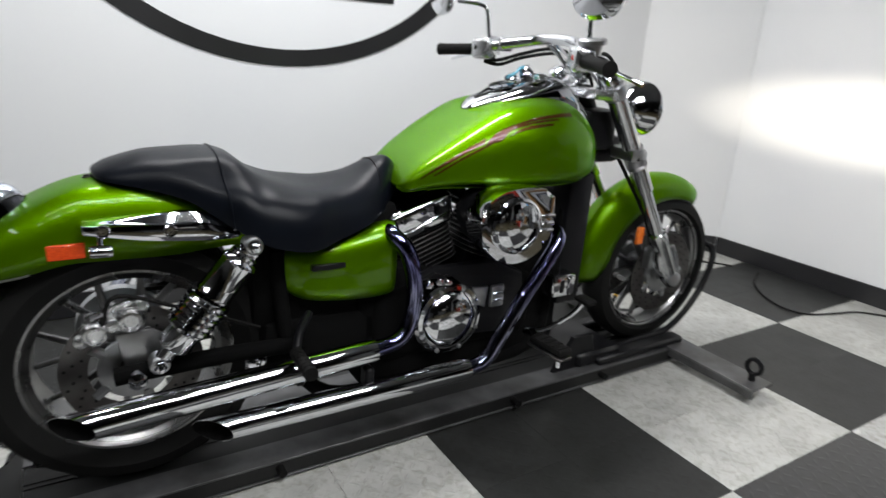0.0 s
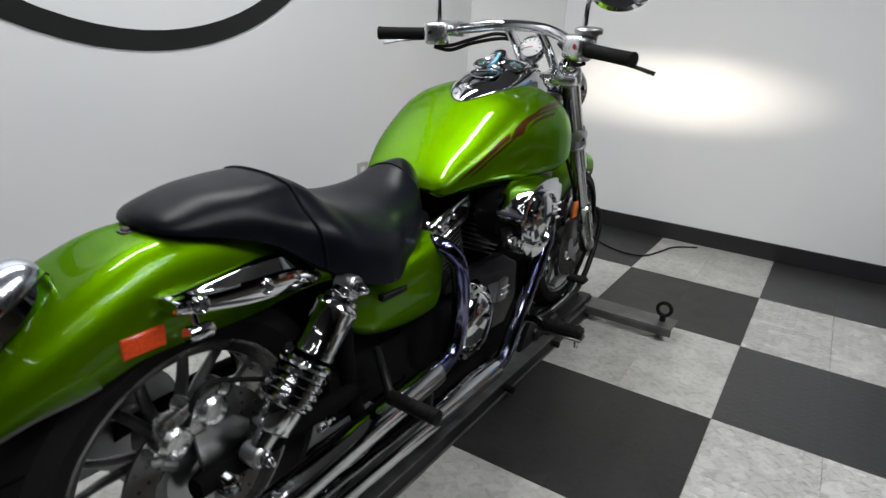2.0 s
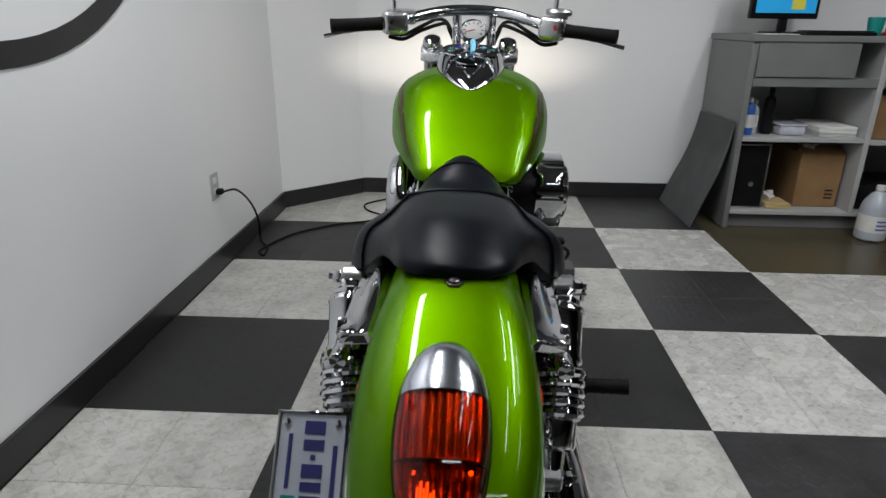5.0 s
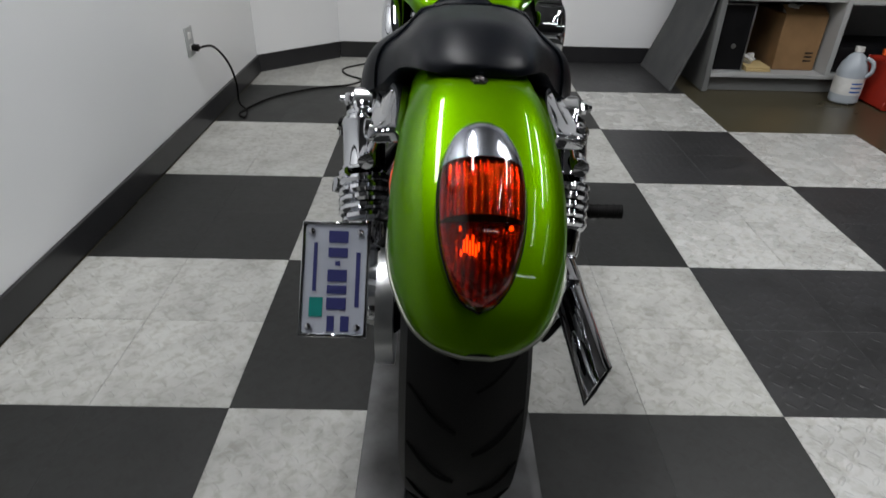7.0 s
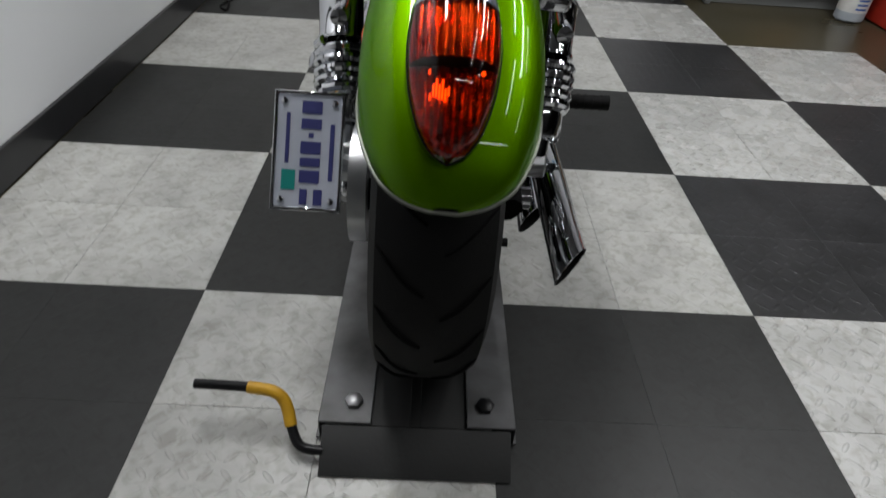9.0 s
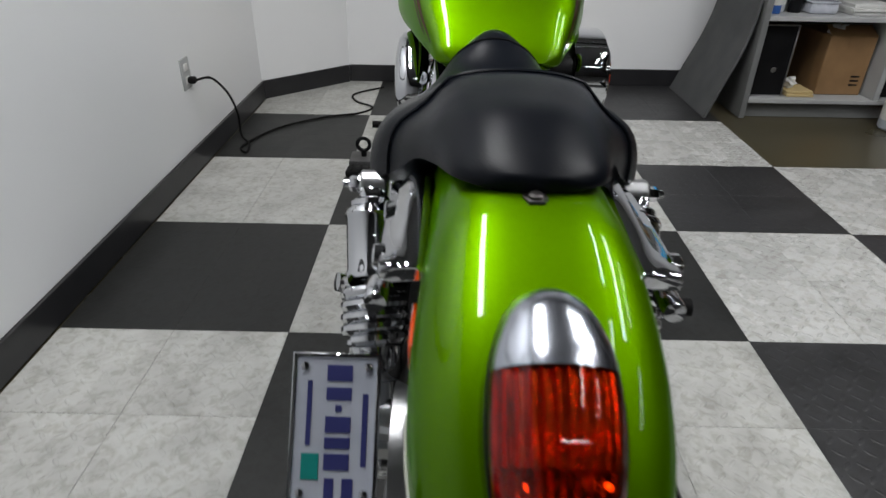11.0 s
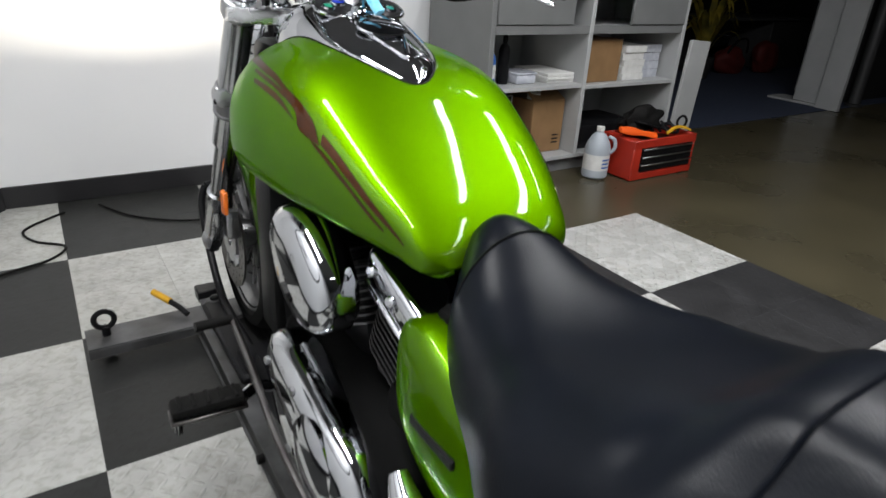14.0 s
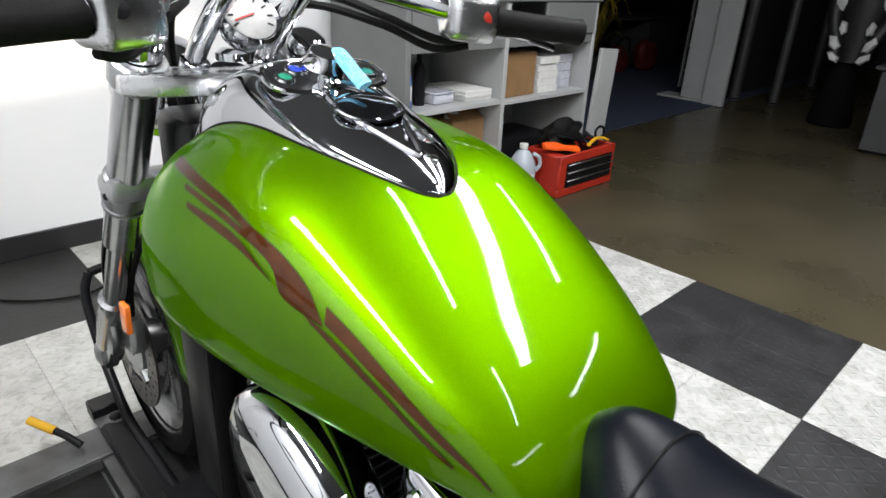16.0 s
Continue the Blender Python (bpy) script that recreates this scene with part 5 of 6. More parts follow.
bar = B()
tube(bar, [P(-0.38, 0.890, 1.058), P(-0.25, 0.938, 1.070), P(-0.20, 0.960, 1.080), P(-0.135, 1.018, 1.098), P(-0.075, 1.052, 1.110), P(0, 1.060, 1.114), P(0.075, 1.052, 1.110), P(0.135, 1.018, 1.098), P(0.20, 0.960, 1.080), P(0.25, 0.938, 1.070), P(0.38, 0.890, 1.058)], 0.0155, 16, 6)
bars = hpart("handlebar", bar, CHROME, None, "wide chrome bars with black grips")
for sgn in (-1, 1):
    rb = B()
    tube(rb, [P(sgn * 0.055, 1.205, 0.985), P(sgn * 0.054, 1.190, 1.010), P(sgn * 0.052, 1.125, 1.066), P(sgn * 0.051, 1.062, 1.110)], 0.0145, 14, 4)
    lathe(rb, [(0.019, 0), (0.020, 0.004), (0.020, 0.016), (0.0145, 0.020)], P(sgn * 0.055, 1.207, 0.980), (0, -0.45, 0.9), 18)
    hpart("riser", rb, CHROME, bars)
    g0, g1 = Vector(P(sgn * 0.255, 0.936, 1.0676)), Vector(P(sgn * 0.388, 0.887, 1.0574))
    gd = (g1 - g0)
    hpart("grip", lathe(B(), [(0.012, 0), (0.0185, 0.0), (0.0178, 0.01), (0.0172, 0.07), (0.0178, 0.13), (0.019, gd.length), (0.001, gd.length + 0.002)], g0, gd.normalized(), 20), RUBBER, bars, "black rubber grip")
    sgb = B()
    q = gd.normalized().to_track_quat("Z", "Y").to_matrix().to_4x4()
    turn(box(sgb, -0.028, 0.028, -0.030, 0.032, -0.072, -0.002, 0.013, None, 3), Matrix.Translation(g0) @ q)
    sgp = hpart("switch_pod", sgb, BRIGHTALU, bars, "polished switch housing")
    hpart("switch_button", lathe(B(), [(0.008, 0), (0.008, 0.004), (0.001, 0.005)], g0 - gd.normalized() * 0.03 + Vector((0, -0.026, 0.004)), (0, -1, 0.2), 12), REDPLAST if sgn > 0 else BLACK, sgp)
    lv = B()
    tube(lv, [P(sgn * 0.215, 1.00, 1.064) + (0.010,), P(sgn * 0.27, 0.985, 1.056) + (0.007,), P(sgn * 0.35, 0.965, 1.044) + (0.0055,), P(sgn * 0.425, 0.960, 1.028) + (0.0065,)], 0.007, 10, 5, 0.7)
    hpart("lever", lv, CHROME, bars, "polished lever with a ball end")
    rsb = B()
    if sgn < 0:
        box(rsb, CX - 0.245, CX - 0.165, 0.965, 1.02, 1.068, 1.110, 0.008, None, 2)
    else:
        lathe(rsb, [(0.001, -0.030), (0.022, -0.030), (0.026, -0.006), (0.036, -0.004), (0.037, 0.006), (0.032, 0.011), (0.001, 0.013)], P(0.236, 0.966, 1.112), (0, -0.12, 1), 26)
    hpart("reservoir", rsb, ALU, bars, "alloy fluid reservoir")
    st_ = B()
    tube(st_, [P(sgn * 0.225, 0.968, 1.085), P(sgn * 0.226, 0.960, 1.140), P(sgn * 0.230, 0.953, 1.184), P(sgn * 0.250, 0.938, 1.198), P(sgn * 0.310, 0.895, 1.204)], 0.0062, 8, 5)
    mir = hpart("mirror", st_, CHROME, None, "oval chrome mirror on a stalk")
    mh = B()
    lathe(mh, [(0.001, -0.012), (0.05, -0.010), (0.062, 0.0), (0.062, 0.012), (0.055, 0.022), (0.001, 0.03)], (0, 0, 0), (0, 1, 0), 30)
    hpart("mirror_shell", turn(mh, Matrix.Translation(P(sgn * 0.352 - 0.018, 0.866, 1.207)) @ Matrix.Rotation(radians(sgn * 8), 4, "Z") @ Matrix.Diagonal((1.15, 1, 0.76, 1))), CHROME, mir)
    for q_, (dz, dy) in enumerate(((0, 0), (-0.012, 0.012))):
        cb = B()
        tube(cb, [P(sgn * 0.238, 0.952 + dy, 1.046 + dz), P(sgn * 0.200, 0.985 + dy, 1.040 + dz), P(sgn * 0.150, 1.045, 1.066 + dz), P(sgn * (0.110 - 0.02 * q_), 1.125, 1.086 + dz), P(sgn * 0.080, 1.200, 1.066 + dz), P(sgn * 0.060, 1.268, 0.985), P(sgn * 0.05, 1.245, 0.82), P(sgn * 0.06, 1.12, 0.70)], 0.0055, 8, 6)
        hpart("cable", cb, RUBBER, bars)
GAUGEFACE = mat("gauge_face", (0.40, 0.40, 0.39), 0.4, 0, (0.34, 0.34, 0.33), 60, 200, 0.02)
for u, y, z in ((0.010, 1.082, 1.042),):
    gb = lathe(B(), [(0.001, -0.035), (0.03, -0.03), (0.042, -0.005), (0.044, 0.008), (0.040, 0.012), (0.036, 0.008), (0.001, 0.008)], P(u, y + 0.06, z + 0.01), (0, -0.75, 0.65), 28)
    gg = fpart("gauge", gb, CHROME, None, "round chrome gauge")
    fpart("gauge_face", lathe(B(), [(0.036, 0.009), (0.001, 0.0092)], P(u, y + 0.06, z + 0.01), (0, -0.75, 0.65), 24), GAUGEFACE, gg, "pale dial")
    gm = Matrix.Translation(P(u, y + 0.06, z + 0.01)) @ Vector((0, -0.75, 0.65)).to_track_quat("Z", "Y").to_matrix().to_4x4()
    for k in range(9):
        a = radians(-30 + 240 * k / 8)
        fpart("dial_mark", turn(box(B(), 0.024, 0.032, -0.0012, 0.0012, 0.0094, 0.0102), gm @ Matrix.Rotation(a, 4, "Z")), BLACK, gg)
    fpart("needle", turn(box(B(), -0.006, 0.026, -0.0011, 0.0011, 0.0104, 0.0114), gm @ Matrix.Rotation(radians(200), 4, "Z")), REDPLAST, gg)


# ---------- dolly under the motorcycle ----------
dolly = thing("motorcycle_dolly", (CX, 0.75, 0.0), "low grey steel dolly with end arms, eye bolts and yellow-sleeved cranks", "dolly")
db = B()
box(db, 0.309, 0.398, -0.368, 1.76, 0.049, 0.055, 0.0015)
box(db, 0.560, 0.643, -0.368, 1.76, 0.049, 0.055, 0.0015)
deck = part("deck", db, DECKSTEEL, dolly, "worn steel deck plates")
part("channel", box(B(), 0.398, 0.560, -0.366, 1.76, 0.041, 0.047, 0.0), DARKPLATE, deck, "dark sunken channel between the plates")
for x in (0.462, 0.480):
    part("channel_seam", box(B(), x, x + 0.003, -0.366, 1.76, 0.047, 0.0495, 0.0008), DARKPLATE, deck)
for x0, x1, xo in ((0.309, 0.314, 0.303), (0.638, 0.643, 0.649)):
    part("rail", box(B(), x0, x1, -0.366, 1.76, 0.010, 0.049, 0.001), DARKPLATE, dolly, "dark web of the side channel")
    part("flange", box(B(), min(x0, xo), max(x1, xo), -0.366, 1.76, 0.006, 0.011, 0.001), DECKSTEEL, dolly, "worn lower flange")
epb = B()
plate(epb, [(-0.3685, 0.0485), (-0.3725, 0.0485), (-0.437, 0.004), (-0.433, 0.002)], "x", 0.317, 0.634)
part("end_plate", epb, DARKPLATE, dolly, "dark sloping end plate")
part("arm", box(B(), 0.010, 0.985, 1.65, 1.765, 0.0555, 0.062, 0.0015), DECKSTEEL, dolly, "flat steel cross arm")
part("arm_lip", box(B(), 0.010, 0.985, 1.65, 1.656, 0.028, 0.055, 0.001), DECKSTEEL, dolly)
for x in (0.064, 0.935):
    eb = part("eye_bolt", ring(B(), (x, 1.715, 0.112), (0, 1, 0), 0.026, 0.008, 24, 8), BLACK, dolly, "black eye bolt")
    part("eye_shank", rod(B(), (x, 1.715, 0.030), (x, 1.715, 0.090), 0.012, 12), BLACK, eb)
    part("foot_ring", ring(B(), (x, 1.695, 0.026), (0, 1, 0.2), 0.018, 0.007, 20, 8), BLACK, eb)
for x, y in ((0.365, -0.325), (0.592, -0.325), (0.66, 0.18), (0.665, 0.92), (0.66, 1.30), (0.305, 1.05)):
    if 0.322 < x < 0.648:
        part("deck_bolt", lathe(B(), [(0.016, 0), (0.016, 0.008), (0.010, 0.012), (0.001, 0.012)], (x, y, 0.055), (0, 0, 1), 6), STEEL if x < 0.5 else BLACK, dolly)
    else:
        part("side_knob", rod(B(), (0.645 if x > 0.5 else 0.325, y, 0.035), (x + (0.012 if x > 0.5 else -0.012), y, 0.035), 0.011, 12), RUBBER, dolly)
# bolted bracket and black stop block beside the wheel chock
boss = B()
box(boss, 0.335, 0.410, 1.690, 1.790, 0.0622, 0.070, 0.003)
lathe(boss, [(0.030, 0.0), (0.028, 0.012), (0.020, 0.016), (0.001, 0.016)], (0.375, 1.742, 0.070), (0, 0, 1), 24)
brk = part("chock_bracket", boss, DECKSTEEL, dolly, "worn steel bracket with a black bolt")
part("bracket_bolt", lathe(B(), [(0.015, 0), (0.015, 0.009), (0.009, 0.012), (0.001, 0.012)], (0.375, 1.742, 0.086), (0, 0, 1), 6), BLACK, brk)
part("stop_block", box(B(), 0.335, 0.400, 1.792, 1.850, 0.052, 0.092, 0.004), BLACK, dolly, "black stop block")
for y in (1.600, 1.520):
    part("deck_bolt", lathe(B(), [(0.014, 0), (0.014, 0.008), (0.009, 0.011), (0.001, 0.011)], (0.375, y, 0.055), (0, 0, 1), 6), BLACK, dolly)
# cranks
for path_, yspan in (([(0.097, -0.322, 0.082), (0.188, -0.326, 0.084), (0.232, -0.332, 0.082), (0.252, -0.342, 0.065), (0.264, -0.368, 0.040), (0.284, -0.396, 0.024), (0.322, -0.402, 0.022)], (1, 4)),
                     ([(0.213, 1.835, 0.105), (0.232, 1.80, 0.10), (0.25, 1.77, 0.094), (0.268, 1.74, 0.086), (0.285, 1.71, 0.072)], (0, 2))):
    cb = B()
    tube(cb, path_, 0.0085, 10, 5)
    ck = part("crank", cb, BLACK, dolly, "bent black steel crank")
    cb = B()
    tube(cb, path_[yspan[0]:yspan[1] + 1], 0.0105, 10, 5)
    part("crank_sleeve", cb, YELLOW, ck, "worn yellow sleeve")
# wheel chock
ch = B()
for sgn in (-1, 1):
    tube(ch, [(CX + sgn * 0.085, 1.30, 0.075), (CX + sgn * 0.09, 1.55, 0.085), (CX + sgn * 0.09, 1.72, 0.10), (CX + sgn * 0.085, 1.86, 0.21), (CX + sgn * 0.08, 1.925, 0.34), (CX + sgn * 0.06, 1.935, 0.395)], 0.012, 10, 4)
tube(ch, [(CX - 0.06, 1.935, 0.395), (CX, 1.94, 0.40), (CX + 0.06, 1.935, 0.395)], 0.012, 10, 2)
chock = part("wheel_chock", ch, BLACK, dolly, "black tubular wheel chock")
cb = B()
box(cb, CX - 0.13, CX + 0.13, 1.22, 1.42, 0.056, 0.105, 0.01)
box(cb, CX + 0.09, CX + 0.15, 1.30, 1.74, 0.056, 0.085, 0.008)
box(cb, CX - 0.15, CX - 0.09, 1.30, 1.74, 0.056, 0.085, 0.008)
plate(cb, [(1.12, 0.056), (1.32, 0.056), (1.28, 0.17), (1.20, 0.17)], "x", CX + 0.10, CX + 0.115)
plate(cb, [(1.12, 0.056), (1.32, 0.056), (1.28, 0.17), (1.20, 0.17)], "x", CX - 0.115, CX - 0.10)
part("chock_base", cb, BLACK, chock)


# ---------- cabinet and what stands round it ----------
cab = thing("counter_cabinet", (2.68, 2.80, 0.0), "grey laminate counter cabinet with open white shelves", "cabinet")
part("worktop", box(B(), 1.935, 3.44, 2.485, 3.085, 1.000, 1.032, 0.003), GREYLAM, cab, "grey worktop")
part("side_panel", box(B(), 1.945, 1.975, 2.50, 3.085, 0.0, 0.999, 0.002), GREYLAM, cab)
part("side_panel", box(B(), 3.395, 3.425, 2.50, 3.085, 0.0, 0.999, 0.002), WHITELAM, cab)
part("back_panel", box(B(), 1.976, 3.394, 3.068, 3.084, 0.10, 0.999), WHITELAM, cab)
part("divider", box(B(), 2.615, 2.645, 2.50, 3.067, 0.105, 0.999, 0.002), WHITELAM, cab)
part("bottom_shelf", box(B(), 1.976, 3.394, 2.50, 3.067, 0.082, 0.104, 0.002), WHITELAM, cab)
part("plinth", box(B(), 1.976, 3.394, 2.54, 2.56, 0.0, 0.081), GREYLAM, cab)
for x0, x1, z in ((1.976, 2.614, 0.500), (2.646, 3.394, 0.490)):
    part("shelf", box(B(), x0, x1, 2.502, 3.067, z - 0.011, z + 0.011, 0.002), WHITELAM, cab)
part("rail", box(B(), 1.976, 3.394, 2.502, 2.53, 0.777, 0.822, 0.002), GREYLAM, cab, "grey rail under the drawers")
part("drawer_floor", box(B(), 1.976, 3.394, 2.531, 3.067, 0.80, 0.815), WHITELAM, cab)
part("drawer_front", box(B(), 1.978, 2.485, 2.492, 2.510, 0.826, 0.996, 0.003), GREYLAM, cab)
part("drawer_front", box(B(), 2.93, 3.392, 2.492, 2.510, 0.826, 0.996, 0.003), GREYLAM, cab)


def carton(x0, x1, y0, y1, z0, z1, label, flap=False, printed=True):
    ob = thing("carton", ((x0 + x1) / 2, (y0 + y1) / 2, z0), label, "box")
    part("body", box(B(), x0, x1, y0, y1, z0, z1, 0.004), CARD, ob)
    if printed:
        part("tape", box(B(), (x0 + x1) / 2 - 0.02, (x0 + x1) / 2 + 0.02, y0 - 0.0015, y0 + 0.001, z1 - 0.06, z1), CARD, ob)
    fl = B()
    turn(box(fl, x0 + 0.003, x1 - 0.003, 0, 0.09, 0, 0.003), Matrix.Translation((0, y0 + 0.003, z1)) @ Matrix.Rotation(radians(28 if flap else 2), 4, "X"))
    part("flap", fl, CARD, ob)
    for k in range(3 if printed else 0):
        part("printed_bar", box(B(), x1 - 0.075, x1 - 0.03, y0 - 0.0018, y0 + 0.001, z0 + 0.05 + k * 0.022, z0 + 0.058 + k * 0.022), BLACK, ob)
    return ob


carton(2.36, 2.60, 2.60, 2.95, 0.105, 0.405, "brown cardboard carton with dark printing, on the lower shelf", True)
carton(2.665, 2.96, 2.56, 2.88, 0.502, 0.735, "plain brown cardboard carton on the upper shelf", False, False)
pc_ = thing("computer_tower", (2.08, 2.7, 0.104), "black computer case with a pale edge, on the lower shelf", "computer")
part("case", box(B(), 2.0, 2.165, 2.56, 2.98, 0.105, 0.465, 0.006), BLACK, pc_)
fr = B()
for x0, x1, z0, z1 in ((2.0, 2.165, 0.459, 0.465), (2.159, 2.165, 0.105, 0.465), (2.0, 2.165, 0.105, 0.111)):
    box(fr, x0, x1, 2.553, 2.5598, z0, z1, 0.001)
part("front_trim", fr, ALU, pc_, "pale trim round the front")
part("badge", lathe(B(), [(0.014, 0), (0.012, 0.003), (0.001, 0.003)], (2.09, 2.5595, 0.24), (0, -1, 0), 16), ALU, pc_)


def paper_stack(x0, x1, y0, y1, z0, n, h, label, mt=None):
    ob = thing("paper_stack", ((x0 + x1) / 2, (y0 + y1) / 2, z0), label, "paper stack")
    for k in range(n):
        dx, dy = random.uniform(-0.008, 0.008), random.uniform(-0.01, 0.01)
        part("ream", box(B(), x0 + dx, x1 + dx, y0 + dy, y1 + dy, z0 + k * h, z0 + (k + 1) * h - 0.001, 0.002), mt or PAPER, ob)
    return ob


paper_stack(2.40, 2.60, 2.56, 2.86, 0.512, 3, 0.018, "stack of white paper on the upper shelf")
paper_stack(2.99, 3.17, 2.56, 2.86, 0.502, 5, 0.040, "stack of white boxes and paper on the shelf")
paper_stack(3.18, 3.36, 2.60, 2.90, 0.502, 4, 0.050, "stack of grey boxes and papers on the shelf", CLEAR)
paper_stack(2.19, 2.33, 2.55, 2.70, 0.105, 2, 0.014, "loose yellowish papers on the lower shelf", mat("manila", (0.55, 0.42, 0.2), 0.7))
rag = thing("crumpled_paper", (2.25, 2.62, 0.133), "crumpled paper and small parts on the lower shelf", "paper")
rb = B()
bmesh.ops.create_icosphere(rb, subdivisions=3, radius=0.045)
for v in rb.verts:
    v.co *= 0.8 + 0.5 * noise.noise(v.co * 40)
    v.co.z *= 0.7
part("crumple", turn(rb, Matrix.Translation((2.23, 2.64, 0.162))), PAPER, rag, "", 20)
tis = thing("tissue", (2.45, 2.66, 0.41), "white tissue sticking out of the carton", "tissue")
rb = B()
bmesh.ops.create_icosphere(rb, subdivisions=3, radius=0.04)
for v in rb.verts:
    v.co *= 0.8 + 0.6 * noise.noise(v.co * 45 + Vector((3, 1, 2)))
part("crumple", turn(rb, Matrix.Translation((2.43, 2.68, 0.43)) @ Matrix.Diagonal((1.4, 1, 0.8, 1))), PAPER, tis, "", 20)


def bottle(x, y, z, r, h, body, cap, label):
    ob = thing("bottle", (x, y, z), label, "bottle")
    part("body", lathe(B(), [(0.001, 0), (r * 0.95, 0), (r, 0.008), (r, h * 0.68), (r * 0.8, h * 0.78), (r * 0.38, h * 0.84), (r * 0.38, h * 0.88)], (x, y, z), (0, 0, 1), 24), body, ob)
    part("cap", lathe(B(), [(r * 0.45, h * 0.87), (r * 0.45, h * 0.98), (r * 0.3, h), (0.001, h)], (x, y, z), (0, 0, 1), 18), cap, ob)
    if body is not BLACK:
        part("wrap", lathe(B(), [(r * 1.01, h * 0.2), (r * 1.01, h * 0.55)], (x, y, z), (0, 0, 1), 24, ), PAPER, ob, "pale paper wrap")
    return ob


bottle(2.03, 2.60, 0.512, 0.030, 0.20, BLUEPRINT, PAPER, "blue spray can with white cap on the upper shelf")
bottle(2.08, 2.66, 0.512, 0.028, 0.18, CLEAR, PAPER, "pale grey bottle on the upper shelf")
bottle(2.15, 2.64, 0.512, 0.030, 0.25, BLACK, BLACK, "tall black bottle on the upper shelf")
tub = thing("plastic_tub", (2.27, 2.66, 0.512), "clear plastic tub with small parts on the upper shelf", "tub")
part("tub_body", box(B(), 2.20, 2.34, 2.58, 2.74, 0.512, 0.562, 0.012, None, 2), CLEAR, tub)
part("lid", box(B(), 2.197, 2.343, 2.577, 2.743, 0.562, 0.572, 0.003), CLEAR, tub)
# lower right bay: dark tools
case = thing("tool_case", (3.0, 2.75, 0.105), "black plastic tool case in the lower bay", "case")
part("shell", box(B(), 2.67, 3.20, 2.56, 2.90, 0.105, 0.25, 0.02, None, 2), BLACK, case)
part("clasp", box(B(), 2.86, 2.92, 2.552, 2.5595, 0.15, 0.19, 0.003), ALU, case)

# monitor and clutter on the worktop
mon = thing("monitor", (2.21, 2.82, 1.032), "black flat monitor showing a bright blue screen", "monitor")
part("foot", box(B(), 2.12, 2.31, 2.72, 2.90, 1.032, 1.046, 0.006), BLACK, mon)
part("neck", box(B(), 2.19, 2.235, 2.80, 2.83, 1.046, 1.14, 0.005), BLACK, mon)
tilt = Matrix.Translation((2.205, 2.80, 1.26)) @ Matrix.Rotation(radians(8), 4, "Z")
part("bezel", turn(box(B(), -0.195, 0.195, -0.012, 0.025, -0.148, 0.148, 0.006), tilt), BLACK, mon)
SCR = glow("screen_blue", (0.02, 0.30, 0.62), 0.8)
part("screen", turn(box(B(), -0.172, 0.172, -0.0145, -0.0125, -0.118, 0.128), tilt), SCR, mon, "lit blue screen")
part("screen_window", turn(box(B(), 0.03, 0.105, -0.0165, -0.0148, -0.10, 0.12), tilt), glow("screen_yellow", (0.50, 0.46, 0.06), 0.6), mon, "yellow block on the screen")
part("screen_bar", turn(box(B(), -0.13, 0.02, -0.0165, -0.0148, 0.03, 0.05), tilt), glow("screen_white", (0.7, 0.75, 0.8), 0.8), mon)
paper_stack(2.00, 2.18, 2.53, 2.68, 1.033, 1, 0.006, "loose papers on the worktop")
kb = thing("keyboard", (2.32, 2.56, 1.032), "black computer keyboard on the worktop", "keyboard")
part("keyboard_base", box(B(), 2.20, 2.55, 2.50, 2.64, 1.0325, 1.05, 0.004), BLACK, kb)
part("keys", box(B(), 2.21, 2.54, 2.51, 2.63, 1.0505, 1.056, 0.003), RUBBER, kb)
cup = thing("cup", (2.54, 2.62, 1.032), "teal plastic cup on the worktop", "cup")
part("cup_body", lathe(B(), [(0.001, 0), (0.032, 0), (0.04, 0.09), (0.037, 0.09), (0.03, 0.006), (0.001, 0.006)], (2.60, 2.62, 1.0325), (0, 0, 1), 24), TEAL, cup)
rags = thing("shop_rag", (2.8, 2.65, 1.032), "crumpled red shop rag on the worktop", "rag")
rb = B()
bmesh.ops.create_icosphere(rb, subdivisions=4, radius=0.11)
for v in rb.verts:
    n_ = 0.75 + 0.6 * noise.noise(v.co * 18)
    v.co *= n_
    v.co.z = max(v.co.z * 0.45, -0.02)
part("cloth", turn(rb, Matrix.Translation((2.82, 2.66, 1.053)) @ Matrix.Diagonal((1.3, 1, 1, 1))), REDPLAST, rags, "", 25)

# foam mat leaning on the cabinet's side
mb = B()
prof = spline([(1.765, 0.0), (1.825, 0.16), (1.885, 0.32), (1.920, 0.46), (1.936, 0.58)], 5)
rings = []
for k, (x, z) in enumerate(prof):
    f = k / (len(prof) - 1)
    y0, y1 = 2.485 + 0.05 * f, 3.06 - 0.03 * f
    rings.append([(x, y0, z), (x - 0.004, y1, z), (x - 0.016, y1, z + 0.004), (x - 0.012, y0, z + 0.004)])
fm = tagged(part("foam_mat", loft(mb, rings), MATGREY), "grey foam floor mat leaning bent against the cabinet side", "floor mat")

# white board at the cabinet's corner
bd = tagged(part("loose_board", turn(box(B(), -0.09, 0.09, -0.012, 0.012, 0.0, 0.735, 0.002), Matrix.Translation((3.50, 2.47, 0)) @ Matrix.Rotation(radians(4), 4, "Y")), WHITELAM), "white laminate board leaning at the cabinet's end", "board")

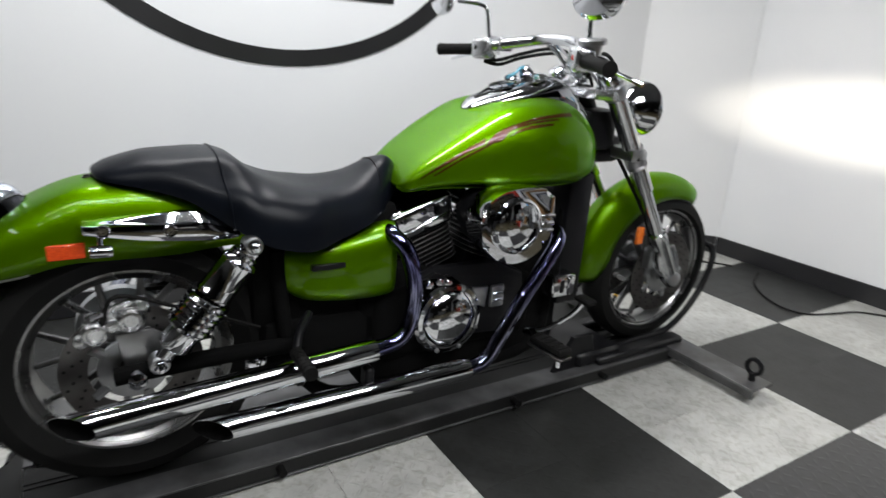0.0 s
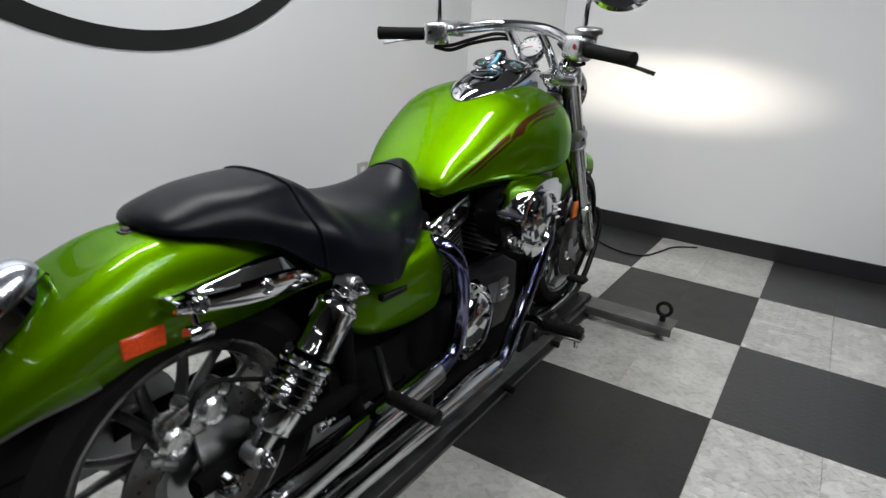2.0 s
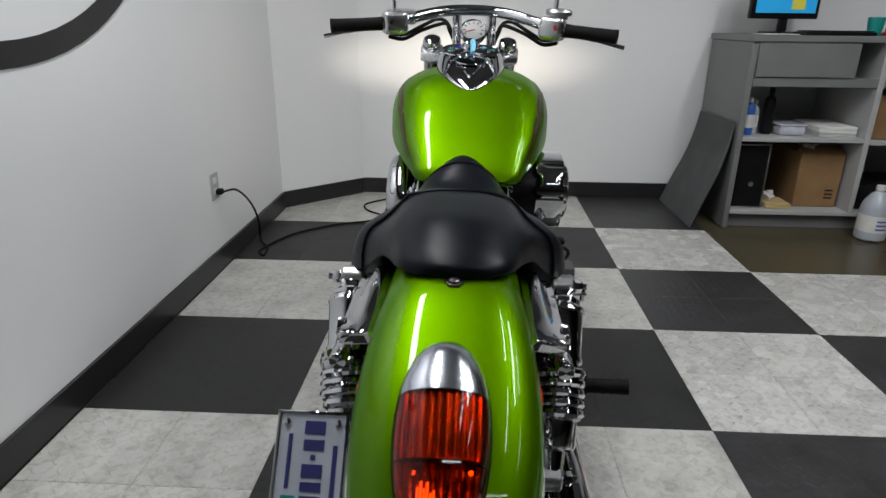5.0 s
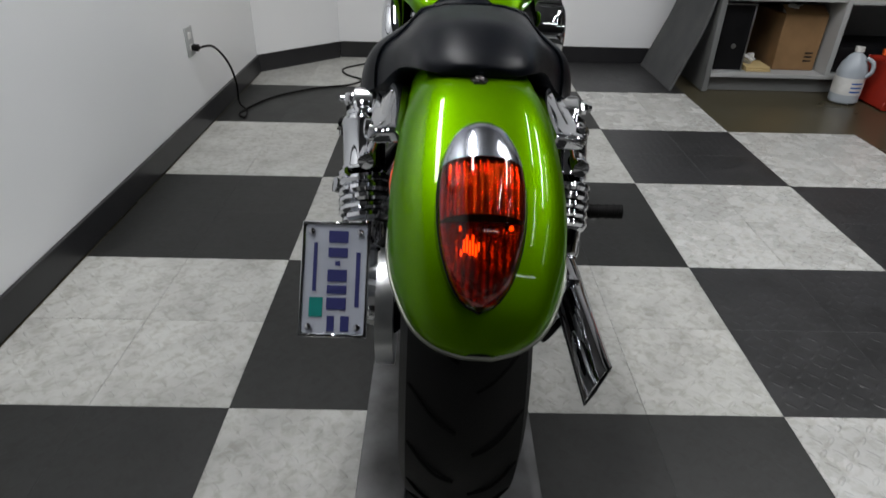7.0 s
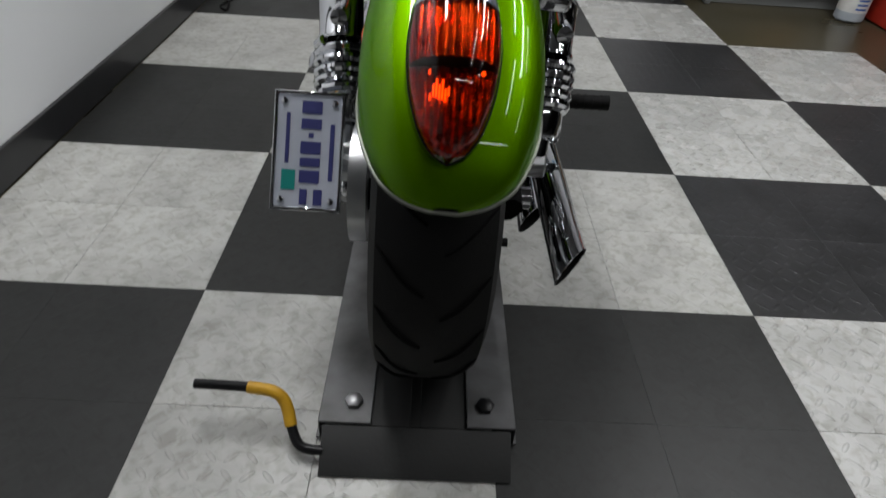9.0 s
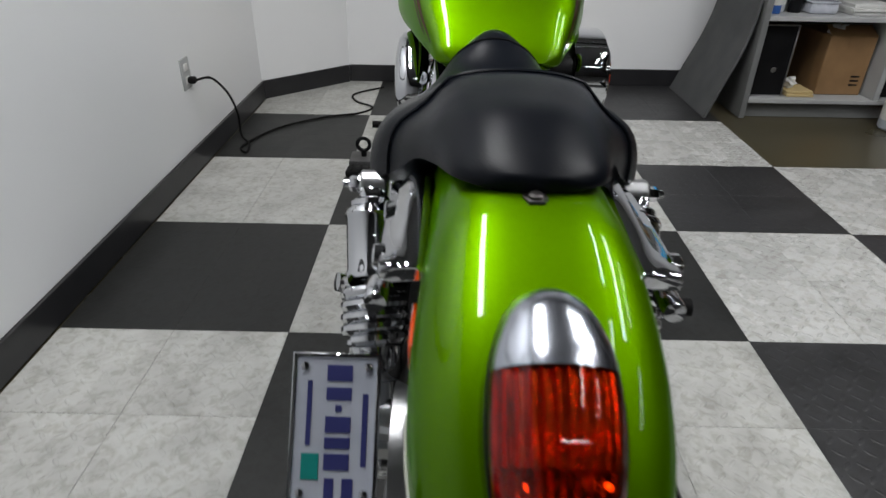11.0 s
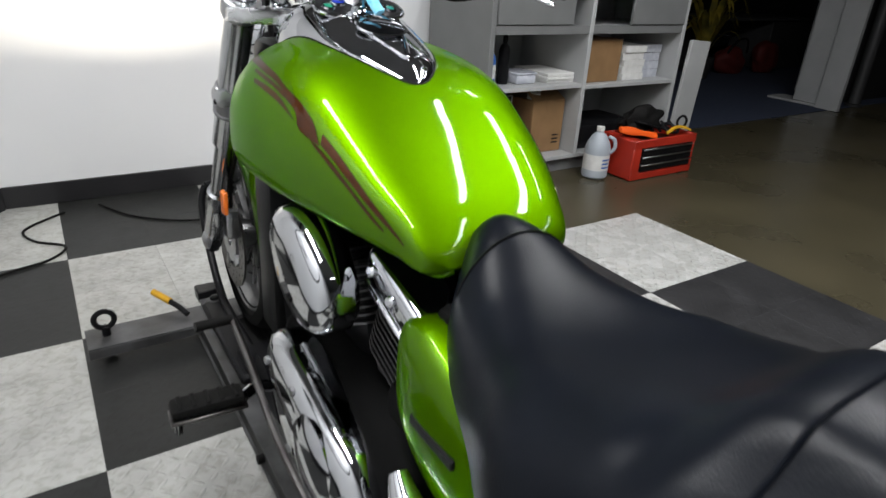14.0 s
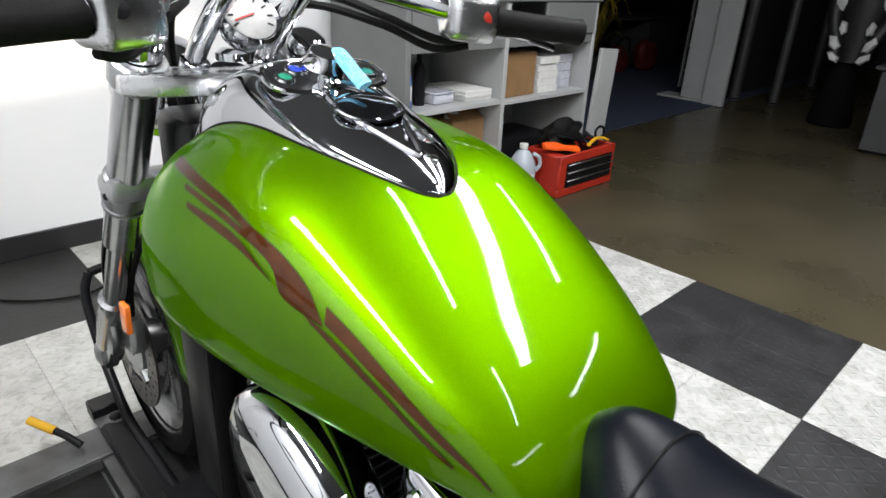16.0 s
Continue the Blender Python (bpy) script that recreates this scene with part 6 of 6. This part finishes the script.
# jug
jug = thing("jug", (2.68, 2.37, 0.0), "milky plastic gallon jug with a pale wrap, on the floor", "jug")
part("jug_body", lathe(B(), [(0.001, 0.0), (0.066, 0.0), (0.074, 0.01), (0.074, 0.165), (0.066, 0.20), (0.040, 0.245), (0.020, 0.262), (0.020, 0.275)], (2.68, 2.37, 0), (0, 0, 1), 28), JUG, jug)
part("cap", lathe(B(), [(0.023, 0.27), (0.023, 0.293), (0.001, 0.295)], (2.68, 2.37, 0), (0, 0, 1), 18), PAPER, jug)
jh = B()
tube(jh, [(2.705, 2.325, 0.245), (2.73, 2.30, 0.225), (2.735, 2.295, 0.18), (2.72, 2.31, 0.15)], 0.011, 10, 4)
part("jug_handle", jh, JUG, jug)
part("wrap", lathe(B(), [(0.0748, 0.05), (0.0748, 0.14)], (2.68, 2.37, 0), (0, 0, 1), 28), PAPER, jug, "printed pale wrap")
for k in range(3):
    lb = B()
    a0 = -1.9
    for q in range(8):
        a1, a2 = a0 + 0.10 * q, a0 + 0.10 * (q + 1)
        lb.faces.new([lb.verts.new((2.68 + 0.0753 * math.cos(a), 2.37 + 0.0753 * math.sin(a), z)) for a, z in ((a1, 0.065 + 0.022 * k), (a2, 0.065 + 0.022 * k), (a2, 0.074 + 0.022 * k), (a1, 0.074 + 0.022 * k))])
    part("printed_bar", lb, BLUEPRINT, jug)

# tool box
tx0, tx1, ty0, ty1 = 2.795, 3.335, 2.20, 2.46
tool = thing("tool_box", ((tx0 + tx1) / 2, (ty0 + ty1) / 2, 0.0), "open red tool box with black drawers, heaped with tools", "tool box")
tb_ = B()
box(tb_, tx0, tx1, ty0, ty0 + 0.016, 0.0, 0.045, 0.004)
box(tb_, tx0, tx0 + 0.07, ty0, ty1, 0.0, 0.235, 0.008)
box(tb_, tx1 - 0.025, tx1, ty0, ty1, 0.0, 0.235, 0.008)
box(tb_, tx0, tx1, ty1 - 0.012, ty1, 0.0, 0.235, 0.004)
box(tb_, tx0, tx1, ty0, ty0 + 0.016, 0.185, 0.235, 0.004)
box(tb_, tx0 + 0.01, tx1 - 0.01, ty0 + 0.016, ty1 - 0.01, 0.006, 0.02)
part("shell", tb_, REDPLAST, tool, "red plastic shell")
for k in range(3):
    z = 0.048 + 0.046 * k
    dr_ = part("drawer", box(B(), tx0 + 0.074, tx1 - 0.028, ty0 - 0.004, ty1 - 0.02, z, z + 0.042, 0.003), BLACK, tool, "black drawer")
    part("drawer_lip", box(B(), tx0 + 0.074, tx1 - 0.028, ty0 - 0.012, ty0 - 0.0045, z + 0.034, z + 0.042, 0.002), ALU, dr_, "silver drawer lip")
tray = thing("tool_tray", (3.1, 2.35, 0.235), "black tray of tools lying on the tool box", "tray")
trb = B()
turn(box(trb, -0.17, 0.17, -0.09, 0.09, 0, 0.012, 0.004), Matrix.Translation((3.08, 2.38, 0.262)) @ Matrix.Rotation(radians(14), 4, "Y"))
part("tray_base", trb, BLACK, tray)
wr = B()
for k in range(5):
    x = 2.95 + 0.07 * k
    rod(wr, (x, 2.28, 0.25 + 0.01 * (k % 2)), (x + 0.10, 2.42, 0.262), 0.008, 8)
part("spanners", wr, BLACK, tray, "dark tool handles")
gear = thing("tool_bag", (3.02, 2.37, 0.235), "slumped black nylon tool bag lying on the tool box", "bag")
gb = B()
bmesh.ops.create_icosphere(gb, subdivisions=4, radius=0.15)
for v in gb.verts:
    v.co *= 0.85 + 0.45 * noise.noise(v.co * 11 + Vector((5, 2, 7)))
    v.co = Vector((v.co.x * 1.35, v.co.y * 0.62, max(v.co.z * 0.62, -0.035)))
part("bag_body", turn(gb, Matrix.Translation((3.02, 2.385, 0.290))), RUBBER, gear, "", 30)
cord = thing("orange_tool", (2.90, 2.27, 0.235), "bright orange plastic tool lying on the tool box", "tool")
ob_b = B()
tube(ob_b, [(2.76, 2.30, 0.285) + (0.020,), (2.83, 2.28, 0.275) + (0.028,), (2.90, 2.25, 0.262) + (0.018,), (2.99, 2.23, 0.245) + (0.022,)], 0.02, 10, 4, 0.6)
part("tool_body", ob_b, ORANGE, cord)
strap = thing("ratchet_strap", (3.22, 2.30, 0.235), "yellow and black strap coiled on the tool box", "strap")
sb = B()
tube(sb, [(3.10, 2.24, 0.245), (3.16, 2.25, 0.265), (3.22, 2.26, 0.27), (3.28, 2.26, 0.262), (3.33, 2.25, 0.245)], 0.010, 8, 4, 0.5)
part("webbing", sb, YELLOW, strap)
part("loop", ring(B(), (3.30, 2.30, 0.285), (0.2, 1, 0), 0.035, 0.008, 20, 6), BLACK, strap)
part("webbing", turn(ring(B(), (0, 0, 0), (0, 0, 1), 0.05, 0.009, 20, 6), Matrix.Translation((3.20, 2.30, 0.255)) @ Matrix.Rotation(radians(20), 4, "X")), BLACK, strap)

# cords on the floor
def cord_thing(pts, r, label):
    return tagged(part("power_cord", tube(B(), pts, r, 8, 6), RUBBER), label, "cord")


cord_thing([(WX + 0.04, 1.732, 0.36), (WX + 0.075, 1.80, 0.35), (WX + 0.085, 1.93, 0.25), (WX + 0.07, 2.05, 0.12), (WX + 0.06, 2.08, 0.012), (-0.50, 1.98, 0.006), (-0.48, 1.87, 0.006), (-0.52, 1.95, 0.006), (-0.42, 2.20, 0.006), (-0.22, 2.38, 0.006), (-0.06, 2.45, 0.006), (0.0, 2.56, 0.006), (-0.10, 2.66, 0.006), (-0.13, 2.80, 0.006), (0.02, 2.95, 0.006)], 0.005, "black power cord running from the wall outlet over the floor")
cord_thing([(0.16, 2.99, 0.006), (0.26, 2.80, 0.006), (0.40, 2.67, 0.006), (0.53, 2.62, 0.006), (0.62, 2.66, 0.006), (0.67, 2.80, 0.006), (0.71, 2.93, 0.006), (0.82, 3.03, 0.006)], 0.0045, "thin black cord on the dark tiles by the end wall")

# ---------- beyond the opening ----------
jamb = thing("door_post", (6.55, 3.15, 0.0), "white painted post and panel at the edge of the opening", "post")
part("post", box(B(), 6.38, 6.43, 2.86, 3.075, 0.0, 2.349, 0.004), WHITELAM, jamb)
part("panel", box(B(), 6.43, 6.47, 3.085, 3.33, 0.03, 2.3, 0.004), WHITELAM, jamb)
part("panel_foot", box(B(), 6.40, 6.66, 3.085, 3.58, 0.005, 0.028, 0.004), WHITELAM, jamb)
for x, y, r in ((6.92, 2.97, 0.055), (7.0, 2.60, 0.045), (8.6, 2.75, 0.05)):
    cp_ = thing("steel_column", (x, y, 0), "grey steel column, coloured dark for the dim workshop", "column", "columns along the dark wall")
    part("shaft", lathe(B(), [(r, 0.0), (r, 2.74)], (x, y, 0), (0, 0, 1), 20), DIMSTEEL, cp_)
    part("base_collar", lathe(B(), [(r * 1.02, 0.0), (r * 1.5, 0.0), (r * 1.5, 0.02), (r * 1.02, 0.03)], (x, y, 0), (0, 0, 1), 20), DIMROOM, cp_)
desk = thing("office_desk", (8.3, 5.2, 0), "grey office desk, its colour darkened for the dim room beyond", "desk")
part("top", box(B(), 7.0, 9.4, 4.85, 5.6, 0.64, 0.67, 0.004), DIMSTEEL, desk)
part("pedestal", box(B(), 8.42, 9.35, 4.9, 5.5, 0.01, 0.639, 0.004), DIMSTEEL, desk)
part("desk_leg", box(B(), 7.05, 7.09, 4.95, 5.55, 0.005, 0.639, 0.002), DIMROOM, desk)
bag = thing("red_bag", (7.6, 4.85, 0.0), "red duffel bag lying by the desk", "bag")
rb = B()
bmesh.ops.create_icosphere(rb, subdivisions=4, radius=0.2)
for v in rb.verts:
    v.co *= 0.9 + 0.25 * noise.noise(v.co * 7)
    v.co.z = max(v.co.z, -0.15)
part("bag_body", turn(rb, Matrix.Translation((7.55, 4.85, 0.157)) @ Matrix.Diagonal((1.35, 0.8, 1.0, 1))), DIMRED, bag, "", 40)
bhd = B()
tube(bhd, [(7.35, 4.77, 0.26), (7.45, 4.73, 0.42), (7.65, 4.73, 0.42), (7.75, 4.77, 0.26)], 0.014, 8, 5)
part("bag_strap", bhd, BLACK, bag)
bag2 = thing("red_bag", (8.1, 4.75, 0.0), "red bag standing beside the desk, its colour darkened", "bag")
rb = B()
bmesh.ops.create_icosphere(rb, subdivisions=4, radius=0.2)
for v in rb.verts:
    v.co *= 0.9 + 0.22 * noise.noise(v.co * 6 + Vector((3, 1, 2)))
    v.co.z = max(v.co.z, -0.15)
part("bag_body", turn(rb, Matrix.Translation((8.1, 4.72, 0.2)) @ Matrix.Diagonal((1.2, 0.7, 1.25, 1))), DIMRED, bag2, "", 40)
pot = thing("potted_plant", (6.75, 4.7, 0), "yellowish potted plant in the dim room", "plant")
part("pot", lathe(B(), [(0.001, 0), (0.10, 0), (0.14, 0.24), (0.125, 0.24), (0.11, 0.21), (0.001, 0.21)], (6.75, 4.7, 0.004), (0, 0, 1), 24), DIMROOM, pot)
LEAF = mat("yellow_leaf", (0.26, 0.19, 0.015), 0.6, 0, (0.05, 0.06, 0.01), 9, 60, 0.1)
for k in range(26):
    lf = B()
    a, ln = random.uniform(0, 6.28), random.uniform(0.25, 0.5)
    h = random.uniform(0.35, 0.75)
    d_ = Vector((math.cos(a), math.sin(a), 0))
    s_ = Vector((-d_.y, d_.x, 0))
    prev = None
    for q in range(7):
        f = q / 6
        c = Vector((6.75, 4.7, 0.21)) + d_ * ln * f + Vector((0, 0, h * math.sin(f * 2.3)))
        w = 0.035 * math.sin(math.pi * min(1, f * 0.9 + 0.1))
        row = [lf.verts.new(c - s_ * w), lf.verts.new(c + Vector((0, 0, -0.008))), lf.verts.new(c + s_ * w)]
        if prev:
            lf.faces.new((prev[0], prev[1], row[1], row[0]))
            lf.faces.new((prev[1], prev[2], row[2], row[1]))
        prev = row
    part("leaf", lf, LEAF, pot)
rack = thing("storage_rack", (7.4, 3.6, 0), "white storage rack with boxes in the dim room", "rack")
for x in (7.2, 7.66):
    for y in (3.44, 3.72):
        part("upright", box(B(), x, x + 0.03, y, y + 0.03, 0.004, 1.6, 0.002), WHITELAM, rack)
for z in (0.18, 0.46, 0.74, 1.05, 1.4):
    part("rack_shelf", box(B(), 7.2, 7.69, 3.44, 3.75, z, z + 0.02, 0.002), WHITELAM, rack)
for z, h in ((0.201, 0.2), (0.481, 0.22), (0.761, 0.2)):
    bx_ = thing("storage_box", (7.42, 3.59, z), "pale plastic storage box on the rack", "box", "boxes on the rack")
    part("box_body", box(B(), 7.24, 7.60, 3.48, 3.70, z, z + h, 0.008), WHITELAM if z < 0.4 else DIMROOM, bx_)

# riding suit on its stand, table and bin at the far side of the workshop
SUIT = mat("black_leather", (0.012, 0.012, 0.013), 0.5, 0, None, 8, 200, 0.2)
SUITW = mat("white_leather", (0.62, 0.62, 0.62), 0.5, 0, None, 8, 200, 0.2)
SX, SY = 6.42, 1.87
suit = thing("riding_suit", (SX, SY, 0.0), "black leather riding suit with white panels hung on a draped stand", "riding suit")
sb = B()
rings = []
for z, a, c in ((0.55, 0.13, 0.10), (0.70, 0.14, 0.11), (0.90, 0.16, 0.12), (1.10, 0.19, 0.13), (1.25, 0.21, 0.12), (1.33, 0.15, 0.10), (1.38, 0.07, 0.07)):
    rings.append([(SX + c * math.cos(q * math.pi / 12), SY + a * math.sin(q * math.pi / 12), z) for q in range(24)])
loft(sb, rings)
part("suit_body", sb, SUIT, suit)
for s_ in (-1, 1):
    sl_ = B()
    tube(sl_, [(SX, SY + s_ * 0.19, 1.27) + (0.075,), (SX - 0.02, SY + s_ * 0.22, 1.08) + (0.068,), (SX - 0.05, SY + s_ * 0.20, 0.88) + (0.058,), (SX - 0.10, SY + s_ * 0.13, 0.70) + (0.050,), (SX - 0.12, SY + s_ * 0.11, 0.58) + (0.045,)], 0.07, 14, 4)
    sleeve = part("sleeve", sl_, SUIT, suit)
    for dy, z, r_, dx in ((0.17, 1.02, 0.075, -0.075), (0.10, 0.82, 0.048, -0.125), (0.13, 0.70, 0.058, -0.150), (0.11, 0.59, 0.050, -0.155)):
        pb_ = lathe(B(), [(r_, -0.02), (r_ * 0.95, 0.0), (r_ * 0.7, 0.014), (0.001, 0.018)], (0, 0, 0), (-1, 0.15 * s_, 0.1), 5)
        turn(pb_, Matrix.Translation((SX + dx, SY + s_ * dy, z)) @ Matrix.Rotation(s_ * (0.5 + 3 * z), 4, "X") @ Matrix.Diagonal((1, 0.75, 1.35, 1)))
        part("white_panel", pb_, SUITW, suit, "white leather panel")
vb = B()
plate(vb, [(SY - 0.085, 1.30), (SY, 1.05), (SY + 0.085, 1.30)], "x", SX - 0.142, SX - 0.09, 0.004)
part("chest_panel", vb, SUITW, suit, "white leather chest panel")
part("stand", lathe(B(), [(0.001, 0), (0.17, 0), (0.18, 0.05), (0.14, 0.25), (0.11, 0.45), (0.10, 0.56), (0.001, 0.56)], (SX + 0.05, SY + 0.05, 0), (0, 0, 1), 24), SHADEBLACK, suit, "dark draped stand")

bench = thing("work_cabinet", (5.9, 0.8, 0), "grey steel work cabinet with a pale top, both darkened for the dim workshop", "cabinet")
part("body", box(B(), 5.52, 6.2, 0.1, 1.44, 0.02, 0.60, 0.008), DIMSTEEL, bench)
part("plinth", box(B(), 5.56, 6.16, 0.14, 1.40, 0.0, 0.019), DIMROOM, bench)
part("worktop", box(B(), 5.49, 6.24, 0.06, 1.48, 0.601, 0.632, 0.006), DIMSTEEL, bench)
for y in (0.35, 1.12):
    dr = part("drawer", box(B(), 5.508, 5.519, y - 0.27, y + 0.27, 0.42, 0.58, 0.003), DIMSTEEL, bench)
    part("handle", box(B(), 5.485, 5.507, y - 0.08, y + 0.08, 0.48, 0.52, 0.004), BLACK, dr)
wbx = thing("white_box", (5.75, 0.98, 0.632), "white cardboard box on the work cabinet", "box")
part("box_body", box(B(), 5.55, 6.0, 0.70, 1.30, 0.702, 0.90, 0.006), PAPER, wbx)
part("box_base", box(B(), 5.54, 6.01, 0.69, 1.31, 0.633, 0.701, 0.01), CARD, wbx)

# ---------- ceiling lamps ----------
for fx, fy, flx, fly, fp in FIXTURES:
    lampf = thing("ceiling_lamp", (fx, fy, CEIL), "white fluorescent ceiling fitting with lit diffuser", "ceiling lamp", "fluorescent ceiling fittings")
    part("housing", box(B(), fx - flx / 2 - 0.02, fx + flx / 2 + 0.02, fy - fly / 2 - 0.02, fy + fly / 2 + 0.02, CEIL - 0.055, CEIL - 0.001, 0.004), WHITELAM, lampf)
    part("diffuser", box(B(), fx - flx / 2, fx + flx / 2, fy - fly / 2, fy + fly / 2, CEIL - 0.068, CEIL - 0.0555, 0.003), TUBEGLOW, lampf)


# ---------- floor tiles ----------
def tile_mat(name, col, col2, rough, relief):
    m = mat(name, col, rough, 0, col2, 9, 140, 0.12, 0, 0.12, 0.9)
    nt = m.node_tree
    b = nt.nodes["Principled BSDF"]
    ramp = [n for n in nt.nodes if n.type == "VALTORGB"][0]
    info = nt.nodes.new("ShaderNodeObjectInfo")
    tc = [n for n in nt.nodes if n.type == "TEX_COORD"][0]
    add = nt.nodes.new("ShaderNodeVectorMath")
    sc = nt.nodes.new("ShaderNodeVectorMath")
    sc.operation = "SCALE"
    sc.inputs["Scale"].default_value = 37.0
    cmb = nt.nodes.new("ShaderNodeCombineXYZ")
    for k in range(3):
        nt.links.new(info.outputs["Random"], cmb.inputs[k])
    nt.links.new(cmb.outputs[0], sc.inputs[0])
    nt.links.new(tc.outputs["Object"], add.inputs[0])
    nt.links.new(sc.outputs[0], add.inputs[1])
    for n in nt.nodes:
        if n.type == "TEX_NOISE":
            nt.links.new(add.outputs[0], n.inputs["Vector"])
    hsv = nt.nodes.new("ShaderNodeHueSaturation")
    mr = nt.nodes.new("ShaderNodeMapRange")
    mr.inputs["To Min"].default_value, mr.inputs["To Max"].default_value = 0.93, 1.05
    nt.links.new(info.outputs["Random"], mr.inputs["Value"])
    nt.links.new(mr.outputs["Result"], hsv.inputs["Value"])
    nt.links.new(ramp.outputs["Color"], hsv.inputs["Color"])
    # scattered scuffs
    n3 = nt.nodes.new("ShaderNodeTexNoise")
    n3.inputs["Scale"].default_value, n3.inputs["Detail"].default_value, n3.inputs["Distortion"].default_value = 42, 6, 0.7
    nt.links.new(add.outputs[0], n3.inputs["Vector"])
    r3 = nt.nodes.new("ShaderNodeValToRGB")
    r3.color_ramp.elements[0].position, r3.color_ramp.elements[1].position = 0.34, 0.54
    r3.color_ramp.elements[0].color, r3.color_ramp.elements[1].color = (0.70, 0.685, 0.64, 1), (1, 1, 1, 1)
    nt.links.new(n3.outputs["Fac"], r3.inputs["Fac"])
    mx = nt.nodes.new("ShaderNodeMix")
    mx.data_type, mx.blend_type = "RGBA", "MULTIPLY"
    mx.inputs[0].default_value = 0.75
    nt.links.new(hsv.outputs["Color"], mx.inputs[6])
    nt.links.new(r3.outputs["Color"], mx.inputs[7])
    nt.links.new(mx.outputs[2], b.inputs["Base Color"])
    # tread-plate lozenges, turned by a right angle from cell to cell
    def op(kind, a, c=None):
        n = nt.nodes.new("ShaderNodeMath")
        n.operation = kind
        for k, v in enumerate((a, c)):
            if v is None:
                continue
            if isinstance(v, (int, float)):
                n.inputs[k].default_value = v
            else:
                nt.links.new(v, n.inputs[k])
        return n.outputs[0]
    sep = nt.nodes.new("ShaderNodeSeparateXYZ")
    nt.links.new(tc.outputs["Object"], sep.inputs[0])
    gx, gy = op("DIVIDE", sep.outputs[0], 0.034), op("DIVIDE", sep.outputs[1], 0.034)
    cx, cy = op("FLOOR", gx), op("FLOOR", gy)
    ax_, ay_ = op("SUBTRACT", op("SUBTRACT", gx, cx), 0.5), op("SUBTRACT", op("SUBTRACT", gy, cy), 0.5)
    odd = op("PINGPONG", op("ADD", cx, cy), 1.0)
    sgn_ = op("SUBTRACT", op("MULTIPLY", odd, 2.0), 1.0)
    ay2 = op("MULTIPLY", ay_, sgn_)
    along, across = op("ADD", ax_, ay2), op("SUBTRACT", ax_, ay2)
    d1, d2 = op("POWER", op("DIVIDE", op("ABSOLUTE", along), 0.62), 2.0), op("POWER", op("DIVIDE", op("ABSOLUTE", across), 0.20), 2.0)
    loz = op("MAXIMUM", op("SUBTRACT", 1.0, op("ADD", d1, d2)), 0.0)
    bp = [n for n in nt.nodes if n.type == "BUMP"][0]
    grain = [n for n in nt.nodes if n.type == "TEX_NOISE"][1]
    nt.links.new(op("ADD", op("POWER", loz, 0.6), op("MULTIPLY", grain.outputs["Fac"], 0.25)), bp.inputs["Height"])
    bp.inputs["Strength"].default_value, bp.inputs["Distance"].default_value = relief, 0.0022
    return m


TW = tile_mat("white_tile", (0.525, 0.53, 0.505), (0.385, 0.385, 0.365), 0.34, 0.85)
TWD = tile_mat("white_relief_tile", (0.55, 0.555, 0.54), (0.46, 0.46, 0.445), 0.27, 1.0)
TD = tile_mat("charcoal_tile", (0.0238, 0.0246, 0.0238), (0.0165, 0.0171, 0.0165), 0.45, 0.10)
TDR = tile_mat("charcoal_relief_tile", (0.036, 0.036, 0.038), (0.024, 0.024, 0.025), 0.36, 0.30)
TD.node_tree.nodes["Principled BSDF"].inputs["Specular IOR Level"].default_value = 0.34


def tile_mesh(material, gap, bev):
    bm = B()
    h = S / 4 - gap
    box(bm, -h, h, -h, h, -0.004, 0.0, bev)
    me = bpy.data.meshes.new("floor_tile")
    bm.to_mesh(me)
    bm.free()
    me.materials.append(material)
    return me


meshes = {k: tile_mesh(v, g, b) for k, v, g, b in (("w", TW, 0.0004, 0.0006), ("r", TWD, 0.0004, 0.0006), ("d", TD, 0.0001, 0.0003), ("g", TDR, 0.0001, 0.0003))}
for i in range(-1, 4):
    for j in range(-8, 6):
        if i == 3 and j >= 3:
            continue
        kind = ("r" if i >= 2 else "w") if (i + min(j, 4)) % 2 else ("g" if i >= 2 else "d")
        for a in (0.25, 0.75):
            for c in (0.25, 0.75):
                if j == 5 and c > 0.5:
                    continue
                t = new("floor_tile", meshes[kind])
                t.parent = ground
                t.location = ((i + a) * S, (j + c) * S, 0)
